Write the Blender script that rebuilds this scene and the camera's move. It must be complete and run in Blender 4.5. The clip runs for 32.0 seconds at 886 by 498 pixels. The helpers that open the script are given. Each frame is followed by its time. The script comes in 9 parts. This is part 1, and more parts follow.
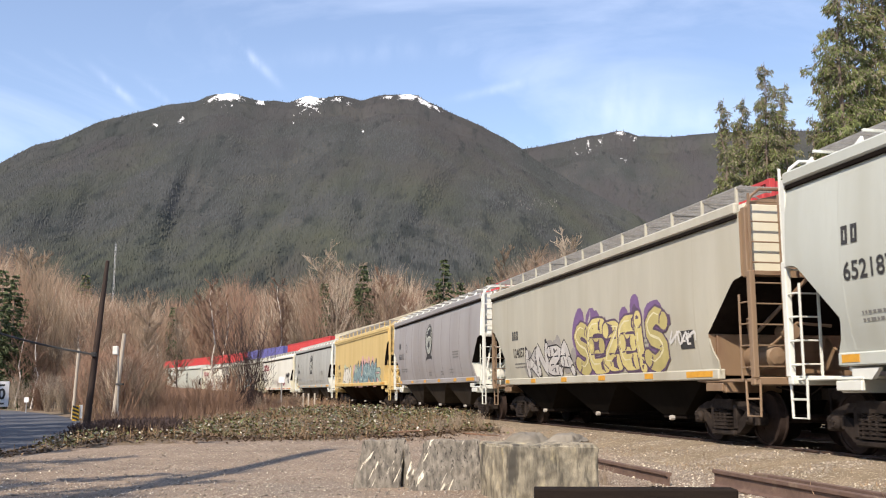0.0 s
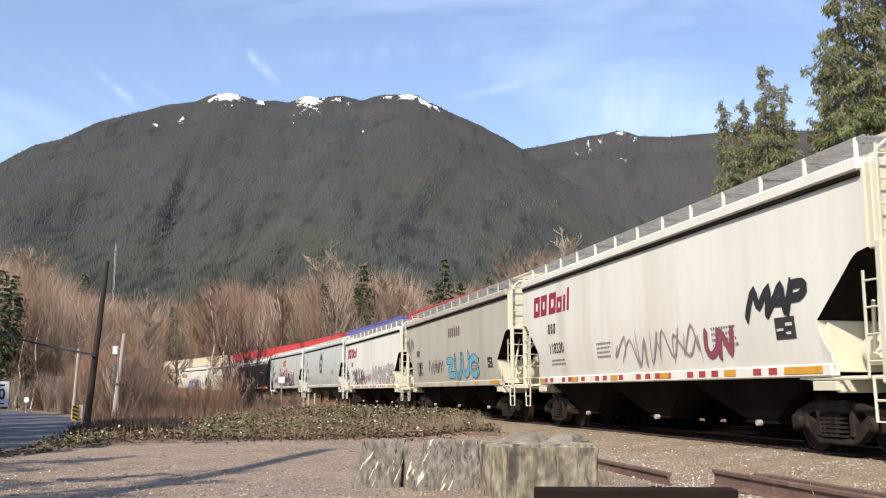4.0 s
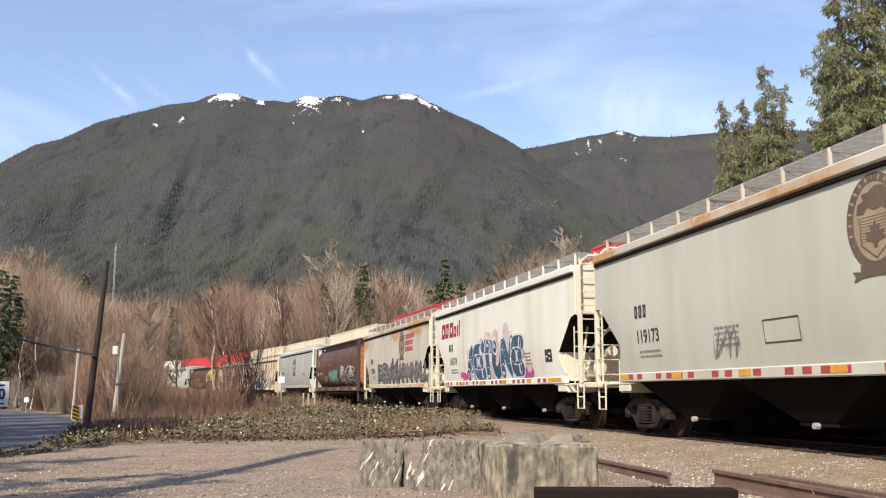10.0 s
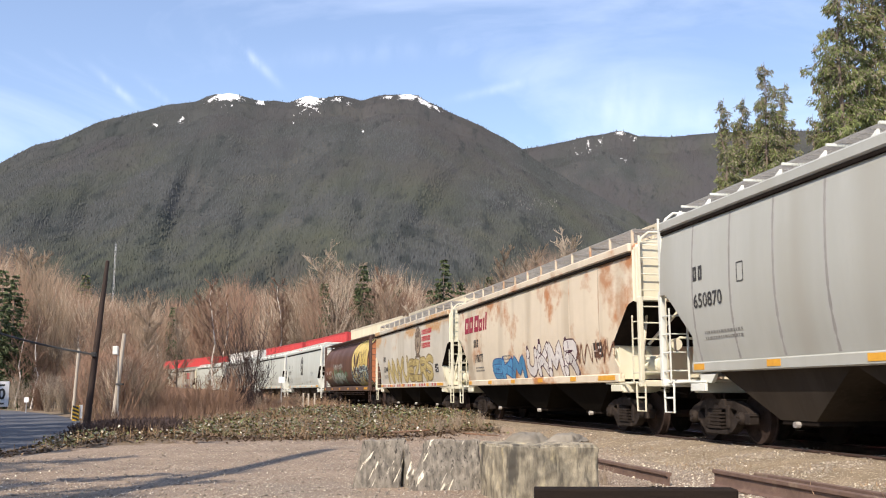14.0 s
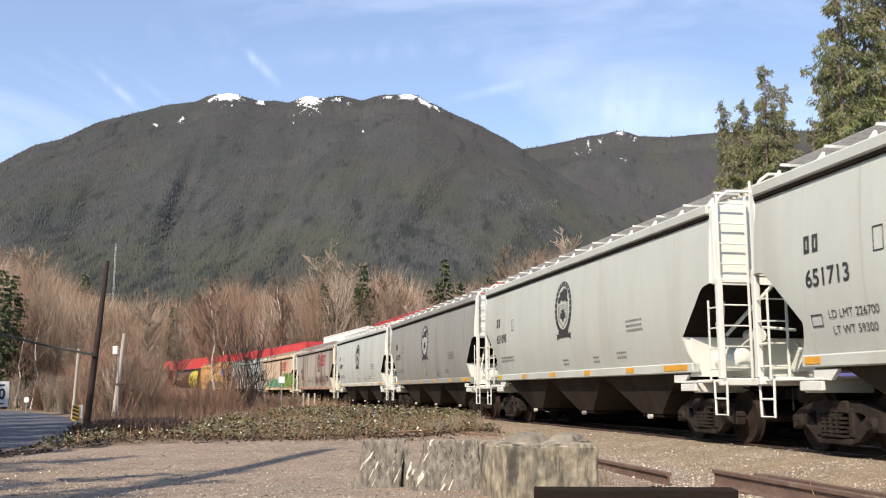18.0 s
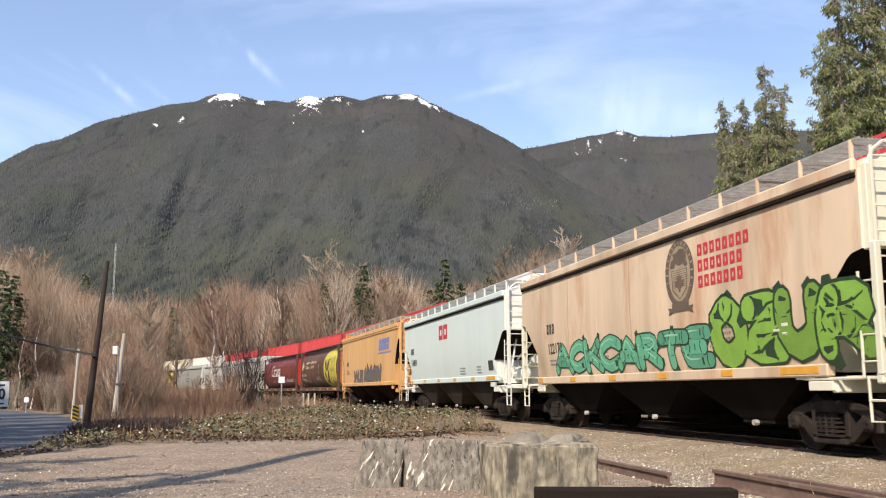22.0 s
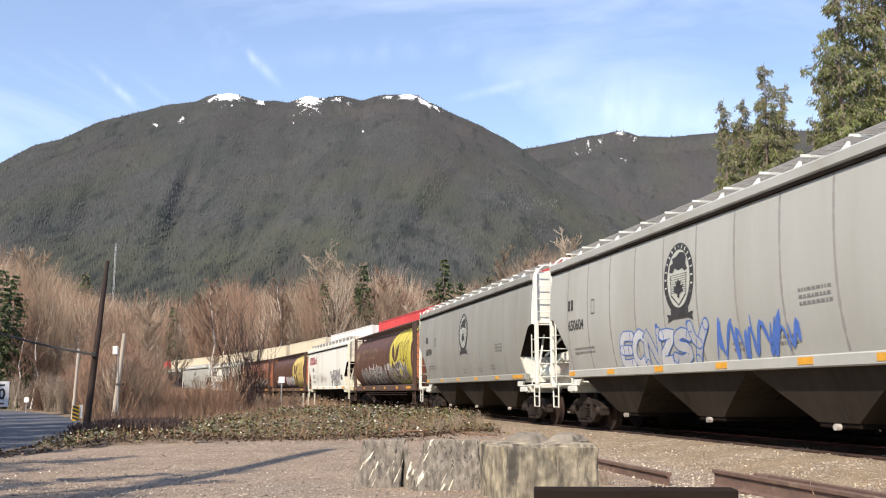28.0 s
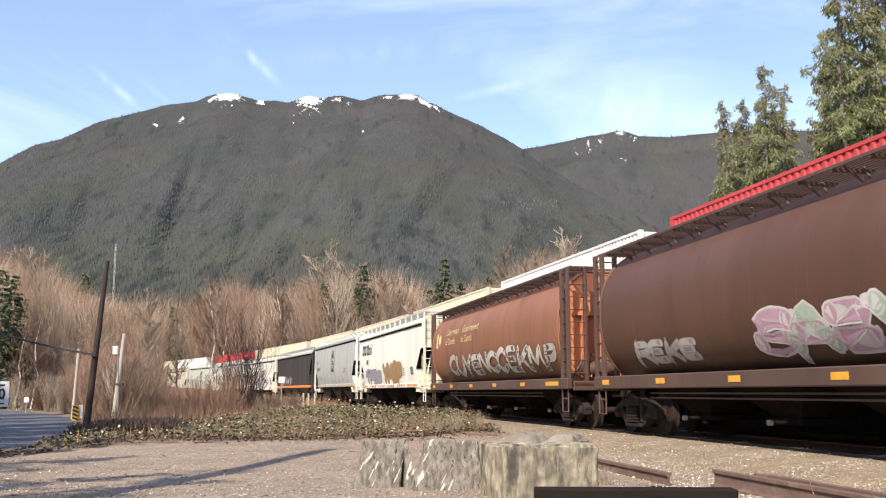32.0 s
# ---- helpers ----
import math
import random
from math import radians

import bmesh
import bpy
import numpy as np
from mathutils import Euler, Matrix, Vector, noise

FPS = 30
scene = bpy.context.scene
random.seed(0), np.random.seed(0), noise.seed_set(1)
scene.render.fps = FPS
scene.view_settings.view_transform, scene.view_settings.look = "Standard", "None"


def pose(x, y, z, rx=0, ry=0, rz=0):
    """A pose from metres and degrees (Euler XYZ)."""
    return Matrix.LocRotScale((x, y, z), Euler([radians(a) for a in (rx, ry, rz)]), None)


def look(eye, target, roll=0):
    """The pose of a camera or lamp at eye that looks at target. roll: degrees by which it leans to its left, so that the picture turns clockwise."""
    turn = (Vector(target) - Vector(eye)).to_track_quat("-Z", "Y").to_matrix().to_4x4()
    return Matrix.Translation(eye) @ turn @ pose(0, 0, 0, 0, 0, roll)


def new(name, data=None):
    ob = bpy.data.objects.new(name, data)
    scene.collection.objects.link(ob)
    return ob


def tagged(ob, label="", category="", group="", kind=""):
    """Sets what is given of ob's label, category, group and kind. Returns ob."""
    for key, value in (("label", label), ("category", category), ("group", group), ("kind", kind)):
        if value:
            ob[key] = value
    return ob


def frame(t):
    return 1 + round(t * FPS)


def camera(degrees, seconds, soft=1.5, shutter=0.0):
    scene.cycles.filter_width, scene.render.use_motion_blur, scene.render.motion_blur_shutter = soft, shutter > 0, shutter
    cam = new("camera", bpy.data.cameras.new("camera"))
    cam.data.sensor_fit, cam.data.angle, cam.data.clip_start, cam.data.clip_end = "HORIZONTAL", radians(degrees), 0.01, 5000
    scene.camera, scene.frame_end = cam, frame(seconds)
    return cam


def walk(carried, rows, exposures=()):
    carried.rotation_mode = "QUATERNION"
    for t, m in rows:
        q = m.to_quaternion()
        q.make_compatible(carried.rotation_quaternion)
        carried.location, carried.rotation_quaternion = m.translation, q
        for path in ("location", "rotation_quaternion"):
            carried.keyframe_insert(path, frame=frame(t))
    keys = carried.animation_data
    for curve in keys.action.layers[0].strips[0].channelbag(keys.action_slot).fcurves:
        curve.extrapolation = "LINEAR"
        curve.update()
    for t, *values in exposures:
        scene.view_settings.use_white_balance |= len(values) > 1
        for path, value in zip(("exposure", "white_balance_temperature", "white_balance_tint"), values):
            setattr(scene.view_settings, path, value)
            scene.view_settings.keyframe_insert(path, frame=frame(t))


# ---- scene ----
cam = camera(50.17, 32.0, soft=1.1, shutter=0.04)
EYE_H = 0.909
EXPOSURES = [(0.0, 0.33), (2.0, 0.33), (3.0, 0.31), (6.0, 0.25), (7.0, 0.27), (8.0, 0.48), (9.0, 0.5), (10.0, 0.31), (11.0, 0.26), (12.0, 0.4), (13.0, 0.6), (14.0, 0.4), (17.0, 0.55), (18.0, 0.33),
             (19.0, 0.32), (20.0, 0.43), (21.0, 0.31), (22.0, 0.36), (23.0, 0.32), (24.0, 0.35), (25.0, 0.6), (28.0, 0.44), (29.0, 0.4), (30.0, 0.44), (31.0, 0.33), (32.0, 0.6)]
KELVIN = {3.0: 6300, 23.0: 6300, 31.0: 6300, 6.0: 6150, 7.0: 6300, 8.0: 6350, 12.0: 6450, 14.0: 6350, 19.0: 6250, 21.0: 6430, 28.0: 6350, 30.0: 6360, 32.0: 6350}
walk(cam, [(0.0, pose(0, 0, EYE_H, 98.61, 0, 0)), (32.0, pose(0, 0, EYE_H, 98.61, 0, 0))],
     exposures=[(t, e, KELVIN.get(t, 6400), 15) for t, e in EXPOSURES])

# ---- sky, sun, exposure ----
SUN_ELEV, SUN_FROM = 43.0, (-0.47, -0.883)
world = bpy.data.worlds.new("sky")
scene.world = world
world.use_nodes = True


def build_sky():
    nt = world.node_tree
    nt.nodes.clear()
    N, Lk = nt.nodes.new, nt.links.new
    out, bg, sky = N("ShaderNodeOutputWorld"), N("ShaderNodeBackground"), N("ShaderNodeTexSky")
    sky.sky_type, sky.sun_disc = "NISHITA", False
    sky.sun_elevation, sky.sun_rotation = radians(SUN_ELEV), math.atan2(SUN_FROM[0], SUN_FROM[1])
    sky.air_density, sky.dust_density, sky.ozone_density = 1.0, 0.3, 1.6
    bg.inputs["Strength"].default_value = 0.15
    co, mp = N("ShaderNodeTexCoord"), N("ShaderNodeMapping")
    mp.inputs["Scale"].default_value = (2.4, 2.4, 6.5)
    mp.inputs["Rotation"].default_value = (0.1, 0.42, 0.2)
    nz = N("ShaderNodeTexNoise")
    nz.inputs["Scale"].default_value, nz.inputs["Detail"].default_value = 1.3, 7.0
    nz.inputs["Roughness"].default_value, nz.inputs["Distortion"].default_value = 0.55, 0.7
    rp = N("ShaderNodeValToRGB")
    rp.color_ramp.elements[0].position, rp.color_ramp.elements[1].position = 0.44, 0.8
    rp.color_ramp.elements[0].color = (0.08, 0.08, 0.08, 1)
    rp.color_ramp.elements[1].color = (0.44, 0.44, 0.44, 1)
    mix = N("ShaderNodeMix")
    mix.data_type = "RGBA"
    mix.inputs[7].default_value = (6.6, 7.3, 8.6, 1)
    Lk(co.outputs["Generated"], mp.inputs["Vector"])
    Lk(mp.outputs["Vector"], nz.inputs["Vector"])
    Lk(nz.outputs["Fac"], rp.inputs["Fac"])
    # single wisps of high cloud: bearing and height in degrees, slant, reach along and across, strength
    fac = rp.outputs["Color"]
    fray = N("ShaderNodeTexNoise")
    fray.inputs["Scale"].default_value, fray.inputs["Detail"].default_value = 26.0, 5.0
    streaky = N("ShaderNodeMapping")
    streaky.inputs["Scale"].default_value = (1.6, 1.6, 0.3)
    Lk(co.outputs["Generated"], streaky.inputs["Vector"])
    Lk(streaky.outputs["Vector"], fray.inputs["Vector"])
    fr = N("ShaderNodeMapRange")
    fr.inputs["From Min"].default_value, fr.inputs["From Max"].default_value = 0.34, 0.66
    Lk(fray.outputs["Fac"], fr.inputs["Value"])
    for bear, high, slant, along, across, power in ((-19.8, 17.3, -38, 1.3, 0.22, 0.3), (-17.4, 17.2, -36, 0.9, 0.2, 0.24), (-11.6, 19.4, -42, 1.5, 0.25, 0.32), (-5.0, 20.2, 6, 7.0, 0.6, 0.08),
                                                    (9.0, 16.4, 78, 1.3, 0.5, 0.15), (10.2, 17.0, 80, 1.7, 0.45, 0.18), (11.4, 16.9, 84, 1.7, 0.45, 0.17), (12.8, 16.4, 84, 1.3, 0.6, 0.16), (15.2, 15.8, 70, 0.8, 1.2, 0.16), (3.5, 18.2, 12, 2.6, 0.25, 0.16)):
        a, e, r = radians(bear), radians(high), radians(slant)
        east = Vector((math.cos(a), -math.sin(a), 0))
        up = Vector((-math.sin(a) * math.sin(e), -math.cos(a) * math.sin(e), math.cos(e)))
        terms = []
        for axis, reach in ((east * math.cos(r) + up * math.sin(r), along), (up * math.cos(r) - east * math.sin(r), across)):
            dt, sq = N("ShaderNodeVectorMath"), N("ShaderNodeMath")
            dt.operation, sq.operation = "DOT_PRODUCT", "POWER"
            dt.inputs[1].default_value = axis
            sub, ab = N("ShaderNodeMath"), N("ShaderNodeMath")
            sub.operation, ab.operation = "MULTIPLY_ADD", "ABSOLUTE"
            centre = axis.dot(Vector((math.sin(a) * math.cos(e), math.cos(a) * math.cos(e), math.sin(e))))
            sub.inputs[1].default_value, sub.inputs[2].default_value = 1 / radians(reach), -centre / radians(reach)
            sq.inputs[1].default_value = 2.0
            Lk(co.outputs["Generated"], dt.inputs[0])
            Lk(dt.outputs["Value"], sub.inputs[0])
            Lk(sub.outputs[0], ab.inputs[0])
            Lk(ab.outputs[0], sq.inputs[0])
            terms.append(sq.outputs[0])
        ad, ex, m1, m2 = (N("ShaderNodeMath") for _ in range(4))
        ad.operation, ex.operation, m1.operation, m2.operation = "ADD", "POWER", "MULTIPLY", "MULTIPLY_ADD"
        ex.inputs[0].default_value = 0.3679
        m1.inputs[1].default_value = power
        Lk(terms[0], ad.inputs[0])
        Lk(terms[1], ad.inputs[1])
        Lk(ad.outputs[0], ex.inputs[1])
        Lk(ex.outputs[0], m1.inputs[0])
        Lk(m1.outputs[0], m2.inputs[0])
        Lk(fr.outputs["Result"], m2.inputs[1])
        Lk(fac, m2.inputs[2])
        fac = m2.outputs[0]
    Lk(fac, mix.inputs[0])
    Lk(sky.outputs["Color"], mix.inputs[6])
    Lk(mix.outputs[2], bg.inputs["Color"])
    Lk(bg.outputs["Background"], out.inputs["Surface"])


build_sky()
sun = new("sun", bpy.data.lights.new("sun", "SUN"))
sun.data.energy, sun.data.angle, sun.data.color = 5.2, radians(0.53), (1.0, 0.87, 0.67)
sun.matrix_world = look((SUN_FROM[0] * 60, SUN_FROM[1] * 60, 60 * math.tan(radians(SUN_ELEV))), (0, 0, 0))


# ---- mesh helpers ----
class Geo:
    """Collects vertices and faces of one part."""

    def __init__(self):
        self.v, self.f, self.m = [], [], []
        self.slot = 0

    def add(self, verts, faces):
        n = len(self.v)
        self.v.extend(verts)
        for q in faces:
            self.f.append([n + i for i in q])
            self.m.append(self.slot)

    def box(self, x0, x1, y0, y1, z0, z1):
        self.add([(x0, y0, z0), (x1, y0, z0), (x1, y1, z0), (x0, y1, z0), (x0, y0, z1), (x1, y0, z1), (x1, y1, z1), (x0, y1, z1)],
                 [(3, 2, 1, 0), (4, 5, 6, 7), (0, 1, 5, 4), (1, 2, 6, 5), (2, 3, 7, 6), (3, 0, 4, 7)])

    def cbox(self, x0, x1, y0, y1, z0, z1, c=0.01):
        """A box with chamfered edges."""
        vs, idx = [], {}
        for sx in (0, 1):
            for sy in (0, 1):
                for sz in (0, 1):
                    x, y, z = (x1 if sx else x0), (y1 if sy else y0), (z1 if sz else z0)
                    dx, dy, dz = (-c if sx else c), (-c if sy else c), (-c if sz else c)
                    for k, p in enumerate(((x, y + dy, z + dz), (x + dx, y, z + dz), (x + dx, y + dy, z))):
                        idx[sx, sy, sz, k] = len(vs)
                        vs.append(p)
        g = lambda a, b, d, k: idx[a, b, d, k]
        fs = []
        for s in (0, 1):
            fs.append([g(s, 0, 0, 0), g(s, 1, 0, 0), g(s, 1, 1, 0), g(s, 0, 1, 0)][:: 1 if s else -1])
            fs.append([g(0, s, 0, 1), g(1, s, 0, 1), g(1, s, 1, 1), g(0, s, 1, 1)][:: -1 if s else 1])
            fs.append([g(0, 0, s, 2), g(1, 0, s, 2), g(1, 1, s, 2), g(0, 1, s, 2)][:: 1 if s else -1])
        for a in (0, 1):
            for b in (0, 1):
                fs.append([g(a, b, 0, 0), g(a, b, 1, 0), g(a, b, 1, 1), g(a, b, 0, 1)][:: 1 if a == b else -1])
                fs.append([g(a, 0, b, 0), g(a, 1, b, 0), g(a, 1, b, 2), g(a, 0, b, 2)][:: -1 if a == b else 1])
                fs.append([g(0, a, b, 1), g(1, a, b, 1), g(1, a, b, 2), g(0, a, b, 2)][:: 1 if a == b else -1])
                for d in (0, 1):
                    fs.append([g(a, b, d, 0), g(a, b, d, 1), g(a, b, d, 2)][:: 1 if (a + b + d) % 2 else -1])
        self.add(vs, fs)

    def rod(self, p, q, r, n=6, r2=None):
        p, q = Vector(p), Vector(q)
        d = (q - p)
        if d.length < 1e-6:
            return
        d.normalize()
        a = d.orthogonal().normalized()
        b = d.cross(a)
        r2 = r if r2 is None else r2
        vs = []
        for k in range(n):
            t = 2 * math.pi * k / n
            e = a * math.cos(t) + b * math.sin(t)
            vs += [tuple(p + e * r), tuple(q + e * r2)]
        fs = [(2 * k, 2 * ((k + 1) % n), 2 * ((k + 1) % n) + 1, 2 * k + 1) for k in range(n)]
        fs += [[2 * k for k in range(n)][::-1], [2 * k + 1 for k in range(n)]]
        self.add(vs, fs)

    def pipe(self, pts, r, n=5):
        """A tube along points, bent at each of them."""
        pts = [Vector(p) for p in pts]
        ref, rings = None, []
        for i, p in enumerate(pts):
            d = (pts[min(i + 1, len(pts) - 1)] - pts[max(i - 1, 0)])
            if d.length < 1e-6:
                d = pts[min(i + 1, len(pts) - 1)] - p
            d.normalize()
            a = d.orthogonal() if ref is None else ref - d * ref.dot(d)
            a = a.normalized() if a.length > 1e-4 else d.orthogonal().normalized()
            ref = a
            b = d.cross(a)
            rings.append([tuple(p + (a * math.cos(2 * math.pi * k / n) + b * math.sin(2 * math.pi * k / n)) * r) for k in range(n)])
        self.loft(rings)

    def lathe(self, prof, n=20, c=(0, 0, 0), axis="y"):
        """prof: (radius, along the axis)."""
        vs, fs = [], []
        for k in range(n):
            t = 2 * math.pi * k / n
            for r, h in prof:
                a, b = r * math.cos(t), r * math.sin(t)
                p = (a, h, b) if axis == "y" else (a, b, h) if axis == "z" else (h, a, b)
                vs.append((p[0] + c[0], p[1] + c[1], p[2] + c[2]))
        m = len(prof)
        for k in range(n):
            for j in range(m - 1):
                a, b = k * m + j, ((k + 1) % n) * m + j
                fs.append((a, a + 1, b + 1, b) if axis == "y" else (a, b, b + 1, a + 1))
        self.add(vs, fs)

    def loft(self, rings, close=True, caps=True):
        """rings: lists of points, all of one length."""
        n = len(rings[0])
        vs = [p for r in rings for p in r]
        fs = []
        for i in range(len(rings) - 1):
            for k in range(n if close else n - 1):
                a, b = i * n + k, i * n + (k + 1) % n
                fs.append((a, b, b + n, a + n))
        if caps:
            fs.append([k for k in range(n)][::-1])
            fs.append([(len(rings) - 1) * n + k for k in range(n)])
        self.add(vs, fs)

    def plate(self, poly, y0, y1):
        """A flat polygon in x and z, with thickness along y."""
        n = len(poly)
        self.add([(x, y0, z) for x, z in poly] + [(x, y1, z) for x, z in poly],
                 [list(range(n)), list(range(2 * n - 1, n - 1, -1))] + [(i, i + n, (i + 1) % n + n, (i + 1) % n) for i in range(n)])

    def mesh(self, name, mats, smooth=35):
        me = bpy.data.meshes.new(name)
        me.from_pydata(self.v, [], self.f)
        for m in (mats if isinstance(mats, (list, tuple)) else [mats]):
            me.materials.append(m)
        if any(self.m):
            me.polygons.foreach_set("material_index", self.m)
        me.update()
        if smooth:
            me.shade_smooth()
            me.set_sharp_from_angle(angle=radians(smooth))
        return me


def part(name, geo, mat, parent, label="", at=None, smooth=35):
    me = geo if isinstance(geo, bpy.types.Mesh) else geo.mesh(name, mat, smooth)
    ob = new(name, me)
    ob.parent = parent
    if at is not None:
        ob.matrix_basis = at
    return tagged(ob, label)


def big_mesh(name, verts, faces, mats, slots=None, smooth=False):
    """A large mesh from arrays; faces all with the same number of corners."""
    verts, faces = np.asarray(verts, dtype=np.float32), np.asarray(faces, dtype=np.int32)
    me = bpy.data.meshes.new(name)
    k = faces.shape[1]
    me.vertices.add(len(verts))
    me.vertices.foreach_set("co", verts.ravel())
    me.loops.add(faces.size)
    me.loops.foreach_set("vertex_index", faces.ravel())
    me.polygons.add(len(faces))
    me.polygons.foreach_set("loop_start", np.arange(0, faces.size, k, dtype=np.int32))
    for m in (mats if isinstance(mats, (list, tuple)) else [mats]):
        me.materials.append(m)
    if slots is not None:
        me.polygons.foreach_set("material_index", np.asarray(slots, dtype=np.int32))
    me.update(calc_edges=True)
    if smooth:
        me.shade_smooth()
    return me


# ---- materials ----
MATS = {}


def surface(name, base, second, scale=1.0, rough=0.6, metal=0.0, bump=0.15, bump_scale=30.0, stretch=(1, 1, 1), third=None,
            third_scale=0.3, third_at=0.58, third_soft=0.12, per="object", rough_var=0.15, spec=0.5,
            streak=None, streak_scale=1.0, streak_at=0.56, streak_soft=0.1, streak_stretch=(5, 5, 0.3), streak_turn=0.0, streak_detail=6.0, fine_dark=0.72):
    """A two-scale procedural surface: base mottled with second, patches of third, fine relief."""
    if name in MATS:
        return MATS[name]
    m = bpy.data.materials.new(name)
    m.use_nodes = True
    nt = m.node_tree
    N, Lk = nt.nodes.new, nt.links.new
    bs = nt.nodes["Principled BSDF"]
    co, info, mp = N("ShaderNodeTexCoord"), N("ShaderNodeObjectInfo"), N("ShaderNodeMapping")
    add = N("ShaderNodeVectorMath")
    add.operation = "MULTIPLY_ADD"
    add.inputs[1].default_value = (37.0, 11.0, 0.0)
    cmb = N("ShaderNodeCombineXYZ")
    Lk(info.outputs["Random"], cmb.inputs[0])
    Lk(info.outputs["Random"], cmb.inputs[1])
    Lk(cmb.outputs[0], add.inputs[0])
    Lk(co.outputs["Object"], add.inputs[2])
    mp.inputs["Scale"].default_value = stretch
    Lk(add.outputs[0], mp.inputs["Vector"])

    def noise_node(sc, det=5.0, ro=0.6, src=mp.outputs["Vector"]):
        n = N("ShaderNodeTexNoise")
        n.inputs["Scale"].default_value, n.inputs["Detail"].default_value, n.inputs["Roughness"].default_value = sc, det, ro
        Lk(src, n.inputs["Vector"])
        return n

    def ramp(src, a, b):
        r = N("ShaderNodeMapRange")
        r.inputs["From Min"].default_value, r.inputs["From Max"].default_value = a, b
        Lk(src, r.inputs["Value"])
        return r.outputs["Result"]

    def mix(fac, a, b):
        x = N("ShaderNodeMix")
        x.data_type = "RGBA"
        Lk(fac, x.inputs[0])
        for i, c in ((6, a), (7, b)):
            if isinstance(c, tuple):
                x.inputs[i].default_value = (*c, 1)
            else:
                Lk(c, x.inputs[i])
        return x.outputs[2]

    n1 = noise_node(scale)
    col = mix(ramp(n1.outputs["Fac"], 0.32, 0.68), base, second)
    fine = noise_node(scale * 14.0, 3.0)
    dark = tuple(c * fine_dark for c in base)
    fm = ramp(fine.outputs["Fac"], 0.52, 0.85)
    col = mix(fm, col, dark)
    if third:
        n3 = noise_node(third_scale, 6.0, 0.65)
        col = mix(ramp(n3.outputs["Fac"], third_at, third_at + third_soft), col, third)
    if streak:
        sm = N("ShaderNodeMapping")
        sm.vector_type = "TEXTURE"
        sm.inputs["Rotation"].default_value = (0, streak_turn, 0)
        sm.inputs["Scale"].default_value = tuple(1.0 / k for k in streak_stretch)
        Lk(add.outputs[0], sm.inputs["Vector"])
        n4 = noise_node(streak_scale, streak_detail, 0.6, sm.outputs["Vector"])
        col = mix(ramp(n4.outputs["Fac"], streak_at, streak_at + streak_soft), col, streak)
    if per == "island":
        gi = N("ShaderNodeNewGeometry")
        hs = N("ShaderNodeHueSaturation")
        mr = N("ShaderNodeMapRange")
        mr.inputs["To Min"].default_value, mr.inputs["To Max"].default_value = 0.6, 1.4
        Lk(gi.outputs["Random Per Island"], mr.inputs["Value"])
        Lk(mr.outputs["Result"], hs.inputs["Value"])
        Lk(col, hs.inputs["Color"])
        col = hs.outputs["Color"]
    elif per == "grain":
        gi, hs, mr = N("ShaderNodeNewGeometry"), N("ShaderNodeHueSaturation"), N("ShaderNodeMapRange")
        mr.inputs["To Min"].default_value, mr.inputs["To Max"].default_value = 0.84, 1.12
        Lk(gi.outputs["Random Per Island"], mr.inputs["Value"])
        Lk(mr.outputs["Result"], hs.inputs["Value"])
        Lk(col, hs.inputs["Color"])
        col = hs.outputs["Color"]
    elif per == "random":
        hs = N("ShaderNodeHueSaturation")
        mr = N("ShaderNodeMapRange")
        mr.inputs["To Min"].default_value, mr.inputs["To Max"].default_value = 0.75, 1.25
        Lk(info.outputs["Random"], mr.inputs["Value"])
        Lk(mr.outputs["Result"], hs.inputs["Value"])
        Lk(col, hs.inputs["Color"])
        col = hs.outputs["Color"]
    Lk(col, bs.inputs["Base Color"])
    rr = N("ShaderNodeMapRange")
    rr.inputs["To Min"].default_value, rr.inputs["To Max"].default_value = rough - rough_var, min(1.0, rough + rough_var)
    Lk(n1.outputs["Fac"], rr.inputs["Value"])
    Lk(rr.outputs["Result"], bs.inputs["Roughness"])
    bs.inputs["Metallic"].default_value = metal
    bs.inputs["Specular IOR Level"].default_value = spec
    if bump:
        nb = noise_node(bump_scale, 4.0, 0.6, co.outputs["Object"])
        bp = N("ShaderNodeBump")
        bp.inputs["Strength"].default_value, bp.inputs["Distance"].default_value = bump, 0.02
        Lk(nb.outputs["Fac"], bp.inputs["Height"])
        Lk(bp.outputs["Normal"], bs.inputs["Normal"])
    MATS[name] = m
    return m


def paint(name, c, dirt=0.8, rust=None, amount=0.62, rough=0.5, soft=0.14, spec=0.35, streak=0.8, flow=(1.6, 1.0, 0.35)):
    """Weathered car paint: streaked down the side, with patches of rust where given."""
    d = tuple(x * dirt for x in c)
    return surface(name, c, d, scale=0.55, rough=rough, bump=0.16, bump_scale=2.2, stretch=flow, third=rust,
                   third_scale=0.75, third_at=amount, third_soft=soft, spec=spec,
                   streak=tuple(x * streak * k for x, k in zip(c, (1.0, 0.97, 0.92))), streak_stretch=(0.9, 1.0, 0.1), streak_at=0.5, streak_soft=0.25, streak_detail=2.5, fine_dark=0.9)


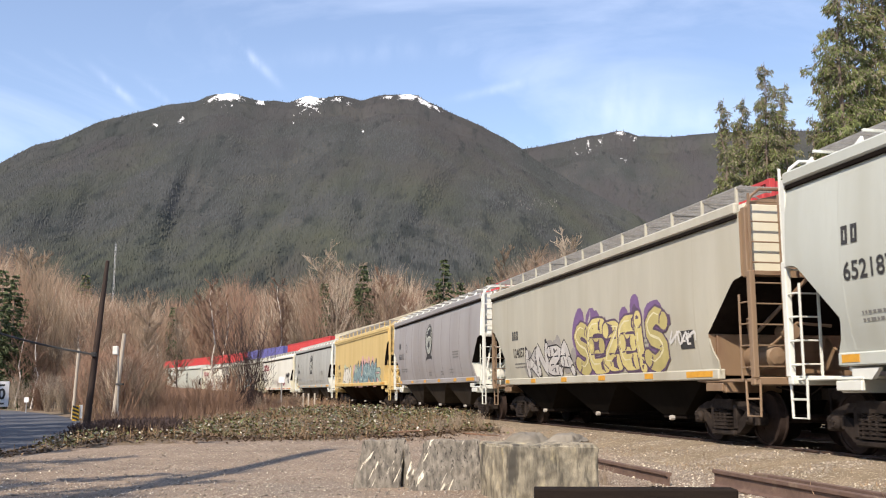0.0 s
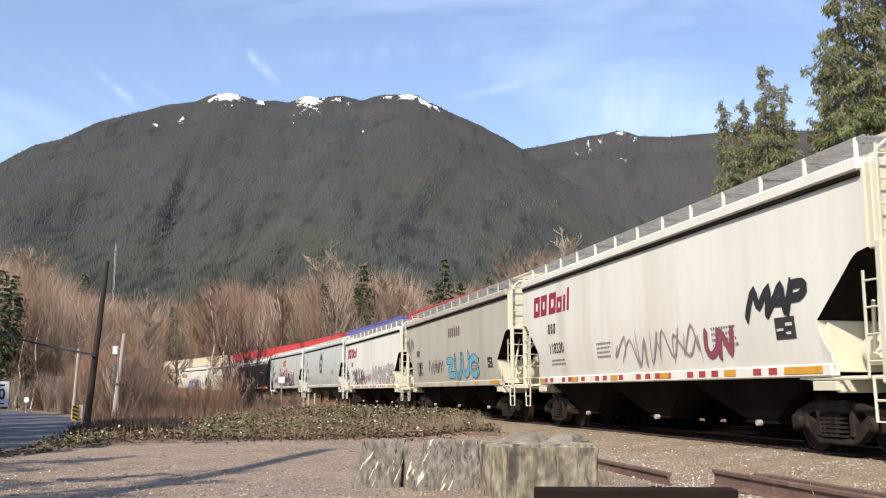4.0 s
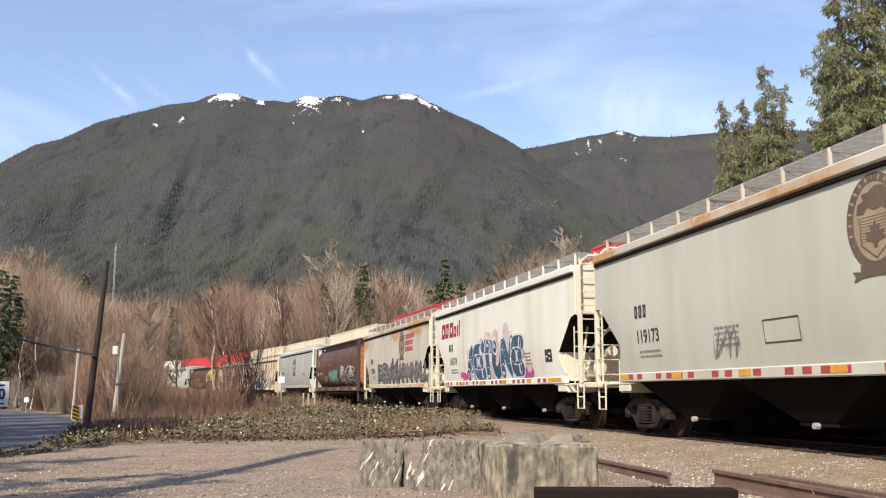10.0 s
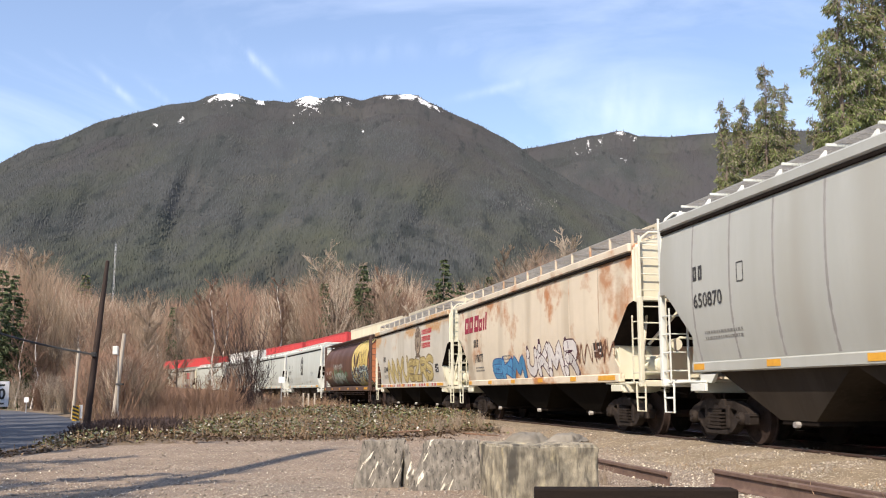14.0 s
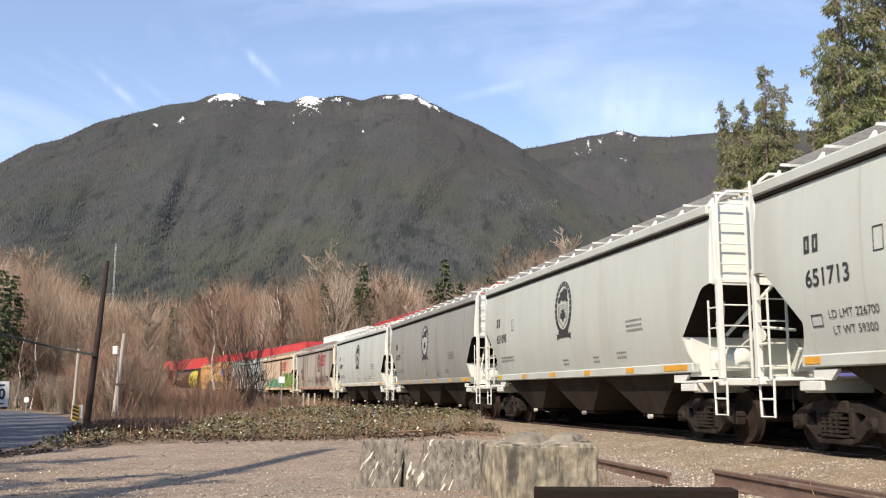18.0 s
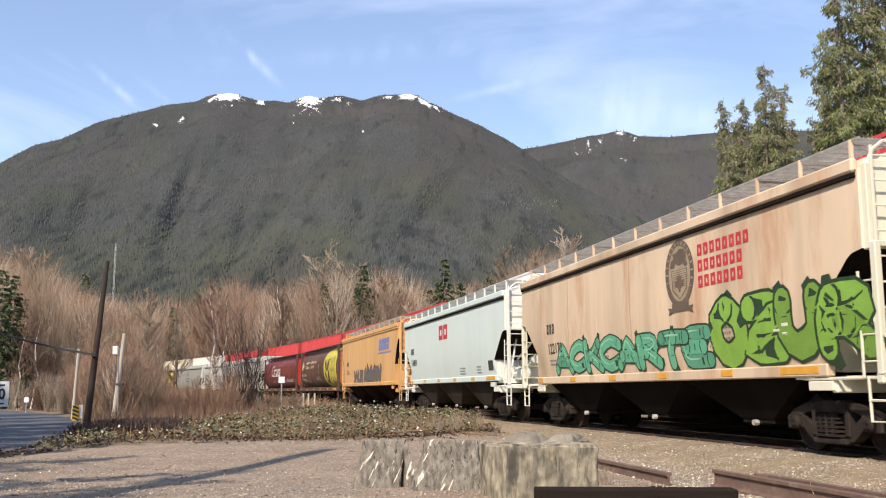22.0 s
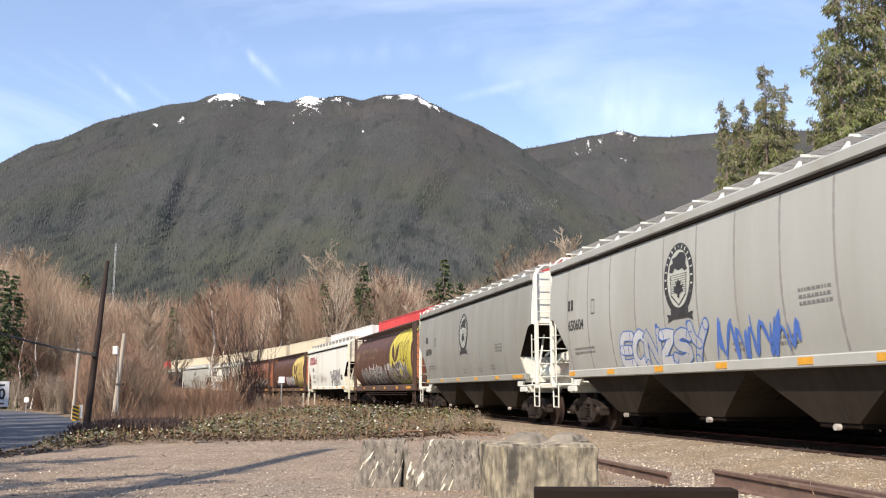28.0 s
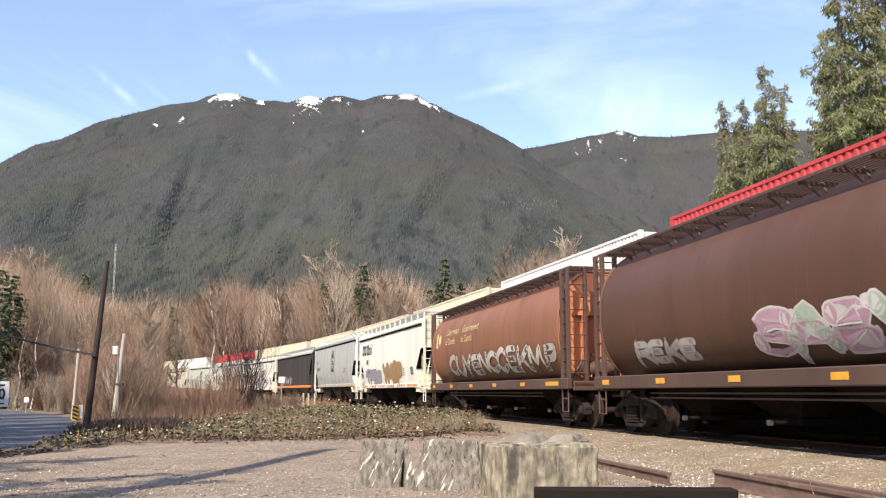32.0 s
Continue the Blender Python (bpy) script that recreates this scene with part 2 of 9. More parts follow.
# near-black for grimy steel, and for shade painted onto undersides
STEEL_DARK = surface("grimy steel darkened for shade", (0.012, 0.010, 0.009), (0.022, 0.018, 0.016), 3.0, 0.95, 0.0, 0.3, 40, spec=0.0)
TRUCK_MAT = surface("dusty cast steel", (0.04, 0.031, 0.026), (0.014, 0.011, 0.01), 4.0, 0.8, 0.0, 0.4, 50, spec=0.15)
WHEEL_MAT = surface("rusty wheel steel", (0.042, 0.028, 0.024), (0.02, 0.014, 0.012), 5.0, 0.75, 0.0, 0.2, 40, spec=0.15)
RAIL_MAT = surface("rusty rail steel", (0.095, 0.055, 0.04), (0.05, 0.033, 0.026), 6.0, 0.6, 0.35, 0.25, 60)
RAIL_TOP = surface("polished rail head", (0.32, 0.29, 0.27), (0.2, 0.17, 0.16), 8.0, 0.35, 0.9, 0.05, 60)
GRATE = surface("galvanised grating", (0.36, 0.355, 0.34), (0.24, 0.235, 0.225), 6.0, 0.7, 0.2, 0.2, 80)
BLACK = surface("black paint", (0.02, 0.02, 0.021), (0.035, 0.034, 0.033), 0.8, 0.45, 0, 0.05, 10, (1.6, 1, 0.4))
INK = surface("black lettering", (0.025, 0.025, 0.027), (0.05, 0.05, 0.05), 4.0, 0.6, 0, 0)
WHITE_INK = surface("white lettering", (0.72, 0.7, 0.66), (0.55, 0.53, 0.5), 4.0, 0.6, 0, 0)
FADED_INK = surface("worn cream lettering", (0.34, 0.24, 0.13), (0.2, 0.13, 0.075), 5.0, 0.7, 0, 0)
CREAM_INK = surface("cream lettering", (0.72, 0.6, 0.32), (0.6, 0.48, 0.26), 4.0, 0.6, 0, 0)
RED_INK = surface("red lettering", (0.55, 0.03, 0.045), (0.4, 0.03, 0.04), 4.0, 0.55, 0, 0)
MAROON_INK = surface("dark red lettering", (0.33, 0.02, 0.05), (0.26, 0.02, 0.045), 4.0, 0.55, 0, 0)
ORANGE = surface("amber reflector", (0.7, 0.37, 0.04), (0.55, 0.27, 0.035), 4.0, 0.4, 0, 0)
RED_TAPE = surface("faded red tape", (0.42, 0.06, 0.06), (0.3, 0.05, 0.05), 6.0, 0.5, 0, 0)
CREAM = paint("cream end paint", (0.68, 0.665, 0.54), 0.87)
WHITE_END = paint("white end paint", (0.69, 0.715, 0.67), 0.87)

# ---- the line of the track ----
V_TRAIN, V_STACK = 18.10, 11.4
TRACK_GAP = 4.3


def track_line():
    g = np.arange(-760.0, 1100.0, 0.5)
    k0, k1, k2 = 0.000985, 0.001942, -0.001963
    kap = np.where(g < 0, 0.0, k0 + k1 * np.clip(g, 0, 120) / 120 + k2 * np.clip(g - 120, 0, 200) / 200)
    kap = np.where(g > 420, 0.0, kap)
    th = radians(11.055)
    h = th + np.concatenate([[0], np.cumsum(0.25 * (kap[1:] + kap[:-1]))])
    dx, dy = -np.sin(h), np.cos(h)
    x = np.concatenate([[0], np.cumsum(0.25 * (dx[1:] + dx[:-1]))])
    y = np.concatenate([[0], np.cumsum(0.25 * (dy[1:] + dy[:-1]))])
    x += 9.612 * math.cos(th) - np.interp(0, g, x)
    y += 9.612 * math.sin(th) - np.interp(0, g, y)
    return g, x, y, h


LINE = track_line()


def on_track(s, off=0.0):
    """Place on the line s metres back from its nearest point; off: metres to the camera's side."""
    g, x, y, h = LINE
    a = float(np.interp(s, g, h))
    return float(np.interp(s, g, x)) - off * math.cos(a), float(np.interp(s, g, y)) - off * math.sin(a), a


def carried_pose(s, half, off=0.0):
    """Pose of a car whose pivots lie half a wheelbase before and behind s; its x axis points along its travel."""
    fx, fy, _ = on_track(s - half, off)
    bx, by, _ = on_track(s + half, off)
    return Matrix.Translation(((fx + bx) / 2, (fy + by) / 2, 0)) @ Matrix.Rotation(math.atan2(fy - by, fx - bx), 4, "Z")


def off_line(xs, ys):
    """Distance from the line, for arrays of places."""
    g, x, y, h = LINE
    px, py = x[::4], y[::4]
    out = np.empty(len(xs))
    for i in range(0, len(xs), 2000):
        a, b = np.asarray(xs[i:i + 2000]), np.asarray(ys[i:i + 2000])
        out[i:i + 2000] = np.sqrt(((a[:, None] - px) ** 2 + (b[:, None] - py) ** 2).min(axis=1))
    return out

# ---- hopper cars ----
# A car's own space: x along its travel, z up from the rail, its lettered side at negative y.
KEEP = {}


def kept(key, make):
    """Alike pieces share one mesh."""
    if key not in KEEP:
        KEEP[key] = make()
    return KEEP[key]


def box_mesh(name, mat, *d, c=0.008):
    def make():
        g = Geo()
        g.cbox(*d, c=c)
        return g.mesh(name, mat)
    return kept((name, mat.name, d), make)


class Shell:
    """Side profile of a kind of car: half width at a height."""

    def __init__(self, kind):
        self.kind = kind
        self.round = kind == "cyl"

    def y(self, z):
        if self.round:
            t = (z - 2.62) / 1.62
            return 1.58 * math.sqrt(max(0.0, 1 - abs(t) ** 2.6)) if abs(t) < 1 else 0.0
        if self.kind == "nsc":
            return 1.58 - (0.17 * ((2.7 - z) / 1.3) ** 2 if z < 2.7 else 0.08 * ((z - 2.7) / 1.4) ** 2)
        if self.kind in ("soo", "new"):
            return 1.56 - (0.11 * ((2.7 - z) / 1.3) ** 2 if z < 2.7 else 0.0)
        return 1.56


def ladder_mesh(mat, h, w=0.42, rungs=6, r=0.014, key="ladder"):
    def make():
        g = Geo()
        for sx in (-w / 2, w / 2):
            g.cbox(sx - 0.022, sx + 0.022, -0.012, 0.012, 0, h, c=0.004)
        for i in range(rungs):
            z = h * (i + 0.6) / rungs
            g.rod((-w / 2, 0, z), (w / 2, 0, z), r, 6)
        return g.mesh("ladder", mat)
    return kept((key, mat.name, h, w, rungs), make)


def side_frame_mesh():
    def make():
        g = Geo()
        # top member over both bearings
        g.plate([(-1.16, 0.5), (-0.98, 0.64), (-0.62, 0.75), (0.62, 0.75), (0.98, 0.64), (1.16, 0.5), (1.08, 0.42), (0.88, 0.53), (0.58, 0.62), (-0.58, 0.62), (-0.88, 0.53), (-1.08, 0.42)], -0.09, 0.09)
        for q in (-1, 1):
            # tension member, which leaves a window above it, and the bearing jaw
            low = [(0.36, 0.19), (0.36, 0.33), (0.7, 0.55), (0.8, 0.48), (0.68, 0.33), (0.5, 0.2)]
            g.plate([(q * a, b) for a, b in low][::q], -0.09, 0.08)
            g.cbox(q * 0.4 - 0.06, q * 0.4 + 0.06, -0.12, 0.1, 0.26, 0.68, c=0.02)
            g.cbox(q * 1.05 - 0.09, q * 1.05 + 0.09, -0.1, 0.1, 0.34, 0.56, c=0.02)
            g.cbox(q * 0.74 - 0.05, q * 0.74 + 0.05, -0.1, 0.1, 0.36, 0.58, c=0.02)
        for i in range(5):
            g.box(-0.27, 0.27, -0.17, -0.06, 0.26 + i * 0.064, 0.295 + i * 0.064)
        g.cbox(-0.36, 0.36, -0.13, 0.1, 0.6, 0.79, c=0.02)
        g.cbox(-0.4, 0.4, -0.15, 0.1, 0.15, 0.24, c=0.02)
        return g.mesh("side_frame", TRUCK_MAT)
    return kept("side_frame", make)


def springs_mesh():
    def make():
        g = Geo()
        for x in (-0.15, 0.0, 0.15):
            pts = [(x + 0.055 * math.cos(a * 1.05), -0.13 + 0.055 * math.sin(a * 1.05), 0.27 + a * 0.0058) for a in range(0, 60, 1)]
            g.pipe(pts[::2], 0.014, 4)
        return g.mesh("spring_nest", TRUCK_MAT)
    return kept("springs", make)


def wheelset_mesh():
    def make():
        g = Geo()
        for s in (-1, 1):
            g.lathe([(0.0, s * 0.84), (0.10, s * 0.84), (0.12, s * 0.80), (0.30, s * 0.765), (0.40, s * 0.785), (0.405, s * 0.80), (0.452, s * 0.80), (0.457, s * 0.70),
                     (0.482, s * 0.685), (0.482, s * 0.665), (0.40, s * 0.66), (0.12, s * 0.69), (0.08, s * 0.69)][::s], 28)
            for k in range(3):
                a = 2 * math.pi * k / 3
                g.rod((0.2 * math.cos(a), s * 0.79, 0.2 * math.sin(a)), (0.2 * math.cos(a), s * 0.80, 0.2 * math.sin(a)), 0.03, 6)
        g.rod((0, -0.9, 0), (0, 0.9, 0), 0.08, 10)
        return g.mesh("wheelset", WHEEL_MAT)
    return kept("wheelset", make)


def cap_mesh():
    def make():
        g = Geo()
        g.lathe([(0.0, -1.17), (0.06, -1.17), (0.085, -1.15), (0.11, -1.12), (0.11, -0.98), (0.0, -0.98)], 14)
        for k in range(3):
            a = 2 * math.pi * k / 3 + 0.5
            g.rod((0.05 * math.cos(a), -1.19, 0.05 * math.sin(a)), (0.05 * math.cos(a), -1.16, 0.05 * math.sin(a)), 0.016, 6)
        return g.mesh("bearing_cap", TRUCK_MAT)
    return kept("cap", make)


WHEELS = {1: [], -1: []}


def truck(car, x):
    def make_bolster():
        g = Geo()
        g.cbox(-0.2, 0.2, -1.0, 1.0, 0.5, 0.78, c=0.03)
        for s in (-1, 1):
            g.cbox(s * 0.42 - 0.07, s * 0.42 + 0.07, -0.85, 0.85, 0.36, 0.5, c=0.02)
            for q in (-1, 1):
                g.cbox(s * 0.42 - 0.02, s * 0.42 + 0.06, q * 0.75 - 0.09, q * 0.75 + 0.09, 0.26, 0.62, c=0.015)
        return g.mesh("truck", TRUCK_MAT)
    t = part("truck", kept("bolster", make_bolster), TRUCK_MAT, car, at=pose(x, 0, 0))
    for s in (-1, 1):
        part("side_frame", side_frame_mesh(), TRUCK_MAT, t, at=pose(0, s * 1.0, 0, 0, 0, 0 if s < 0 else 180))
        part("spring_nest", springs_mesh(), TRUCK_MAT, t, at=pose(0, s * 1.0, 0, 0, 0, 0 if s < 0 else 180))
    for s in (-1, 1):
        w = part("wheelset", wheelset_mesh(), WHEEL_MAT, t, at=pose(s * 0.89, 0, 0.457))
        WHEELS[s].append(w)
        for q in (0, 180):
            part("bearing_cap", cap_mesh(), TRUCK_MAT, t, at=pose(s * 0.89, 0, 0.457, 0, 0, q))
    return t


def running_gear(car, lb, over):
    """Trucks, centre sill, couplers and brake gear under every car."""
    piv = lb / 2 - over
    for s in (1, -1):
        truck(car, s * piv)
    part("centre_sill", box_mesh("centre_sill", STEEL_DARK, -lb / 2 + 0.1, lb / 2 - 0.1, -0.32, 0.32, 0.78, 1.06), STEEL_DARK, car)

    def coup():
        g = Geo()
        g.cbox(-0.1, 0.8, -0.11, 0.11, 0.78, 0.98, c=0.02)
        g.cbox(0.58, 0.85, -0.17, 0.15, 0.72, 1.02, c=0.03)
        g.rod((0.5, -0.2, 0.6), (0.5, -0.2, 0.98), 0.02, 6)
        g.pipe([(0.2, 0.25, 0.8), (0.3, 0.28, 0.55), (0.45, 0.25, 0.42), (0.62, 0.2, 0.5)], 0.028, 6)
        g.pipe([(0.05, -0.9, 1.0), (0.1, -0.3, 0.86), (0.25, -0.15, 1.02)], 0.016, 5)
        return g.mesh("coupler", TRUCK_MAT)
    for s in (0, 180):
        part("coupler", kept("coupler", coup), TRUCK_MAT, car, at=pose((lb / 2 - 0.22) * (1 if s == 0 else -1), 0, 0, 0, 0, s))
    return piv


def brake_gear(car, lb, mat):
    """Reservoir, cylinder, wheel and piping on the platform of the front end."""
    def make():
        g = Geo()
        g.lathe([(0, -0.45), (0.15, -0.42), (0.2, -0.36), (0.2, 0.36), (0.15, 0.42), (0, 0.45)], 14, (-0.75, -0.75, 1.52), "x")
        g.lathe([(0, -0.2), (0.13, -0.2), (0.13, 0.2), (0, 0.2)], 12, (-0.55, -0.4, 1.95), "x")
        g.pipe([(-0.2, -1.2, 1.35), (-0.6, -1.1, 1.45), (-0.7, -0.6, 1.75), (-0.4, -0.3, 2.1), (-0.3, 0.3, 2.05)], 0.03, 6)
        g.pipe([(-0.3, -1.3, 2.15), (-0.85, -0.9, 1.4)], 0.028, 6)
        g.pipe([(-0.12, -1.35, 1.36), (-0.55, -1.0, 2.6)], 0.03, 5)
        return g.mesh("brake_gear", mat)
    part("brake_gear", kept(("brake", mat.name), make), mat, car, "brake reservoir and piping on the end platform", at=pose(lb / 2, 0, 0))

    def wheel():
        g = Geo()
        pts = [(0, 0.27 * math.cos(a * 0.393), 0.27 * math.sin(a * 0.393)) for a in range(17)]
        g.pipe(pts, 0.016, 5)
        for k in range(3):
            a = 2.094 * k
            g.rod((0, 0, 0), (0, 0.27 * math.cos(a), 0.27 * math.sin(a)), 0.012, 5)
        return g.mesh("brake_wheel", mat)
    part("brake_wheel", kept(("bwheel", mat.name), wheel), mat, car, at=pose(lb / 2 - 0.05, 0.55, 2.55))


def body_rings(sh, lb, cut_x, top, sill, n_len=10):
    """Cross-sections of a straight-sided hopper, cut up at its ends."""
    hi = top - 0.38
    def ring(x, zb):
        zs = [zb + (hi - zb) * i / 8 for i in range(9)]
        left = [(x, -sh.y(z), z) for z in zs]
        roof = [(x, -1.36, hi + 0.2), (x, -0.62, top), (x, 0.62, top), (x, 1.36, hi + 0.2)]
        right = [(x, sh.y(z), z) for z in zs[::-1]]
        return (left + roof + right)[::-1]
    xs = [(-lb / 2 + d, z) for d, z in ((0.0, 2.84), (0.16, 2.82), (cut_x, 1.6), (cut_x + 0.02, sill))]
    if sh.kind in ("nsc", "soo", "new"):
        xs = [(-lb / 2 + d, z) for d, z in ((0.0, 2.84), (0.24, 2.8), (0.34, 2.74), (cut_x, 1.95), (cut_x + 0.02, sill))]
    if sh.kind in ("dme", "coer"):
        xs = [(-lb / 2 + d, z) for d, z in ((0.0, 3.5), (0.15, 3.42), (0.4, 3.12), (0.62, 2.72), (0.76, 2.3), (0.81, 1.95), (0.83, sill))]
    mid = [(-lb / 2 + cut_x + 0.03 + (lb - 2 * cut_x - 0.06) * i / n_len, sill) for i in range(1, n_len)]
    return [ring(x, z) for x, z in xs + mid + [(-x, z) for x, z in xs[::-1]]]




# darker band that paints the shading of bulged panels along each seam
SEAM_SHADE = surface("painted bulge shade at seams", (0.22, 0.215, 0.205), (0.3, 0.295, 0.285), 2.5, 0.8, 0, 0, stretch=(1, 1, 0.4))


def hopper(kind, lb, body_mat, end_mat, roof_mat=None, sill_mat=None, seams=9, reflect="amber", label="", sill_z=1.36, bay_mat=None):
    """One covered hopper car, at the origin."""
    car = new("hopper_car")
    tagged(car, label, "freight car", "cars of the grain train")
    sh = Shell(kind)
    dz = 0.0 if kind in ("nsc", "dme") else -0.19
    top = 4.5 + dz
    lb -= 0.33
    if kind == "soo":
        sill_z -= 0.14
    panel_mat = CREAM if end_mat is TAN_RUST else end_mat
    roof_mat, sill_mat, bay_mat = roof_mat or body_mat, sill_mat or body_mat, bay_mat or body_mat
    curled = kind in ("nsc", "soo", "new")
    cut = 1.2 if kind == "nsc" else 1.28 if curled else 0.8
    sill_in = cut - 0.2 if curled else 0.3

    def shell():
        g = Geo()
        g.loft(body_rings(sh, lb, cut, top, sill_z))
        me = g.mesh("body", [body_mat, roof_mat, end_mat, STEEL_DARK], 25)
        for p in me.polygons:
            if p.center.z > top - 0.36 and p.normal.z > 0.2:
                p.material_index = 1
            # downward faces turn near-black: recess shade painted in, with grime
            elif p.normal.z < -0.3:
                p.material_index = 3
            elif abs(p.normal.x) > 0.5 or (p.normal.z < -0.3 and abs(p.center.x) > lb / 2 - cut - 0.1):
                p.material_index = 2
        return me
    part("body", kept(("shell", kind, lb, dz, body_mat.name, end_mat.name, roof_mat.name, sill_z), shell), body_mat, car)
    for s in (-1, 1):
        ye = sh.y(4.1 + dz)
        # dark strip under the chord paints its shadow; ochre cars keep body colour
        part("gutter", box_mesh("gutter", STEEL_DARK if kind != "dme" else body_mat, -lb / 2 + 0.03, lb / 2 - 0.03, min(s * ye, s * (ye + 0.05)), max(s * ye, s * (ye + 0.05)), 4.02 + dz, 4.085 + dz), STEEL_DARK, car)
        part("top_chord", box_mesh("top_chord", roof_mat, -lb / 2 + 0.01, lb / 2 - 0.01, min(s * (ye - 0.03), s * (ye + 0.075)), max(s * (ye - 0.03), s * (ye + 0.075)), 4.09 + dz, 4.29 + dz, c=0.03), roof_mat, car)
        ys = sh.y(sill_z)
        part("side_sill", box_mesh("side_sill", sill_mat, -lb / 2 + sill_in, lb / 2 - sill_in, min(s * (ys - 0.1), s * (ys + 0.05)), max(s * (ys - 0.1), s * (ys + 0.05)), sill_z - 0.09, sill_z + 0.1, c=0.02), sill_mat, car)
        if curled:
            for q in (-1, 1):
                def curl():
                    g = Geo()
                    ring = [(cut + 0.02, 1.94), (cut - 0.02, 1.78), (cut - 0.07, 1.64), (cut - 0.15, 1.53), (sill_in, 1.46), (sill_in, sill_z), (cut + 0.02, sill_z)]
                    n = len(ring)
                    g.add([(d, -sh.y(z) - 0.001, z) for d, z in ring] + [(d, -sh.y(z) + 0.03, z) for d, z in ring],
                          [list(range(n)), list(range(2 * n - 1, n - 1, -1))] + [(i, i + n, (i + 1) % n + n, (i + 1) % n) for i in range(n)])
                    return g.mesh("side_corner", body_mat, 20)
                part("side_corner", kept(("curl", kind, body_mat.name), curl), body_mat, car, at=Matrix.Translation((-q * lb / 2, 0, 0)) @ Matrix.Diagonal((q, -s, 1, 1)))
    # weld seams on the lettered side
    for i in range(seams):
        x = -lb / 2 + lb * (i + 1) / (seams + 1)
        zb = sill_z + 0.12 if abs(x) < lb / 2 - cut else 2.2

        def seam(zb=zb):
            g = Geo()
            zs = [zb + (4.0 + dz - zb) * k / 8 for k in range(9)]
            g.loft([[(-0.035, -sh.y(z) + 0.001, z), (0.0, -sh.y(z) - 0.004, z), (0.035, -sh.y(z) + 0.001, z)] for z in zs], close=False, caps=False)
            return g.mesh("seam", SEAM_SHADE if kind == "nsc" and body_mat is not GREY_PALE else body_mat)
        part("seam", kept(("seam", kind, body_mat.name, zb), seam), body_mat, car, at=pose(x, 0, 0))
    # discharge bays
    n_bay = 3
    span = lb - 3.6
    for i in range(n_bay):
        bl = span / n_bay

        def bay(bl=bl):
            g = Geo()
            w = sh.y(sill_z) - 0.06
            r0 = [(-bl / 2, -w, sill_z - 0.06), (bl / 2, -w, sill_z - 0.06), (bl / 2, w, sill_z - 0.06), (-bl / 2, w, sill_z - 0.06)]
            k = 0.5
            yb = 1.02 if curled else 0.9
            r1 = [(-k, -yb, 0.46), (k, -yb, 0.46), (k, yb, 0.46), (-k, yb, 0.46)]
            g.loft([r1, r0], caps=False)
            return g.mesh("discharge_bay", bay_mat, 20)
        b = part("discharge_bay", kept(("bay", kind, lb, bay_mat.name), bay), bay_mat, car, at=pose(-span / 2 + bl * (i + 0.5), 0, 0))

        def gate():
            g = Geo()
            g.slot = 1
            g.cbox(-0.5, 0.5, -1.0, 1.0, 0.38, 0.47, c=0.015)
            g.rod((0.1, -1.1, 0.4), (0.1, 1.1, 0.4), 0.035, 8)
            g.slot = 0
            g.rod((0.1, -1.15, 0.4), (0.1, -1.06, 0.4), 0.05, 8)
            return g.mesh("gate", [GATE, STEEL_DARK])
        part("gate", kept("gate", gate), GATE, b)
    # ends: bulkhead below the slope sheet, platform, corner posts and ladders
    for s in (1, -1):
        rot = 0 if s == 1 else 180

        def bulk():
            g = Geo()
            g.cbox(-cut - 0.02, -cut + 0.05, -1.38, 1.38, 1.2, 1.94, c=0.01)
            for y in (-0.75, 0.75):
                g.add([(-cut, y - 0.03, 1.3), (-0.45, y - 0.03, 1.3), (-cut + 0.2, y - 0.03, 1.9), (-cut, y + 0.03, 1.3), (-0.45, y + 0.03, 1.3), (-cut + 0.2, y + 0.03, 1.9)],
                      [(0, 1, 2), (5, 4, 3), (1, 4, 5, 2)])
            return g.mesh("end_bulkhead", end_mat)
        part("end_bulkhead", kept(("bulk", kind, end_mat.name, cut), bulk), end_mat, car, at=pose(s * lb / 2, 0, 0, 0, 0, rot))

        def plat():
            g = Geo()
            g.cbox(-cut - 0.25, 0.16, -1.3, 1.3, 1.1, 1.14, c=0.01)
            g.cbox(0.06, 0.2, -1.52, 1.52, 1.02, 1.16, c=0.02)
            g.cbox(-1.1, -0.95, -1.4, 1.4, 0.9, 1.1, c=0.02)
            for y in (-1.42, 1.42):
                g.rod((-cut - 0.3, y, 1.1), (0.14, y, 1.1), 0.022, 6)
                g.cbox(-cut - 0.3, -cut + 0.28, y - 0.03, y + 0.03, 0.93, 1.07, c=0.01)
            return g.mesh("end_platform", end_mat)
        part("end_platform", kept(("plat", end_mat.name, cut), plat), end_mat, car, at=pose(s * lb / 2, 0, 0, 0, 0, rot))
        # corner frame up the end sheet
        def frame_geo():
            g = Geo()
            for y in (-1.48, 1.48):
                g.cbox(0.1, 0.22, y - 0.05, y + 0.05, 1.14, 2.92, c=0.012)
                g.cbox(-0.02, 0.12, y - 0.04, y + 0.06, 2.82, 4.2 + dz, c=0.012)
            g.cbox(0.1, 0.2, -1.48, -0.86, 2.84, 2.92, c=0.01)
            g.cbox(0.1, 0.2, 0.86, 1.48, 2.84, 2.92, c=0.01)
            g.rod((-0.6, -0.95, 1.95), (0.1, -0.35, 2.85), 0.035, 6)
            g.rod((-0.6, 0.95, 1.95), (0.1, 0.35, 2.85), 0.035, 6)
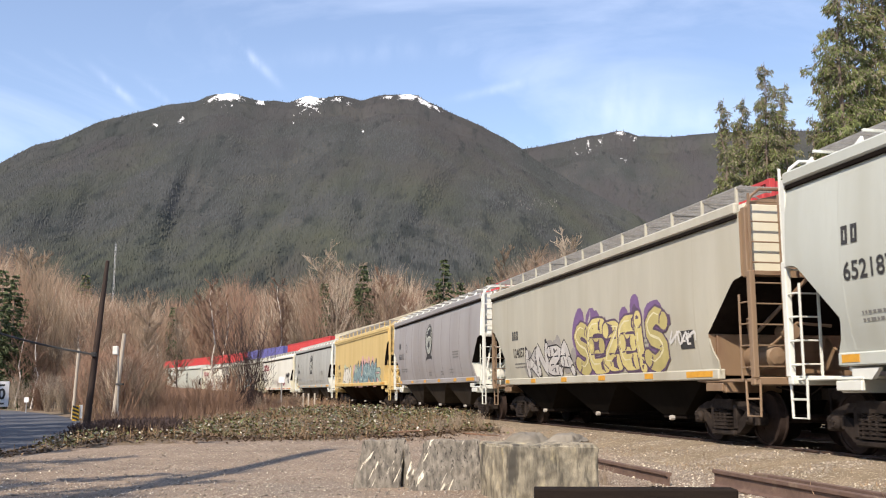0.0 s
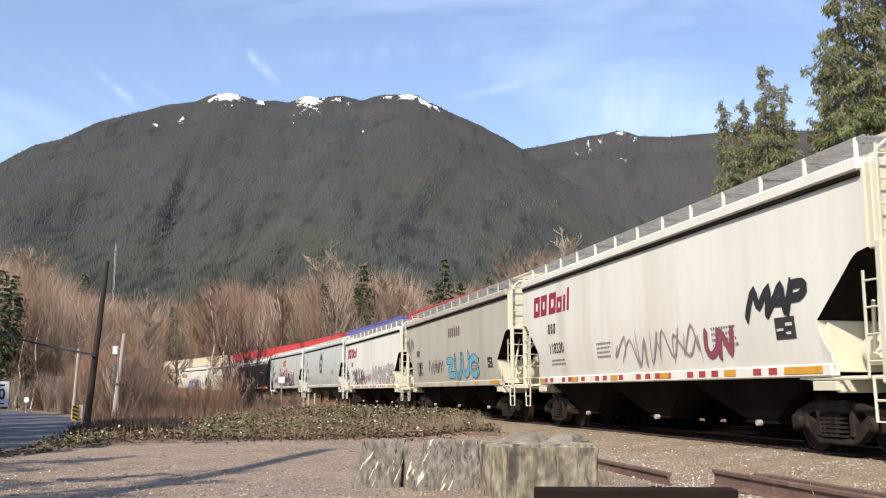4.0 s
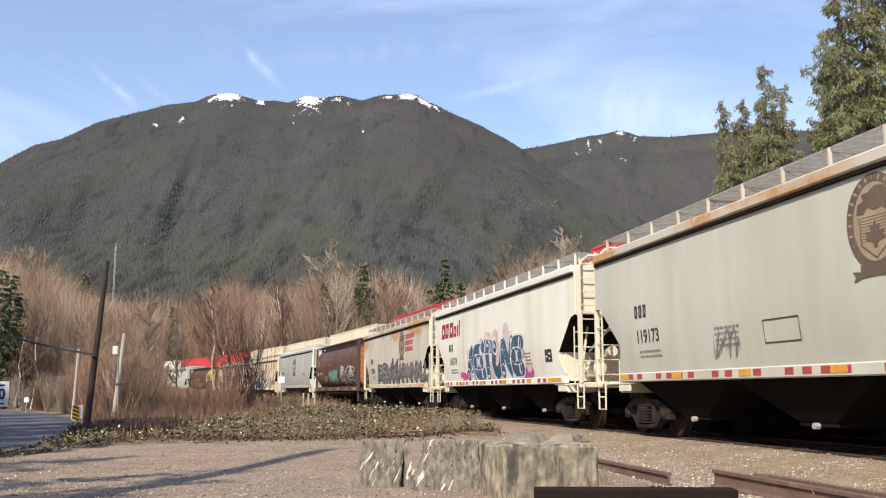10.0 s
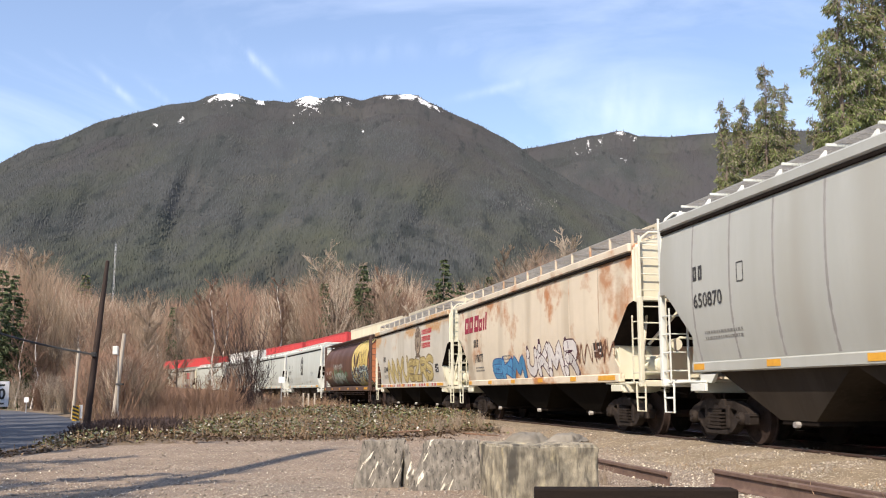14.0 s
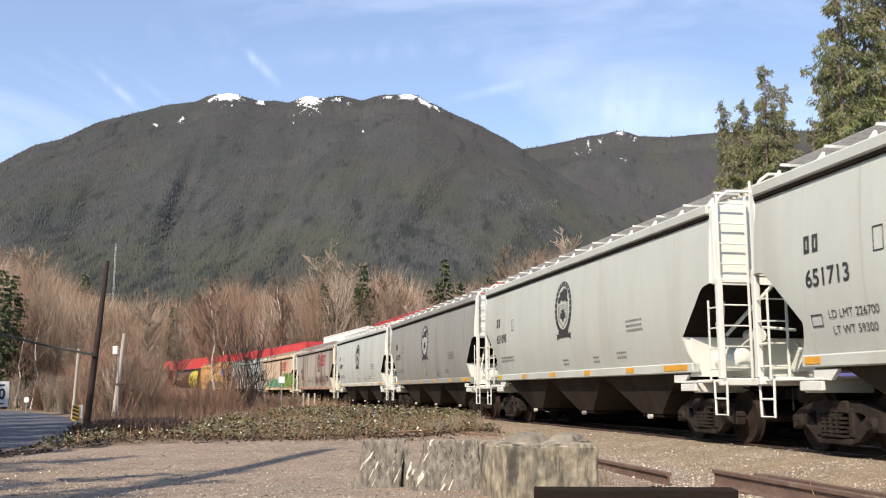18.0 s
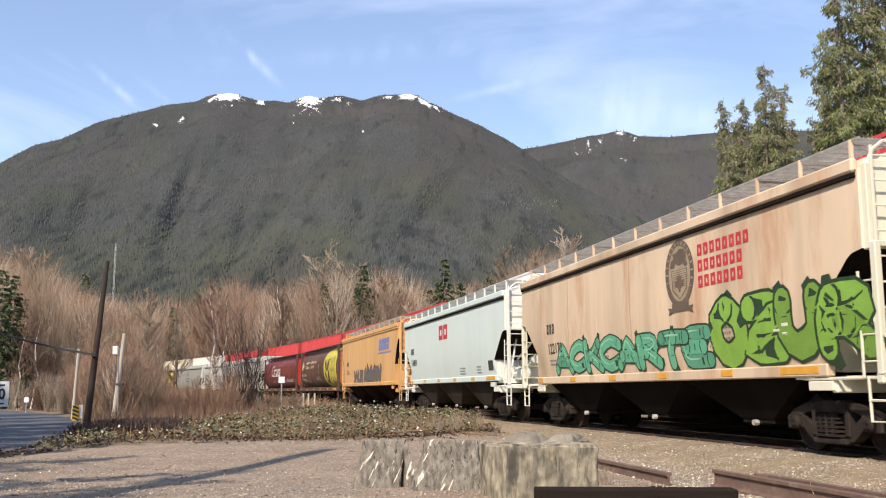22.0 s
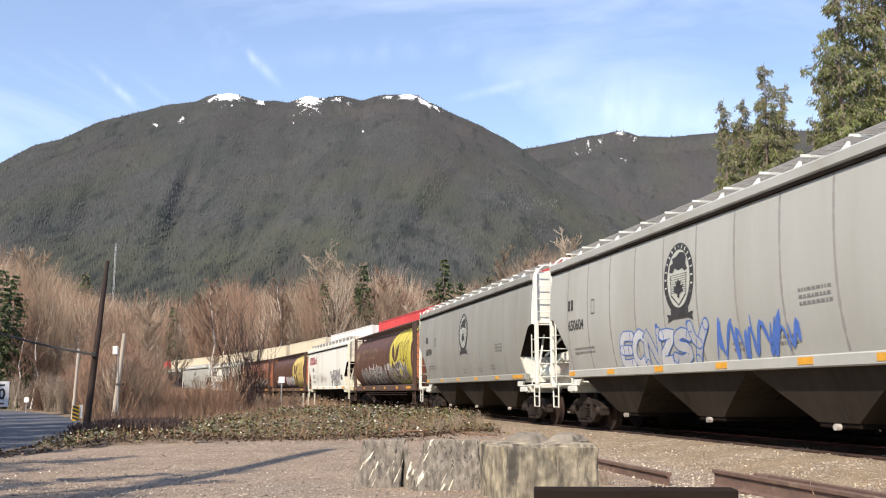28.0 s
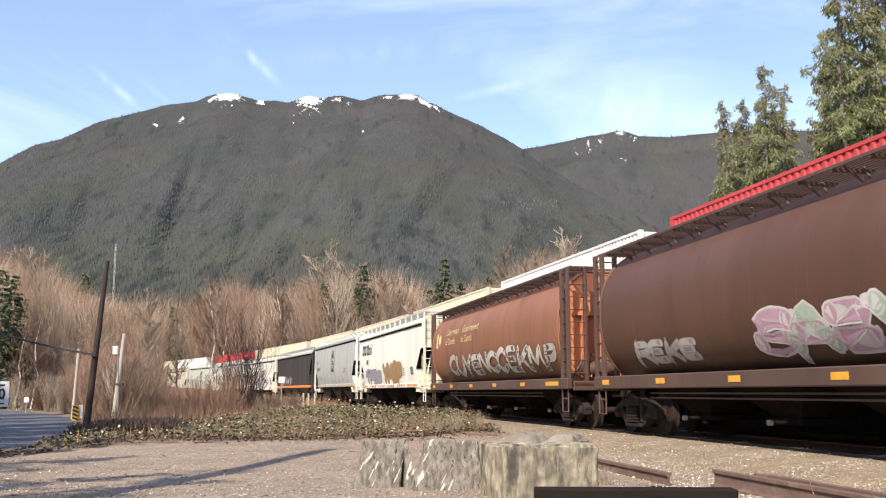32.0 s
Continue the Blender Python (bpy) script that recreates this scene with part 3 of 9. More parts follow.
            g.pipe([(x, y, z + dz) for x, y, z in ((0.08, -1.48, 4.15), (0.08, -1.36, 4.4), (0.08, -1.2, 4.52), (0.08, -0.2, 4.56), (0.08, 0.2, 4.56), (0.08, 1.2, 4.52), (0.08, 1.36, 4.4), (0.08, 1.48, 4.15))], 0.028, 6)
            return g.mesh("end_frame", end_mat)
        part("end_frame", kept(("eframe", end_mat.name, dz), frame_geo), end_mat, car, at=pose(s * lb / 2, 0, 0, 0, 0, rot))
        part("end_panel", box_mesh("end_panel", panel_mat, -0.03, 0.03, -1.5, -0.78, 2.86, 4.26 + dz, c=0.012), panel_mat, car, at=pose(s * (lb / 2 + 0.045), 0, 0))
        # end ladder beside the lettered side, side ladder and step
        yl = -1.2 if s == 1 else 1.2
        part("ladder", ladder_mesh(end_mat, 3.3 + dz, 0.56, 9), end_mat, car, at=pose(s * (lb / 2 + 0.2), -1.2, 1.12, 0, 0, 90))
        for q in (-1, 1):
            part("ladder", ladder_mesh(end_mat, 1.45, 0.38, 4), end_mat, car, at=pose(s * (lb / 2 - 0.02), q * 1.5, 1.1))

            def step():
                g = Geo()
                g.pipe([(-0.22, 0, 1.1), (-0.2, 0, 0.52), (0.2, 0, 0.52), (0.22, 0, 1.1)], 0.022, 6)
                g.rod((-0.21, 0, 0.8), (0.21, 0, 0.8), 0.018, 6)
                return g.mesh("step", end_mat)
            part("step", kept(("step", end_mat.name), step), end_mat, car, at=pose(s * (lb / 2 + 0.02), q * 1.44, 0))

            def lug():
                g = Geo()
                g.plate([(-0.3, 1.24), (-0.3, 1.1), (0.12, 1.08), (0.3, 1.24)], -0.03, 0.03)
                return g.mesh("jacking_pad", end_mat)
            part("jacking_pad", kept(("lug", end_mat.name), lug), end_mat, car, at=pose(s * (lb / 2 - cut - 0.35), q * (sh.y(sill_z) - 0.02), 0))
    # roof: hatches, running boards, supports
    for i in range(4):
        hl = (lb - 1.6) / 4
        def hatch(hl=hl):
            g = Geo()
            g.cbox(-hl / 2 + 0.06, hl / 2 - 0.06, -0.32, 0.32, top - 0.02, top + 0.13, c=0.05)
            for k in range(4):
                x = -hl / 2 + hl * (k + 0.5) / 4
                g.cbox(x - 0.03, x + 0.03, -0.4, 0.4, top + 0.0, top + 0.16, c=0.01)
            return g.mesh("hatch", roof_mat)
        part("hatch", kept(("hatch", lb, roof_mat.name), hatch), roof_mat, car, at=pose(-lb / 2 + 0.8 + hl * (i + 0.5), 0, 0))
    n_post = 13
    for s in (-1, 1):
        def board():
            g = Geo()
            w = 0.42 if kind == "nsc" else 0.66
            nk = 8 if kind == "nsc" else 11
            for k in range(nk):
                y = -w / 2 + w * k / (nk - 1)
                g.box(-lb / 2 + 0.15, lb / 2 - 0.15, y - 0.004, y + 0.004, 4.61, 4.635)
            for k in range(60):
                x = -lb / 2 + 0.2 + (lb - 0.4) * k / 59
                g.box(x - 0.008, x + 0.008, -w / 2, w / 2, 4.612, 4.632)
            return g.mesh("running_board", GRATE, 0)
        part("running_board", kept(("board", lb, kind == "nsc"), board), GRATE, car, at=pose(0, s * (0.86 if kind == "nsc" else 1.03), dz))
        for i in range(n_post):
            x = -lb / 2 + 0.35 + (lb - 0.7) * i / (n_post - 1)
            if kind == "nsc":
                def post():
                    g = Geo()
                    g.add([(-0.11, -1.37, 4.3), (0.11, -1.37, 4.3), (0.0, -1.26, 4.49), (-0.11, -1.28, 4.3), (0.11, -1.28, 4.3), (0.0, -1.22, 4.49)],
                          [(0, 1, 2), (5, 4, 3), (0, 3, 4, 1), (1, 4, 5, 2), (2, 5, 3, 0)])
                    g.box(-0.02, 0.02, -1.22, -0.7, 4.56, 4.6)
                    return g.mesh("board_support", WHITE_END)
            else:
                def post():
                    g = Geo()
                    g.cbox(-0.028, 0.028, -1.40, -1.35, 4.28, 4.64, c=0.006)
                    g.slot = 1
                    g.box(-0.018, 0.018, -1.35, -0.7, 4.57, 4.6)
                    g.rod((0, -1.3, 4.57), (0, -0.95, 4.46), 0.012, 4)
                    return g.mesh("board_support", [roof_mat, GRATE])
            part("board_support", kept(("post", kind == "nsc", roof_mat.name), post), roof_mat, car, at=pose(x, 0, dz, 0, 0, 0 if s < 0 else 180))
        if kind != "nsc":
            def edge():
                g = Geo()
                g.box(-lb / 2 + 0.15, lb / 2 - 0.15, -1.385, -1.372, 4.605, 4.645)
                return g.mesh("edge_rail", GRATE)
            part("edge_rail", kept(("edge", lb), edge), GRATE, car, at=pose(0, 0, dz, 0, 0, 0 if s < 0 else 180))
    running_gear(car, lb, 1.24 if kind == "nsc" else 1.6)
    brake_gear(car, lb, end_mat)
    reflectors(car, lb - 2 * sill_in + 0.9, sh.y(sill_z) + 0.05, sill_z + 0.01, reflect)
    return car, sh


GATE = surface("worn pale gate steel", (0.55, 0.53, 0.5), (0.2, 0.18, 0.17), 3.0, 0.55, 0.0, 0.1, 30)


def reflectors(car, lb, y, z, style):
    if style == "none":
        return
    n = 6
    for i in range(n):
        x = -lb / 2 + 0.75 + (lb - 1.5) * i / (n - 1)
        w = 0.5 if i == n - 1 else 0.2
        part("reflector", box_mesh("reflector", ORANGE, -w, w, -0.004, 0.004, -0.05, 0.06, c=0.001), ORANGE, car, "amber reflective strip", at=pose(x - (0.4 if i == n - 1 else 0), -y - 0.004, z))
    if style == "red":
        for i in range(26):
            x = -lb / 2 + 1.1 + (lb - 2.6) * i / 25
            if i % 5 != 2:
                part("tape_mark", box_mesh("tape_mark", RED_TAPE, -0.12, 0.12, -0.003, 0.003, -0.05, 0.06, c=0.001), RED_TAPE, car, "faded red tape", at=pose(x, -y - 0.003, z))


def cylinder_car(lb, body_mat, end_mat, frame_mat, label, roof_mat=None):
    """A covered hopper with rounded sides, end frames and a broad roof walk, at the origin."""
    car = new("cylindrical_hopper_car")
    tagged(car, label, "freight car", "cars of the grain train")
    sh = Shell("cyl")
    tank = lb / 2 - 0.9
    lb -= 0.65

    def shell():
        g = Geo()
        zs = [1.16 + (4.1 - 1.16) * i / 18 for i in range(19)]
        prof = [(-sh.y(z), z) for z in zs] + [(sh.y(z), z) for z in zs[::-1]]
        xs = [-tank + 2 * tank * i / 12 for i in range(13)]
        g.loft([[(x, y, z) for y, z in prof][::-1] for x in xs])
        me = g.mesh("body", [body_mat, end_mat], 30)
        for p in me.polygons:
            if abs(p.normal.x) > 0.8:
                p.material_index = 1
        return me
    part("body", kept(("cshell", lb, body_mat.name, end_mat.name), shell), body_mat, car)
    for k in range(1, 9):
        def bead():
            g = Geo()
            zs = [1.2 + 2.86 * i / 14 for i in range(15)]
            g.loft([[(-0.03, -sh.y(z) + 0.004, z), (0.0, -sh.y(z) - 0.005, z), (0.03, -sh.y(z) + 0.004, z)] for z in zs], close=False, caps=False)
            return g.mesh("seam", body_mat)
        part("seam", kept(("bead", body_mat.name), bead), body_mat, car, at=pose(-tank + 2 * tank * k / 9, 0, 0))
    for s in (1, -1):
        def rim():
            g = Geo()
            zs = [1.18 + 2.9 * i / 24 for i in range(25)]
            pts = [(0, -sh.y(z) - 0.012, z) for z in zs] + [(0, sh.y(z) + 0.012, z) for z in zs[::-1]]
            g.pipe(pts + pts[:1], 0.035, 5)
            return g.mesh("end_rim", body_mat)
        part("end_rim", kept(("rim", body_mat.name), rim), body_mat, car, at=pose(s * tank, 0, 0))

        def brace():
            g = Geo()
            for y in (-0.9, 0.9):
                g.plate([(0.02, 1.3), (0.45, 1.3), (0.4, 1.55), (0.14, 3.3), (0.02, 3.4)], y - 0.05, y + 0.05)
            g.cbox(0.02, 0.12, -1.2, 1.2, 2.9, 3.0, c=0.01)
            return g.mesh("end_brace", end_mat)
        part("end_brace", kept(("cbrace", end_mat.name), brace), end_mat, car, at=pose(s * tank, 0, 0, 0, 0, 0 if s == 1 else 180))

        def plat():
            g = Geo()
            g.cbox(0.0, 0.57, -1.4, 1.4, 1.06, 1.14, c=0.01)
            g.cbox(0.45, 0.57, -1.4, 1.4, 0.95, 1.2, c=0.02)
            g.lathe([(0, -0.5), (0.16, -0.46), (0.2, -0.4), (0.2, 0.4), (0.16, 0.46), (0, 0.5)], 12, (0.3, -0.6, 1.5), "y")
            g.pipe([(0.2, -1.3, 1.3), (0.3, -0.9, 1.9), (0.4, 0.1, 1.6)], 0.03, 6)
            return g.mesh("end_platform", frame_mat)
        part("end_platform", kept(("cplat", frame_mat.name), plat), frame_mat, car, at=pose(s * tank, 0, 0, 0, 0, 0 if s == 1 else 180))
        for y in (-1.5, -1.02, 1.02, 1.5):
            part("end_post", box_mesh("end_post", frame_mat, -0.06, 0.06, -0.045, 0.045, 1.2, 4.12), frame_mat, car, at=pose(s * (lb / 2 - 0.08), y, 0))
        for y in (-1.5, 1.5):
            part("end_post", box_mesh("end_post", frame_mat, -0.06, 0.06, -0.045, 0.045, 1.2, 4.12), frame_mat, car, at=pose(s * (lb / 2 - 0.5), y, 0))
            part("ladder", ladder_mesh(frame_mat, 2.92, 0.42, 9), frame_mat, car, at=pose(s * (lb / 2 - 0.29), y, 1.2))
        part("ladder", ladder_mesh(frame_mat, 2.92, 0.46, 9), frame_mat, car, at=pose(s * (lb / 2 - 0.02), -1.26, 1.2, 0, 0, 90))
        for q in (-1, 1):
            def step():
                g = Geo()
                g.pipe([(-0.22, 0, 1.2), (-0.2, 0, 0.42), (0.2, 0, 0.42), (0.22, 0, 1.2)], 0.022, 6)
                g.rod((-0.21, 0, 0.75), (0.21, 0, 0.75), 0.018, 6)
                return g.mesh("step", frame_mat)
            part("step", kept(("cstep", frame_mat.name), step), frame_mat, car, at=pose(s * (lb / 2 - 0.35), q * 1.5, 0))
    for s in (-1, 1):
        part("side_sill", box_mesh("side_sill", frame_mat, -lb / 2 + 0.02, lb / 2 - 0.02, min(s * 1.42, s * 1.58), max(s * 1.42, s * 1.58), 0.99, 1.27, c=0.02), frame_mat, car)
        for z in (0.8, 0.89):
            part("brake_pipe", box_mesh("brake_pipe", frame_mat, -lb / 2 + 2.6, lb / 2 - 2.6, -0.016, 0.016, -0.016, 0.016, c=0.006), frame_mat, car, at=pose(0, s * 1.32, z))

        def walkway():
            g = Geo()
            for k in range(9):
                g.box(-lb / 2, lb / 2, -1.41 + 0.09 * k, -1.37 + 0.09 * k, 4.12, 4.15)
            g.cbox(-lb / 2, lb / 2, -1.43, -1.40, 4.10, 4.16, c=0.006)
            for k in range(18):
                x = -lb / 2 + 0.6 + (lb - 1.2) * k / 17
                g.box(x - 0.025, x + 0.025, -1.42, -0.7, 4.07, 4.12)
            return g.mesh("roof_walk", roof_mat or frame_mat)
        part("roof_walk", kept(("cwalk", lb, (roof_mat or frame_mat).name), walkway), frame_mat, car, at=pose(0, 0, 0, 0, 0, 0 if s < 0 else 180))
        for k in range(14):
            x = -lb / 2 + 1.3 + (lb - 2.6) * k / 13

            def bracket():
                g = Geo()
                g.rod((0, -1.38, 4.1), (0.0, -1.04, 3.86), 0.022, 5)
                g.rod((0, -1.05, 4.1), (0.16, -1.04, 3.86), 0.018, 5)
                return g.mesh("walk_bracket", frame_mat)
            part("walk_bracket", kept(("cbr", frame_mat.name), bracket), frame_mat, car, at=pose(x, 0, 0, 0, 0, 0 if s < 0 else 180))

    def hatches():
        g = Geo()
        g.cbox(-lb / 2 + 1.3, lb / 2 - 1.3, -0.45, 0.45, 4.02, 4.28, c=0.05)
        return g.mesh("hatch", frame_mat)
    part("hatch", kept(("chatch", lb, frame_mat.name), hatches), frame_mat, car)
    span = 2 * tank - 2.2
    for i in range(4):
        bl = span / 4

        # bay in near-black steel, which paints the shade below the sill
        def bay():
            g = Geo()
            r0 = [(-bl / 2, -1.2, 1.22), (bl / 2, -1.2, 1.22), (bl / 2, 1.2, 1.22), (-bl / 2, 1.2, 1.22)]
            r1 = [(-0.34, -0.5, 0.46), (0.34, -0.5, 0.46), (0.34, 0.5, 0.46), (-0.34, 0.5, 0.46)]
            g.loft([r1, r0], caps=False)
            return g.mesh("discharge_bay", STEEL_DARK, 20)
        b = part("discharge_bay", kept(("cbay", lb, frame_mat.name), bay), frame_mat, car, at=pose(-span / 2 + bl * (i + 0.5), 0, 0))

        def gate():
            g = Geo()
            g.slot = 1
            g.cbox(-0.42, 0.42, -0.56, 0.56, 0.36, 0.47, c=0.015)
            g.rod((0.1, -0.95, 0.4), (0.1, 0.95, 0.4), 0.035, 8)
            g.slot = 0
            g.rod((0.1, -0.98, 0.4), (0.1, -0.9, 0.4), 0.05, 8)
            return g.mesh("gate", [GATE, STEEL_DARK])
        part("gate", kept("cgate", gate), GATE, b)
    running_gear(car, lb, 1.2)
    reflectors(car, lb, 1.58, 1.13, "amber")
    return car, sh


# ---- lettering and paint on the sides ----
def text_mesh(body, size, mat, slant=0.0, bold=0.0):
    def make():
        cu = bpy.data.curves.new("lettering", "FONT")
        cu.body, cu.size, cu.shear, cu.offset = body, size, slant, bold
        cu.align_x, cu.resolution_u = "LEFT", 3
        ob = bpy.data.objects.new("lettering", cu)
        me = bpy.data.meshes.new_from_object(ob)
        bpy.data.objects.remove(ob)
        bpy.data.curves.remove(cu)
        me.materials.clear()
        me.materials.append(mat)
        return me
    return kept(("text", body, size, mat.name, slant, bold), make)


def letter(car, sh, body, x, z, size, mat, slant=0.0, bold=0.0, name="lettering", label=""):
    """Words on the side: left end at x, foot at z, laid on the shell."""
    if " " in body:
        ob = None
        for word in body.split():
            ob = letter(car, sh, word, x, z, size, mat, slant, bold, name, label)
            x = max(v.co.x for v in ob.data.vertices) + 0.32 * size
        return ob
    src = text_mesh(body, size, mat, slant, bold)
    me = src.copy()
    for v in me.vertices:
        px, pz = v.co.x, v.co.y
        v.co = (px + x, -sh.y(z + pz) - 0.009, z + pz)
    me.update()
    return part(name, me, mat, car, label or "painted " + name)


def patch(g, sh, x0, x1, z0, z1, lift=0.007, lean=0.0):
    """A painted rectangle on the shell."""
    n = max(1, int((z1 - z0) / 0.12)) if sh.round else max(1, int((z1 - z0) / 0.4))
    for i in range(n):
        a, b = z0 + (z1 - z0) * i / n, z0 + (z1 - z0) * (i + 1) / n
        da, db = lean * (a - z0), lean * (b - z0)
        g.add([(x0 + da, -sh.y(a) - lift, a), (x1 + da, -sh.y(a) - lift, a), (x1 + db, -sh.y(b) - lift, b), (x0 + db, -sh.y(b) - lift, b)], [(0, 1, 2, 3)])


def bars(car, sh, rows, mat, name="marking", label="", lean=0.0):
    """Plain bars where small writing stands: rows of x0, x1, z0, z1."""
    g = Geo()
    for r in rows:
        patch(g, sh, *r, lean=lean)
    return part(name, g, mat, car, label, smooth=0)


def ribbon(g, sh, pts, w, lift, taper=False):
    """A painted stroke along points x, z on the shell, with round ends."""
    dense = []
    for p, q in zip(pts, pts[1:]):
        n = max(1, int(math.hypot(q[0] - p[0], q[1] - p[1]) / (0.09 if sh.round else 0.16)))
        dense += [(p[0] + (q[0] - p[0]) * k / n, p[1] + (q[1] - p[1]) * k / n) for k in range(n)]
    dense.append(pts[-1])
    n = len(dense)
    vs, fs = [], []
    zlo, zhi = (1.29, 4.05) if sh.round else (1.2, 4.0)
    for i, (x, z) in enumerate(dense):
        a, b = dense[max(0, i - 1)], dense[min(n - 1, i + 1)]
        dx, dz = b[0] - a[0], b[1] - a[1]
        L = math.hypot(dx, dz) or 1
        h = w / 2 * (1 if not taper else 0.12 + 0.88 * math.sin(math.pi * (i + 0.5) / n) ** 0.7)
        for s in (1, -1):
            zz = min(zhi, max(zlo, z + s * dx / L * h))
            vs.append((x - s * dz / L * h, -sh.y(zz) - lift, zz))
        if i:
            fs.append((2 * i - 2, 2 * i, 2 * i + 1, 2 * i - 1))
    g.add(vs, [q[::-1] for q in fs])
    for k, (x, z) in () if taper else ((0, dense[0]), (n - 1, dense[-1])):
        ring = []
        for a in range(10):
            t = 2 * math.pi * a / 10
            zz = min(zhi, max(zlo, z + w / 2 * math.sin(t)))
            ring.append((x + w / 2 * math.cos(t), -sh.y(zz) - lift - 0.0004, zz))
        g.add(ring, [list(range(10))])


def smooth_path(pts, k=3):
    out = []
    n = len(pts)
    for i in range(n - 1):
        p0, p1, p2, p3 = pts[max(0, i - 1)], pts[i], pts[i + 1], pts[min(n - 1, i + 2)]
        for j in range(k):
            t = j / k
            out.append(tuple(0.5 * (2 * p1[a] + (p2[a] - p0[a]) * t + (2 * p0[a] - 5 * p1[a] + 4 * p2[a] - p3[a]) * t * t
                                    + (3 * p1[a] - p0[a] - 3 * p2[a] + p3[a]) * t ** 3) for a in (0, 1)))
    return out + [pts[-1]]


def spray(name, c):
    return surface("spray paint " + name, c, tuple(x * 0.8 for x in c), 2.5, 0.55, 0, 0.03, 30)


def tag_strokes(rnd, x0, x1, z0, z1, n, lean=0.12):
    """Loose zigzag strokes, for thin scrawls."""
    w = (x1 - x0) / n
    out = []
    for i in range(n):
        k = rnd.choice((4, 5, 5, 6))
        up = rnd.random() < 0.5
        pts = []
        for j in range(k):
            high = (j % 2 == 0) == up
            p = -0.15 + 1.3 * j / (k - 1) + rnd.uniform(-0.42, 0.42)
            q = rnd.uniform(0.62, 1.0) if high else rnd.uniform(0.0, 0.36)
            pts.append((min(x1, max(x0, x0 + w * (i + p) + lean * q * (z1 - z0))), z0 + (z1 - z0) * q))
        out.append(smooth_path(pts, 4))
    return out


# strokes of sprayed letters, in a unit box
STROKES = {
    "A": [[(0, 0), (0.3, 0.6), (0.5, 1), (0.75, 0.55), (1, 0)], [(0.2, 0.38), (0.85, 0.34)]],
    "C": [[(1, 0.8), (0.6, 1), (0.1, 0.75), (0.05, 0.3), (0.5, 0), (1, 0.2)]],
    "E": [[(0.95, 0.95), (0.3, 0.98), (0.05, 0.75), (0.08, 0.25), (0.3, 0.03), (1, 0.05)], [(0.1, 0.52), (0.8, 0.5)]],
    "I": [[(0.5, 0), (0.45, 0.5), (0.52, 1)]],
    "J": [[(0.4, 1), (0.95, 0.95)], [(0.75, 0.95), (0.72, 0.3), (0.4, 0), (0, 0.22)]],
    "K": [[(0.1, 0), (0.06, 0.5), (0.12, 1)], [(0.95, 0.98), (0.55, 0.6), (0.2, 0.45)], [(0.4, 0.5), (0.7, 0.25), (1.0, 0)]],
    "M": [[(0, 0), (0.06, 0.6), (0.12, 1), (0.35, 0.55), (0.5, 0.3), (0.68, 0.6), (0.88, 1), (0.94, 0.5), (1, 0)]],
    "N": [[(0.05, 0), (0.05, 0.6), (0.1, 1), (0.5, 0.5), (0.9, 0.02), (0.92, 0.5), (0.98, 1)]],
    "O": [[(0.5, 1), (0.08, 0.75), (0.06, 0.25), (0.5, 0), (0.94, 0.25), (0.92, 0.75), (0.5, 1)]],
    "P": [[(0.1, 0), (0.08, 0.5), (0.1, 0.95)], [(0.1, 0.95), (0.75, 0.95), (0.95, 0.7), (0.7, 0.45), (0.15, 0.45)]],
    "R": [[(0.1, 0), (0.08, 0.5), (0.1, 0.95)], [(0.1, 0.95), (0.75, 0.95), (0.92, 0.72), (0.65, 0.5), (0.2, 0.48)], [(0.45, 0.48), (0.75, 0.25), (1, 0)]],
    "S": [[(0.95, 0.85), (0.5, 1), (0.08, 0.8), (0.3, 0.55), (0.75, 0.45), (0.95, 0.22), (0.5, 0), (0.03, 0.14)]],
    "T": [[(0, 0.95), (0.5, 0.98), (1, 0.92)], [(0.5, 0.95), (0.46, 0.5), (0.52, 0)]],
    "U": [[(0.06, 1), (0.05, 0.35), (0.45, 0), (0.9, 0.3), (0.95, 1)]],
    "Y": [[(0.02, 1), (0.3, 0.62), (0.5, 0.48)], [(1, 1), (0.6, 0.5), (0.35, 0)]],
    "Z": [[(0.05, 0.95), (0.95, 0.95), (0.5, 0.5), (0.05, 0.05), (1, 0.04)]]}


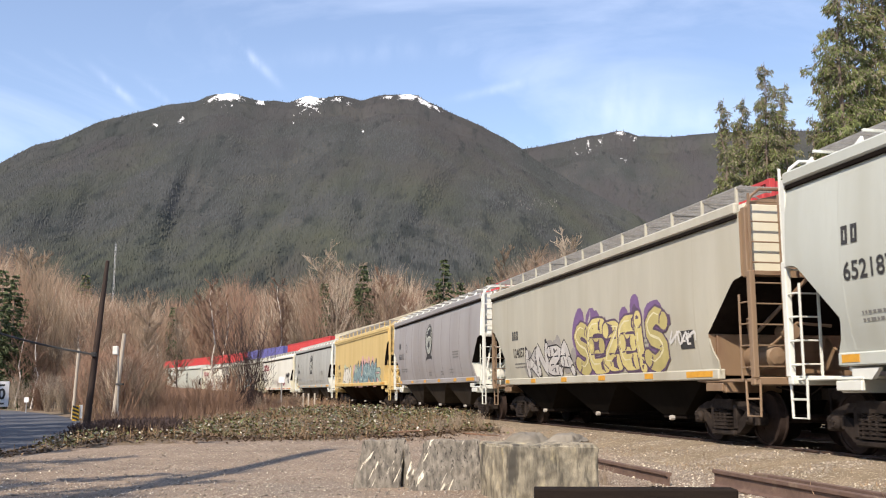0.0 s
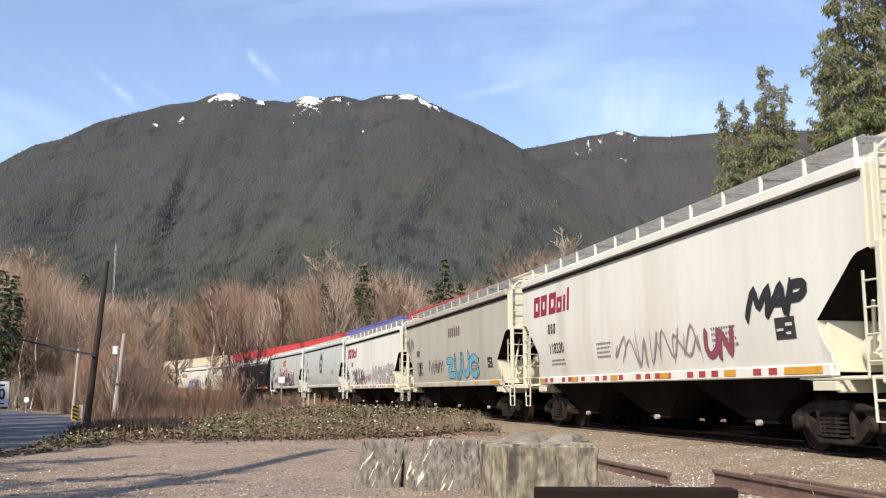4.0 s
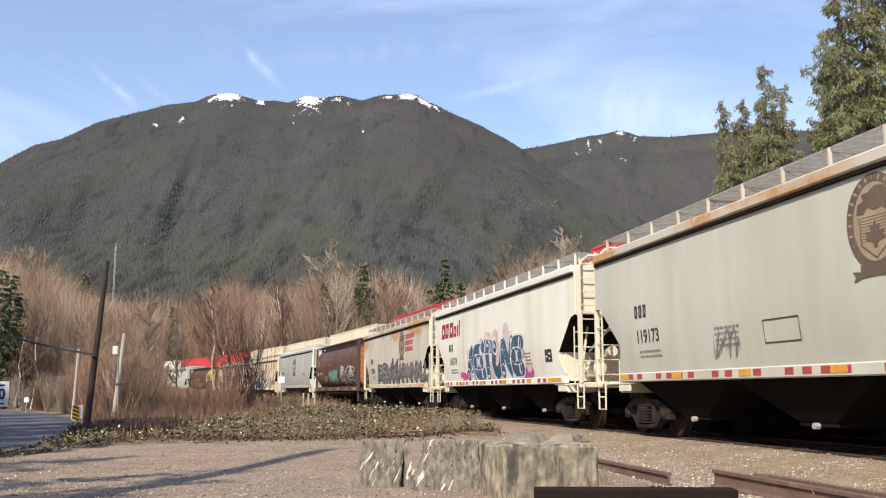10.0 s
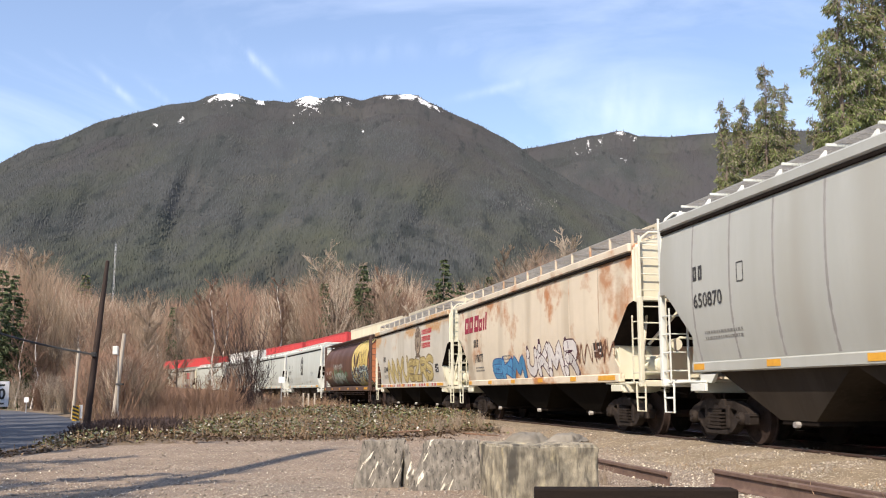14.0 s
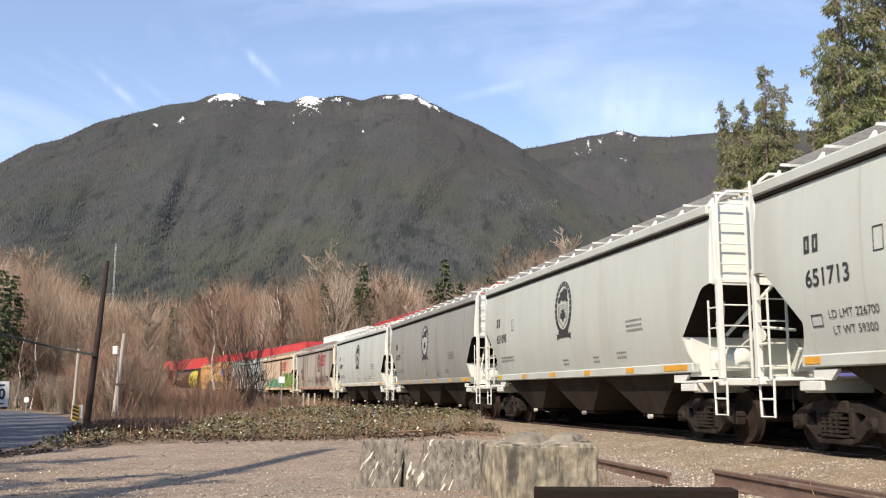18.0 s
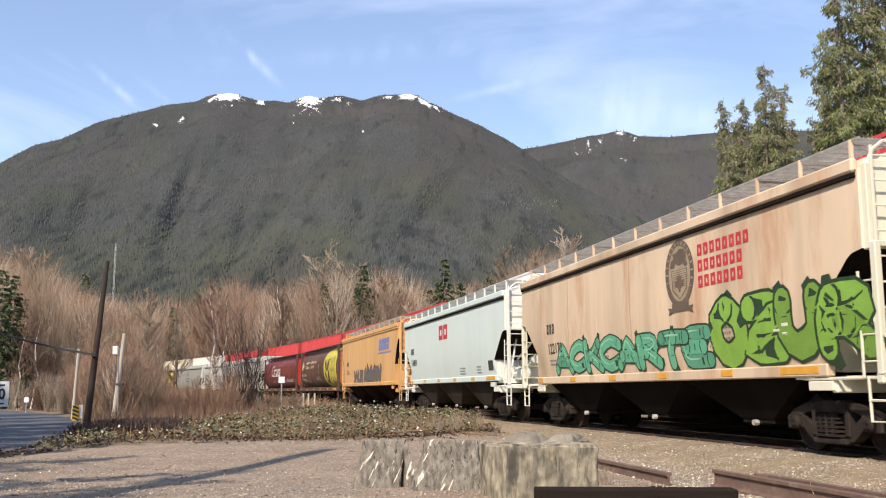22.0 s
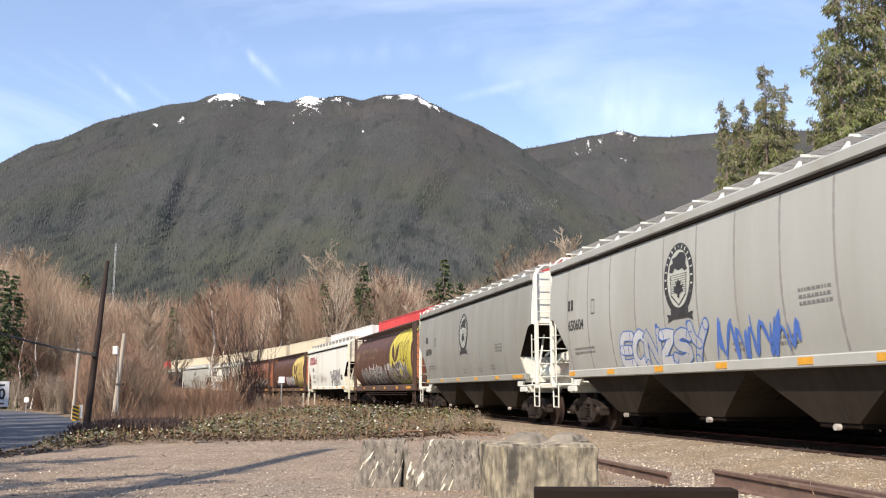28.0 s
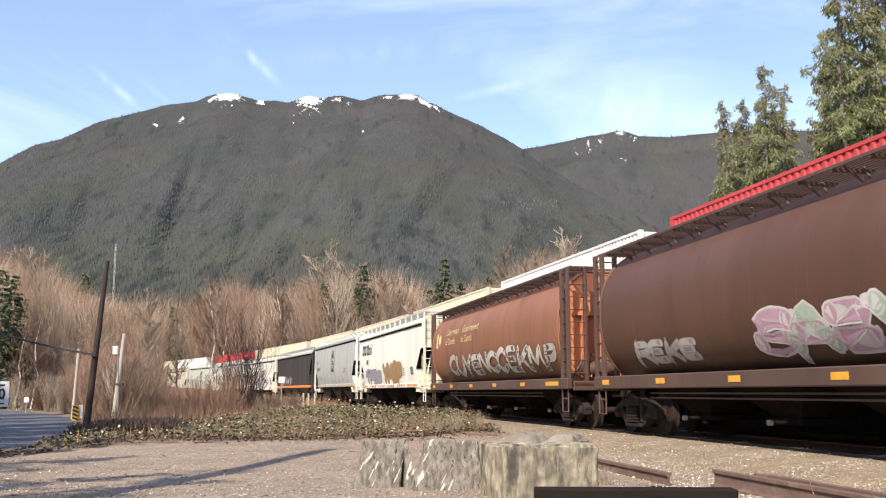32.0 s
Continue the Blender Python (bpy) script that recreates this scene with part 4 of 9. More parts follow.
def graffiti(car, sh, x0, x1, z0, z1, n, fill, edge, halo=None, shine=None, seed=1, wide=0.3, lean=0.08, label="", fill2=None, word=""):
    """Sprayed piece of crowded fat letters, each with its cloud, outline, fill and highlight."""
    rnd = random.Random(seed)
    word = word or "".join(rnd.choice("SEAKRNZTUMPCY") for _ in range(n))
    span = [{"I": 0.55, "J": 0.8, "M": 1.25}.get(ch, 1.0) for ch in word]
    H = z1 - z0
    unit = (x1 - x0) / sum(span)
    u = min((max(wide, 0.2) + 0.06) * H * 0.92, unit * 0.4)
    mat = lambda col: spray("%02x%02x%02x" % tuple(int(255 * c) for c in col), col)
    cols = [edge, fill, fill2 or tuple(0.78 * c for c in fill)] + ([shine] if shine else []) + ([halo] if halo else [])
    mats = [mat(c) for c in cols]
    a = x0
    for i, ch in enumerate(word):
        w = unit * span[i]
        drop, tall, skew = rnd.uniform(-0.04, 0.06), rnd.uniform(0.84, 1.04), lean + rnd.uniform(-0.12, 0.12)
        big = rnd.uniform(0.98, 1.2)
        mid = a + w * 0.5
        a += w
        at = lambda p: (mid + w * (p[0] - 0.5) * 0.86 * big + skew * p[1] * H + rnd.uniform(-0.04, 0.04) * w, z0 + u * 0.4 + (H - u * 0.8) * (drop + (tall - drop) * p[1]))
        paths = [smooth_path([at(p) for p in st], 2) for st in STROKES[ch]]
        lift = 0.008 + 0.0013 * (i % 7)
        g = Geo()
        if halo:
            g.slot = len(cols) - 1
            for k in range(3):
                p = rnd.choice(rnd.choice(paths))
                q = (p[0] + rnd.uniform(-0.5, 0.5) * w, min(z1 + 0.12, max(z0 + 0.1, p[1] + rnd.uniform(-0.5, 0.5) * H)))
                ribbon(g, sh, smooth_path([p, ((p[0] + q[0]) / 2 + rnd.uniform(-0.1, 0.1), (p[1] + q[1]) / 2), q], 3), u * rnd.uniform(1.2, 2.2), 0.0035 + 0.0003 * (i % 7) + 0.00007 * k)
        g.slot = 0
        for k, p in enumerate(paths):
            ribbon(g, sh, p, u * 1.28, lift + 0.0001 * k)
            # pointed serifs where a stroke ends
            for e, f in ((p[0], p[1]), (p[-1], p[-2])):
                d = Vector((e[0] - f[0], e[1] - f[1])).normalized() * u * rnd.uniform(0.7, 1.1)
                ribbon(g, sh, [(f[0], f[1]), (e[0], e[1]), (e[0] + d.x * 0.8 - d.y * 0.5, e[1] + d.y * 0.8 + d.x * 0.5)], u * 0.8, lift - 0.0002, True)
        for k, p in enumerate(paths):
            g.slot = 1 if rnd.random() < 0.75 else 2
            ribbon(g, sh, p, u, lift + 0.0005 + 0.0001 * k)
        if shine:
            g.slot = 3
            for k, p in enumerate(paths):
                ribbon(g, sh, [(x - u * 0.2, z + u * 0.16) for x, z in p[1:-1]], u * 0.16, lift + 0.0009 + 0.0001 * k, True)
        part("graffiti", g, mats, car, label or "sprayed graffiti", smooth=0)


def scribble(car, sh, x0, x1, z0, z1, n, col, w=0.035, seed=1, lean=0.2, label=""):
    rnd = random.Random(seed)
    g = Geo()
    for i, s in enumerate(tag_strokes(rnd, x0, x1, z0, z1, n, lean)):
        ribbon(g, sh, s, w, 0.012 + 0.0007 * i, True)
    return part("graffiti", g, spray("%02x%02x%02x" % tuple(int(255 * c) for c in col), col), car, label or "thin sprayed scrawl", smooth=0)


def ellipse_ring(g, sh, cx, cz, rx, rz, r2x, r2z, lift, n=36):
    vs = []
    for k in range(n):
        t = 2 * math.pi * k / n
        c, s = math.cos(t), math.sin(t)
        for a, b in ((rx, rz), (r2x, r2z)):
            z = cz + b * s
            vs.append((cx + a * c, -sh.y(z) - lift, z))
    g.add(vs, [(2 * k, 2 * k + 1, 2 * ((k + 1) % n) + 1, 2 * ((k + 1) % n)) for k in range(n)])


def emblem(car, sh, x, z, mat, field=None, scale=1.0):
    """Oval railway emblem as plain shapes: ring with pale bars, figure, striped shield, leaf and ribbon."""
    g = Geo()
    s, sx = scale * 0.87, scale * 1.06

    def shape(g, q, lift):
        g.add([(x + a * sx, -sh.y(z + b * s) - lift, z + b * s) for a, b in q], [list(range(len(q)))])
    if field:
        g.slot = 1
        ellipse_ring(g, sh, x, z, 0.56 * sx, 0.80 * s, 0.01, 0.01, 0.006)
    g.slot = 0
    ellipse_ring(g, sh, x, z, 0.72 * sx, 0.96 * s, 0.54 * sx, 0.78 * s, 0.008)
    g.slot = 1
    for k in range(17):
        t = math.radians(-28 + k * 236 / 16)
        c, d = math.cos(t), math.sin(t)
        n = Vector((c / 0.63, d / 0.87)).normalized()
        e = Vector((-n.y, n.x))
        p = Vector((0.63 * c, 0.87 * d))
        w, h = (0.022, 0.05) if k % 8 else (0.01, 0.03)
        shape(g, [tuple(p - e * w - n * h), tuple(p + e * w - n * h), tuple(p + e * w + n * h), tuple(p - e * w + n * h)][::-1], 0.011)
    em = part("emblem", g, [mat, field or GREY_PALE], car, "oval emblem ring in dark paint", smooth=0)
    for name, q in (("emblem_figure", [(-0.44, 0.2), (-0.4, 0.4), (-0.26, 0.44), (-0.3, 0.58), (-0.12, 0.6), (0.06, 0.7), (0.28, 0.66), (0.38, 0.52), (0.36, 0.34), (0.44, 0.2), (0.3, 0.16), (0.2, 0.26), (0.0, 0.22), (-0.16, 0.3), (-0.26, 0.18)]),
                    ("emblem_leaf", [(0.0, 0.02), (0.05, -0.1), (0.13, -0.06), (0.11, -0.2), (0.24, -0.18), (0.2, -0.28), (0.24, -0.34), (0.06, -0.42), (0.04, -0.52), (-0.04, -0.52), (-0.06, -0.42), (-0.24, -0.34), (-0.2, -0.28), (-0.24, -0.18), (-0.11, -0.2), (-0.13, -0.06), (-0.05, -0.1)]),
                    ("emblem_ribbon", [(-0.62, -1.14), (-0.56, -1.02), (-0.64, -0.92), (-0.42, -0.95), (-0.42, -0.82), (0.42, -0.82), (0.42, -0.95), (0.64, -0.92), (0.56, -1.02), (0.62, -1.14), (0.36, -1.06), (-0.36, -1.06)])):
        h = Geo()
        shape(h, q, 0.012)
        part(name, h, mat, em, smooth=0)
    for q in ([(-0.4, 0.12), (-0.37, 0.12), (-0.34, -0.45), (-0.37, -0.45)], [(0.37, 0.12), (0.4, 0.12), (0.37, -0.45), (0.34, -0.45)], [(-0.37, -0.45), (-0.34, -0.42), (0.0, -0.7), (0.0, -0.74)], [(0.34, -0.42), (0.37, -0.45), (0.0, -0.74), (0.0, -0.7)]):
        h = Geo()
        shape(h, q, 0.0095)
        part("shield_edge", h, mat, em, smooth=0)
    h = Geo()
    for k in range(9):
        patch(h, sh, x - 0.36 * sx, x + 0.36 * sx, z + (0.1 - k * 0.06) * s, z + (0.113 - k * 0.06) * s, 0.009)
    part("shield_lines", h, mat, em, smooth=0)
    return em


def block_letters(g, sh, x, z, h, n, lean=0.0, w=0.62, gap=0.2, thick=0.2):
    """A brand name as a row of plain hollow boxes."""
    for i in range(abs(n)):
        a = x + i * (w + gap) * h
        b, t = a + w * h, thick * h
        patch(g, sh, a, a + t, z, z + h, 0.008, lean)
        patch(g, sh, b - t, b, z, z + h, 0.008, lean)
        patch(g, sh, a + t + lean * (h - t), b - t + lean * (h - t), z + h - t, z + h, 0.008, lean)
        patch(g, sh, a + t, b - t, z, z + t, 0.008, lean)


def wheat(car, sh, x0, x1, mat, line, mat2):
    """The broad yellow field with two ears of grain, one dark, one in outline."""
    g = Geo()
    z0, z1 = 1.3, 4.02
    n = 22

    def edge(z):
        t = (z - z0) / (z1 - z0)
        return x0 + 0.55 * (2 * t - 1) ** 2 * 1.1
    zs = [z0 + (z1 - z0) * i / n for i in range(n + 1)]
    g.loft([[(edge(z), -sh.y(z) - 0.006, z), (x1, -sh.y(z) - 0.006, z)] for z in zs], close=False, caps=False)
    part("grain_field", g, mat, car, "yellow painted grain emblem field", smooth=60)
    for cx, solid in ((x0 + 1.3, True), (x0 + 3.2, False)):
        gg = Geo()
        for zb in (1.52, 2.34):
            for s in (-1, 1):
                outer = smooth_path([(cx + s * a, zb + b) for a, b in ((0.02, 0.0), (0.36, 0.13), (0.66, 0.36), (0.78, 0.66), (0.76, 1.0))], 6)
                inner = smooth_path([(cx + s * a, zb + b) for a, b in ((0.02, 0.0), (0.09, 0.34), (0.2, 0.6), (0.44, 0.8), (0.76, 1.0))], 6)
                if solid:
                    strip = []
                    for p, q in zip(outer, inner):
                        for x, z in ((p, q) if s < 0 else (q, p)):
                            strip.append((x, -sh.y(z) - 0.012, z))
                    gg.add(strip, [(2 * a, 2 * a + 1, 2 * a + 3, 2 * a + 2) for a in range(len(outer) - 1)])
                else:
                    ribbon(gg, sh, outer, 0.05, 0.016)
                    ribbon(gg, sh, inner, 0.05, 0.018)
        for s in (-1, 1):
            ribbon(gg, sh, [(cx + s * 0.07, 3.0), (cx + s * 0.08, 3.4), (cx + s * 0.11, 3.8)], 0.04, 0.014)
        part("grain_ear", gg, line, car, "dark painted ear of grain", smooth=0)
# ---- the grain train, front to rear ----
RUST = (0.36, 0.15, 0.055)
GREY = paint("weathered grey paint", (0.405, 0.418, 0.392), 0.86)
GREY_DIM = paint("dusty dark grey paint", (0.30, 0.305, 0.28), 0.85)
TAN_RUST = paint("rust-browned tan end paint", (0.27, 0.19, 0.125), 0.75, (0.14, 0.075, 0.045), 0.5, soft=0.2)
GREY_DUSK = paint("dusty mauve-grey paint", (0.335, 0.325, 0.33), 0.87)
GREY_PALE = paint("pale green-grey paint", (0.5, 0.532, 0.492), 0.89)
TAN = paint("beige-grey paint", (0.485, 0.472, 0.395), 0.85)
OFFWHITE = paint("chalky white paint", (0.75, 0.755, 0.68), 0.9)
SOO_GREY = paint("light warm grey paint", (0.53, 0.54, 0.475), 0.84, RUST, 0.66, soft=0.1)
SOO_RUST = paint("rust-blotched grey paint", (0.56, 0.53, 0.45), 0.82, RUST, 0.66, soft=0.08, streak=0.7, flow=(0.8, 1.0, 0.9))


def rust_blotches(m):
    """Blooms of orange rust that break out of the upper sheets of the side."""
    nt = m.node_tree
    N, Lk = nt.nodes.new, nt.links.new
    bs = nt.nodes["Principled BSDF"]
    src = bs.inputs["Base Color"].links[0].from_socket
    co, sep, mp = N("ShaderNodeTexCoord"), N("ShaderNodeSeparateXYZ"), N("ShaderNodeMapping")
    mp.inputs["Scale"].default_value = (0.62, 0.62, 0.9)
    big, fine = N("ShaderNodeTexNoise"), N("ShaderNodeTexNoise")
    big.inputs["Scale"].default_value, big.inputs["Detail"].default_value = 1.0, 4.0
    fine.inputs["Scale"].default_value, fine.inputs["Detail"].default_value = 9.0, 5.0
    up, edge, wear = (N("ShaderNodeMapRange") for _ in range(3))
    up.inputs["From Min"].default_value, up.inputs["From Max"].default_value = 2.7, 3.6
    up.inputs["To Max"].default_value = 0.2
    edge.inputs["From Min"].default_value, edge.inputs["From Max"].default_value = 0.68, 0.79
    wear.inputs["From Min"].default_value, wear.inputs["From Max"].default_value = 0.3, 0.6
    wear.inputs["To Min"].default_value = 0.35
    ad, mul = N("ShaderNodeMath"), N("ShaderNodeMath")
    ad.operation, mul.operation = "ADD", "MULTIPLY"
    mix = N("ShaderNodeMix")
    mix.data_type = "RGBA"
    mix.inputs[7].default_value = (0.45, 0.245, 0.085, 1)
    Lk(co.outputs["Object"], sep.inputs[0])
    Lk(co.outputs["Object"], mp.inputs[0])
    Lk(mp.outputs[0], big.inputs["Vector"])
    Lk(co.outputs["Object"], fine.inputs["Vector"])
    Lk(sep.outputs["Z"], up.inputs["Value"])
    Lk(big.outputs["Fac"], ad.inputs[0])
    Lk(up.outputs["Result"], ad.inputs[1])
    Lk(ad.outputs[0], edge.inputs["Value"])
    Lk(fine.outputs["Fac"], wear.inputs["Value"])
    Lk(edge.outputs["Result"], mul.inputs[0])
    Lk(wear.outputs["Result"], mul.inputs[1])
    Lk(mul.outputs[0], mix.inputs[0])
    Lk(src, mix.inputs[6])
    Lk(mix.outputs[2], bs.inputs["Base Color"])


rust_blotches(SOO_RUST)
RAIL_RUST = paint("cream paint under heavy rust", (0.68, 0.6, 0.47), 0.85, (0.42, 0.19, 0.08), 0.52, soft=0.1, streak=0.6, flow=(0.6, 1.0, 0.7))
PEACH = paint("rust-stained peach paint", (0.66, 0.52, 0.37), 0.8, (0.4, 0.2, 0.1), 0.5, soft=0.22, streak=0.55, flow=(1.1, 1.0, 0.3))
BROWN_STAIN = paint("brown-streaked grey paint", (0.42, 0.40, 0.35), 0.75, (0.24, 0.115, 0.055), 0.5, soft=0.16, streak=0.34)
YELLOW = paint("yellow-ochre paint", (0.62, 0.47, 0.205), 0.9)
YELLOW_OLD = paint("dusty orange-yellow paint", (0.62, 0.37, 0.155), 0.82, (0.36, 0.2, 0.09), 0.58, soft=0.2)
MINT = paint("fresh pale blue-grey paint", (0.58, 0.68, 0.655), 0.95, rough=0.4, streak=0.95)
BLACK_CAR = paint("satin black paint", (0.019, 0.0185, 0.0195), 0.8, rough=0.5, spec=0.2)
CHAR = paint("sooty dark paint", (0.05, 0.045, 0.045), 0.8)
BROWN = paint("dark brown paint", (0.105, 0.052, 0.034), 0.75, (0.2, 0.1, 0.055), 0.6, soft=0.2)
BROWN_RED = paint("dark maroon paint", (0.15, 0.03, 0.028), 0.8)
BROWN_FADE = paint("faded orange-brown paint", (0.27, 0.12, 0.065), 0.75, (0.1, 0.05, 0.035), 0.55, soft=0.2)
END_ORANGE = paint("faded orange end paint", (0.55, 0.22, 0.11), 0.8)
END_RED = paint("bright red end paint", (0.62, 0.05, 0.03), 0.85)
FRAME_BROWN = paint("sooty brown frame paint", (0.1, 0.062, 0.05), 0.7)
GRAIN_YELLOW = paint("bright grain yellow", (0.56, 0.49, 0.07), 0.85)
GRAIN_PALE = paint("faded grain yellow", (0.62, 0.48, 0.15), 0.8)
GRAIN_LINE = surface("brown emblem line", (0.06, 0.03, 0.02), (0.08, 0.04, 0.025), 3.0, 0.6, 0, 0)
ORANGE_STRIPE = paint("orange stripe paint", (0.72, 0.25, 0.06), 0.85)
BLUE_INK = surface("faded blue lettering", (0.12, 0.17, 0.38), (0.15, 0.2, 0.38), 3.0, 0.6, 0, 0)
EMBLEM_BROWN = surface("brown emblem paint", (0.10, 0.075, 0.055), (0.14, 0.1, 0.07), 3.0, 0.6, 0, 0)
EMBLEM_TAN = surface("tan emblem field", (0.36, 0.29, 0.2), (0.28, 0.21, 0.14), 3.0, 0.6, 0, 0)
RUST_PATCH = surface("rust-brown repaint", (0.2, 0.085, 0.045), (0.13, 0.06, 0.035), 2.5, 0.6, 0, 0)
BAR_INK = surface("faint grey marking", (0.16, 0.16, 0.16), (0.2, 0.2, 0.19), 3.0, 0.6, 0, 0)

LENGTH = {"n": 16.89, "s": 17.17, "c": 17.9, "r": 18.6, "d": 18.0, "k": 17.7, "p": 17.2}
GAP = 1.25
CARS = []


def small_marks(car, sh, x, z, mat, lines=3, w=0.9):
    rows = []
    rnd = random.Random(int(x * 100) + lines)
    for i in range(lines):
        a = x
        while a < x + w:
            l = rnd.uniform(0.035, 0.1)
            rows.append((a, a + l, z - i * 0.1, z - i * 0.1 + 0.045))
            a += l + 0.03
    tagged(bars(car, sh, rows, mat, "data_marking", "small painted data lines"), kind="stuff")


def blocks(car, sh, x, z, h, n, mat, label, lean=0.0, w=0.62, gap=0.2, thick=0.2, name="lettering_block"):
    """A brand name as a row of plain open blocks, each a part."""
    for i in range(n):
        g = Geo()
        block_letters(g, sh, x + i * (w + gap) * h, z, h, 1 if i % 2 == 0 else -1, lean, w, gap, thick)
        part(name, g, mat, car, label, smooth=0)


def number_block(car, sh, x, z, digits, mat, size=0.36, mark=2, up=0.5):
    """Owner's mark as plain blocks, number in figures below."""
    blocks(car, sh, x, z + up, 0.26, mark, mat, "owner's mark as painted block", w=0.55, gap=0.28, thick=0.22, name="owner_mark")
    letter(car, sh, digits, x, z, size, mat, bold=0.006, name="car_number")


def frame_box(car, sh, x, z, w, h, mat):
    for r in ((x, x + w, z, z + 0.02), (x, x + w, z + h, z + h + 0.02), (x, x + 0.02, z, z + h), (x + w, x + w + 0.02, z, z + h + 0.02)):
        bars(car, sh, [r], mat, "stencil_edge")


def grey_car(digits, mat=None, emb=True, mark="grey steel covered hopper with oval emblem"):
    lb = LENGTH["n"] - GAP
    car, sh = hopper("nsc", lb, mat or GREY, WHITE_END, seams=10, label=mark, bay_mat=BAY_GRIME_SHADE)
    number_block(car, sh, -lb / 2 + 1.6, 2.44, digits, INK)
    if emb:
        emblem(car, sh, 0.0, 3.06, INK, GREY_PALE, 0.82)
    if digits != "651713":
        small_marks(car, sh, -lb / 2 + 1.9, 1.95, BAR_INK, 2, 1.3)
    small_marks(car, sh, lb / 2 - 3.9, 2.4, BAR_INK, 3, 0.8)
    small_marks(car, sh, lb / 2 - 4.6, 1.75, BAR_INK, 2, 0.5)
    small_marks(car, sh, -lb / 2 + 7.5, 1.7, BAR_INK, 2, 0.4)
    small_marks(car, sh, -lb / 2 + 9.6, 1.7, BAR_INK, 2, 0.35)
    frame_box(car, sh, -lb / 2 + 3.2, 2.75, 0.2, 0.32, INK)
    return car, sh, lb


def rib_car(digits, mat, end=None, style="words", reflect="amber", mark="", seams=8, brand=None):
    lb = LENGTH["s"] - GAP
    brand = brand or RED_INK
    car, sh = hopper("soo", lb, mat, end or CREAM, roof_mat=SOO_RUST if mat is SOO_GREY else None, seams=seams, reflect=reflect, label=mark, bay_mat=BAY_SHADE)
    number_block(car, sh, -lb / 2 + 2.4, 1.93, digits, INK, 0.38, 3, 0.52)
    if style == "words":
        emblem(car, sh, -lb / 2 + 10.35, 3.15, EMBLEM_BROWN, EMBLEM_TAN, 0.78)
        for i, n in enumerate((8, 7, 7)):
            blocks(car, sh, -lb / 2 + 11.1, 3.38 - i * 0.29, 0.21, n, brand, "brand lettering as red block", w=0.8, gap=0.3, thick=0.28)
    elif style == "slant":
        brand = MAROON_INK if brand is RED_INK else brand
        x = -lb / 2 + 1.15
        for dx, h, n, w in ((0.0, 0.56, 1, 0.95), (0.62, 0.56, -1, 0.9), (1.32, 0.56, -1, 1.0), (1.95, 0.4, 1, 1.0)):
            g = Geo()
            block_letters(g, sh, x + dx, 2.98, h, n, 0.12, w=w, thick=0.3)
            part("lettering_block", g, brand, car, "brand lettering as slanted block", smooth=0)
        for k, h in ((0, 0.42), (1, 0.58)):
            bars(car, sh, [(x + 2.46 + 0.28 * k, x + 2.62 + 0.28 * k, 2.98, 2.98 + h)], brand, "lettering_block", "brand lettering as slanted block", 0.12)
    small_marks(car, sh, -lb / 2 + 2.5, 1.72, BAR_INK, 2, 1.0)
    small_marks(car, sh, -lb / 2 + 5.8, 2.0, BAR_INK, 4, 0.8)
    small_marks(car, sh, lb / 2 - 4.6, 2.0, BAR_INK, 4, 0.8)
    bars(car, sh, [(lb / 2 - 2.55, lb / 2 - 2.0, 1.72, 2.06)], INK, "data_plate", "black data plate")
    for r in ((lb / 2 - 2.5, lb / 2 - 2.32, 1.85, 1.89), (lb / 2 - 2.25, lb / 2 - 2.07, 1.92, 1.97), (lb / 2 - 2.25, lb / 2 - 2.12, 1.79, 1.83)):
        bars(car, sh, [r], WHITE_INK, "plate_line").location.y = -0.004
    return car, sh, lb


def round_car(digits, body=None, end=None, field="yellow", words=True, mark="", kind="c", ink=None):
    lb = LENGTH[kind] - GAP
    body, ink = body or BROWN, ink or CREAM_INK
    car, sh = cylinder_car(lb, body, end or END_ORANGE, FRAME_BROWN, mark)
    if field:
        wheat(car, sh, -lb / 2 + 10.95, lb / 2 - 0.95, GRAIN_YELLOW if field == "yellow" else GRAIN_PALE, GRAIN_LINE, body)
    if words:
        letter(car, sh, "Government", -lb / 2 + 3.1, 3.08, 0.36, ink, 0.2)
        letter(car, sh, "of Canada", -lb / 2 + 3.05, 2.72, 0.36, ink, 0.0)
        letter(car, sh, "Gouvernement", -lb / 2 + 5.5, 3.08, 0.36, ink, 0.2)
        letter(car, sh, "du Canada", -lb / 2 + 5.45, 2.72, 0.36, ink, 0.0)
        bars(car, sh, [(-lb / 2 + 1.5, -lb / 2 + 1.75, 2.65, 3.22)], ink, "flag_bar", "cream flag bar")
        g = Geo()
        z0 = 2.95
        q = [(0.0, 0.28), (0.07, 0.14), (0.2, 0.16), (0.16, 0.0), (0.22, -0.08), (0.04, -0.16), (0.03, -0.28), (-0.03, -0.28), (-0.04, -0.16), (-0.22, -0.08), (-0.16, 0.0), (-0.2, 0.16), (-0.07, 0.14)]
        pts = [(-lb / 2 + 2.1 + a, -sh.y(z0 + b) - 0.01, z0 + b) for a, b in q]
        g.add(pts + [(-lb / 2 + 2.1, -sh.y(z0) - 0.014, z0)], [(i, (i + 1) % 13, 13) for i in range(13)])
        part("leaf", g, ink, car, "cream painted leaf", smooth=0)
    if digits:
        blocks(car, sh, -lb / 2 + 1.5, 2.12, 0.22, 2, WHITE_INK, "owner's mark as painted block", name="owner_mark")
        letter(car, sh, digits, -lb / 2 + 2.5, 2.12, 0.32, WHITE_INK, name="car_number")
        small_marks(car, sh, -lb / 2 + 1.6, 1.92, ink, 2, 1.5)
    return car, sh, lb


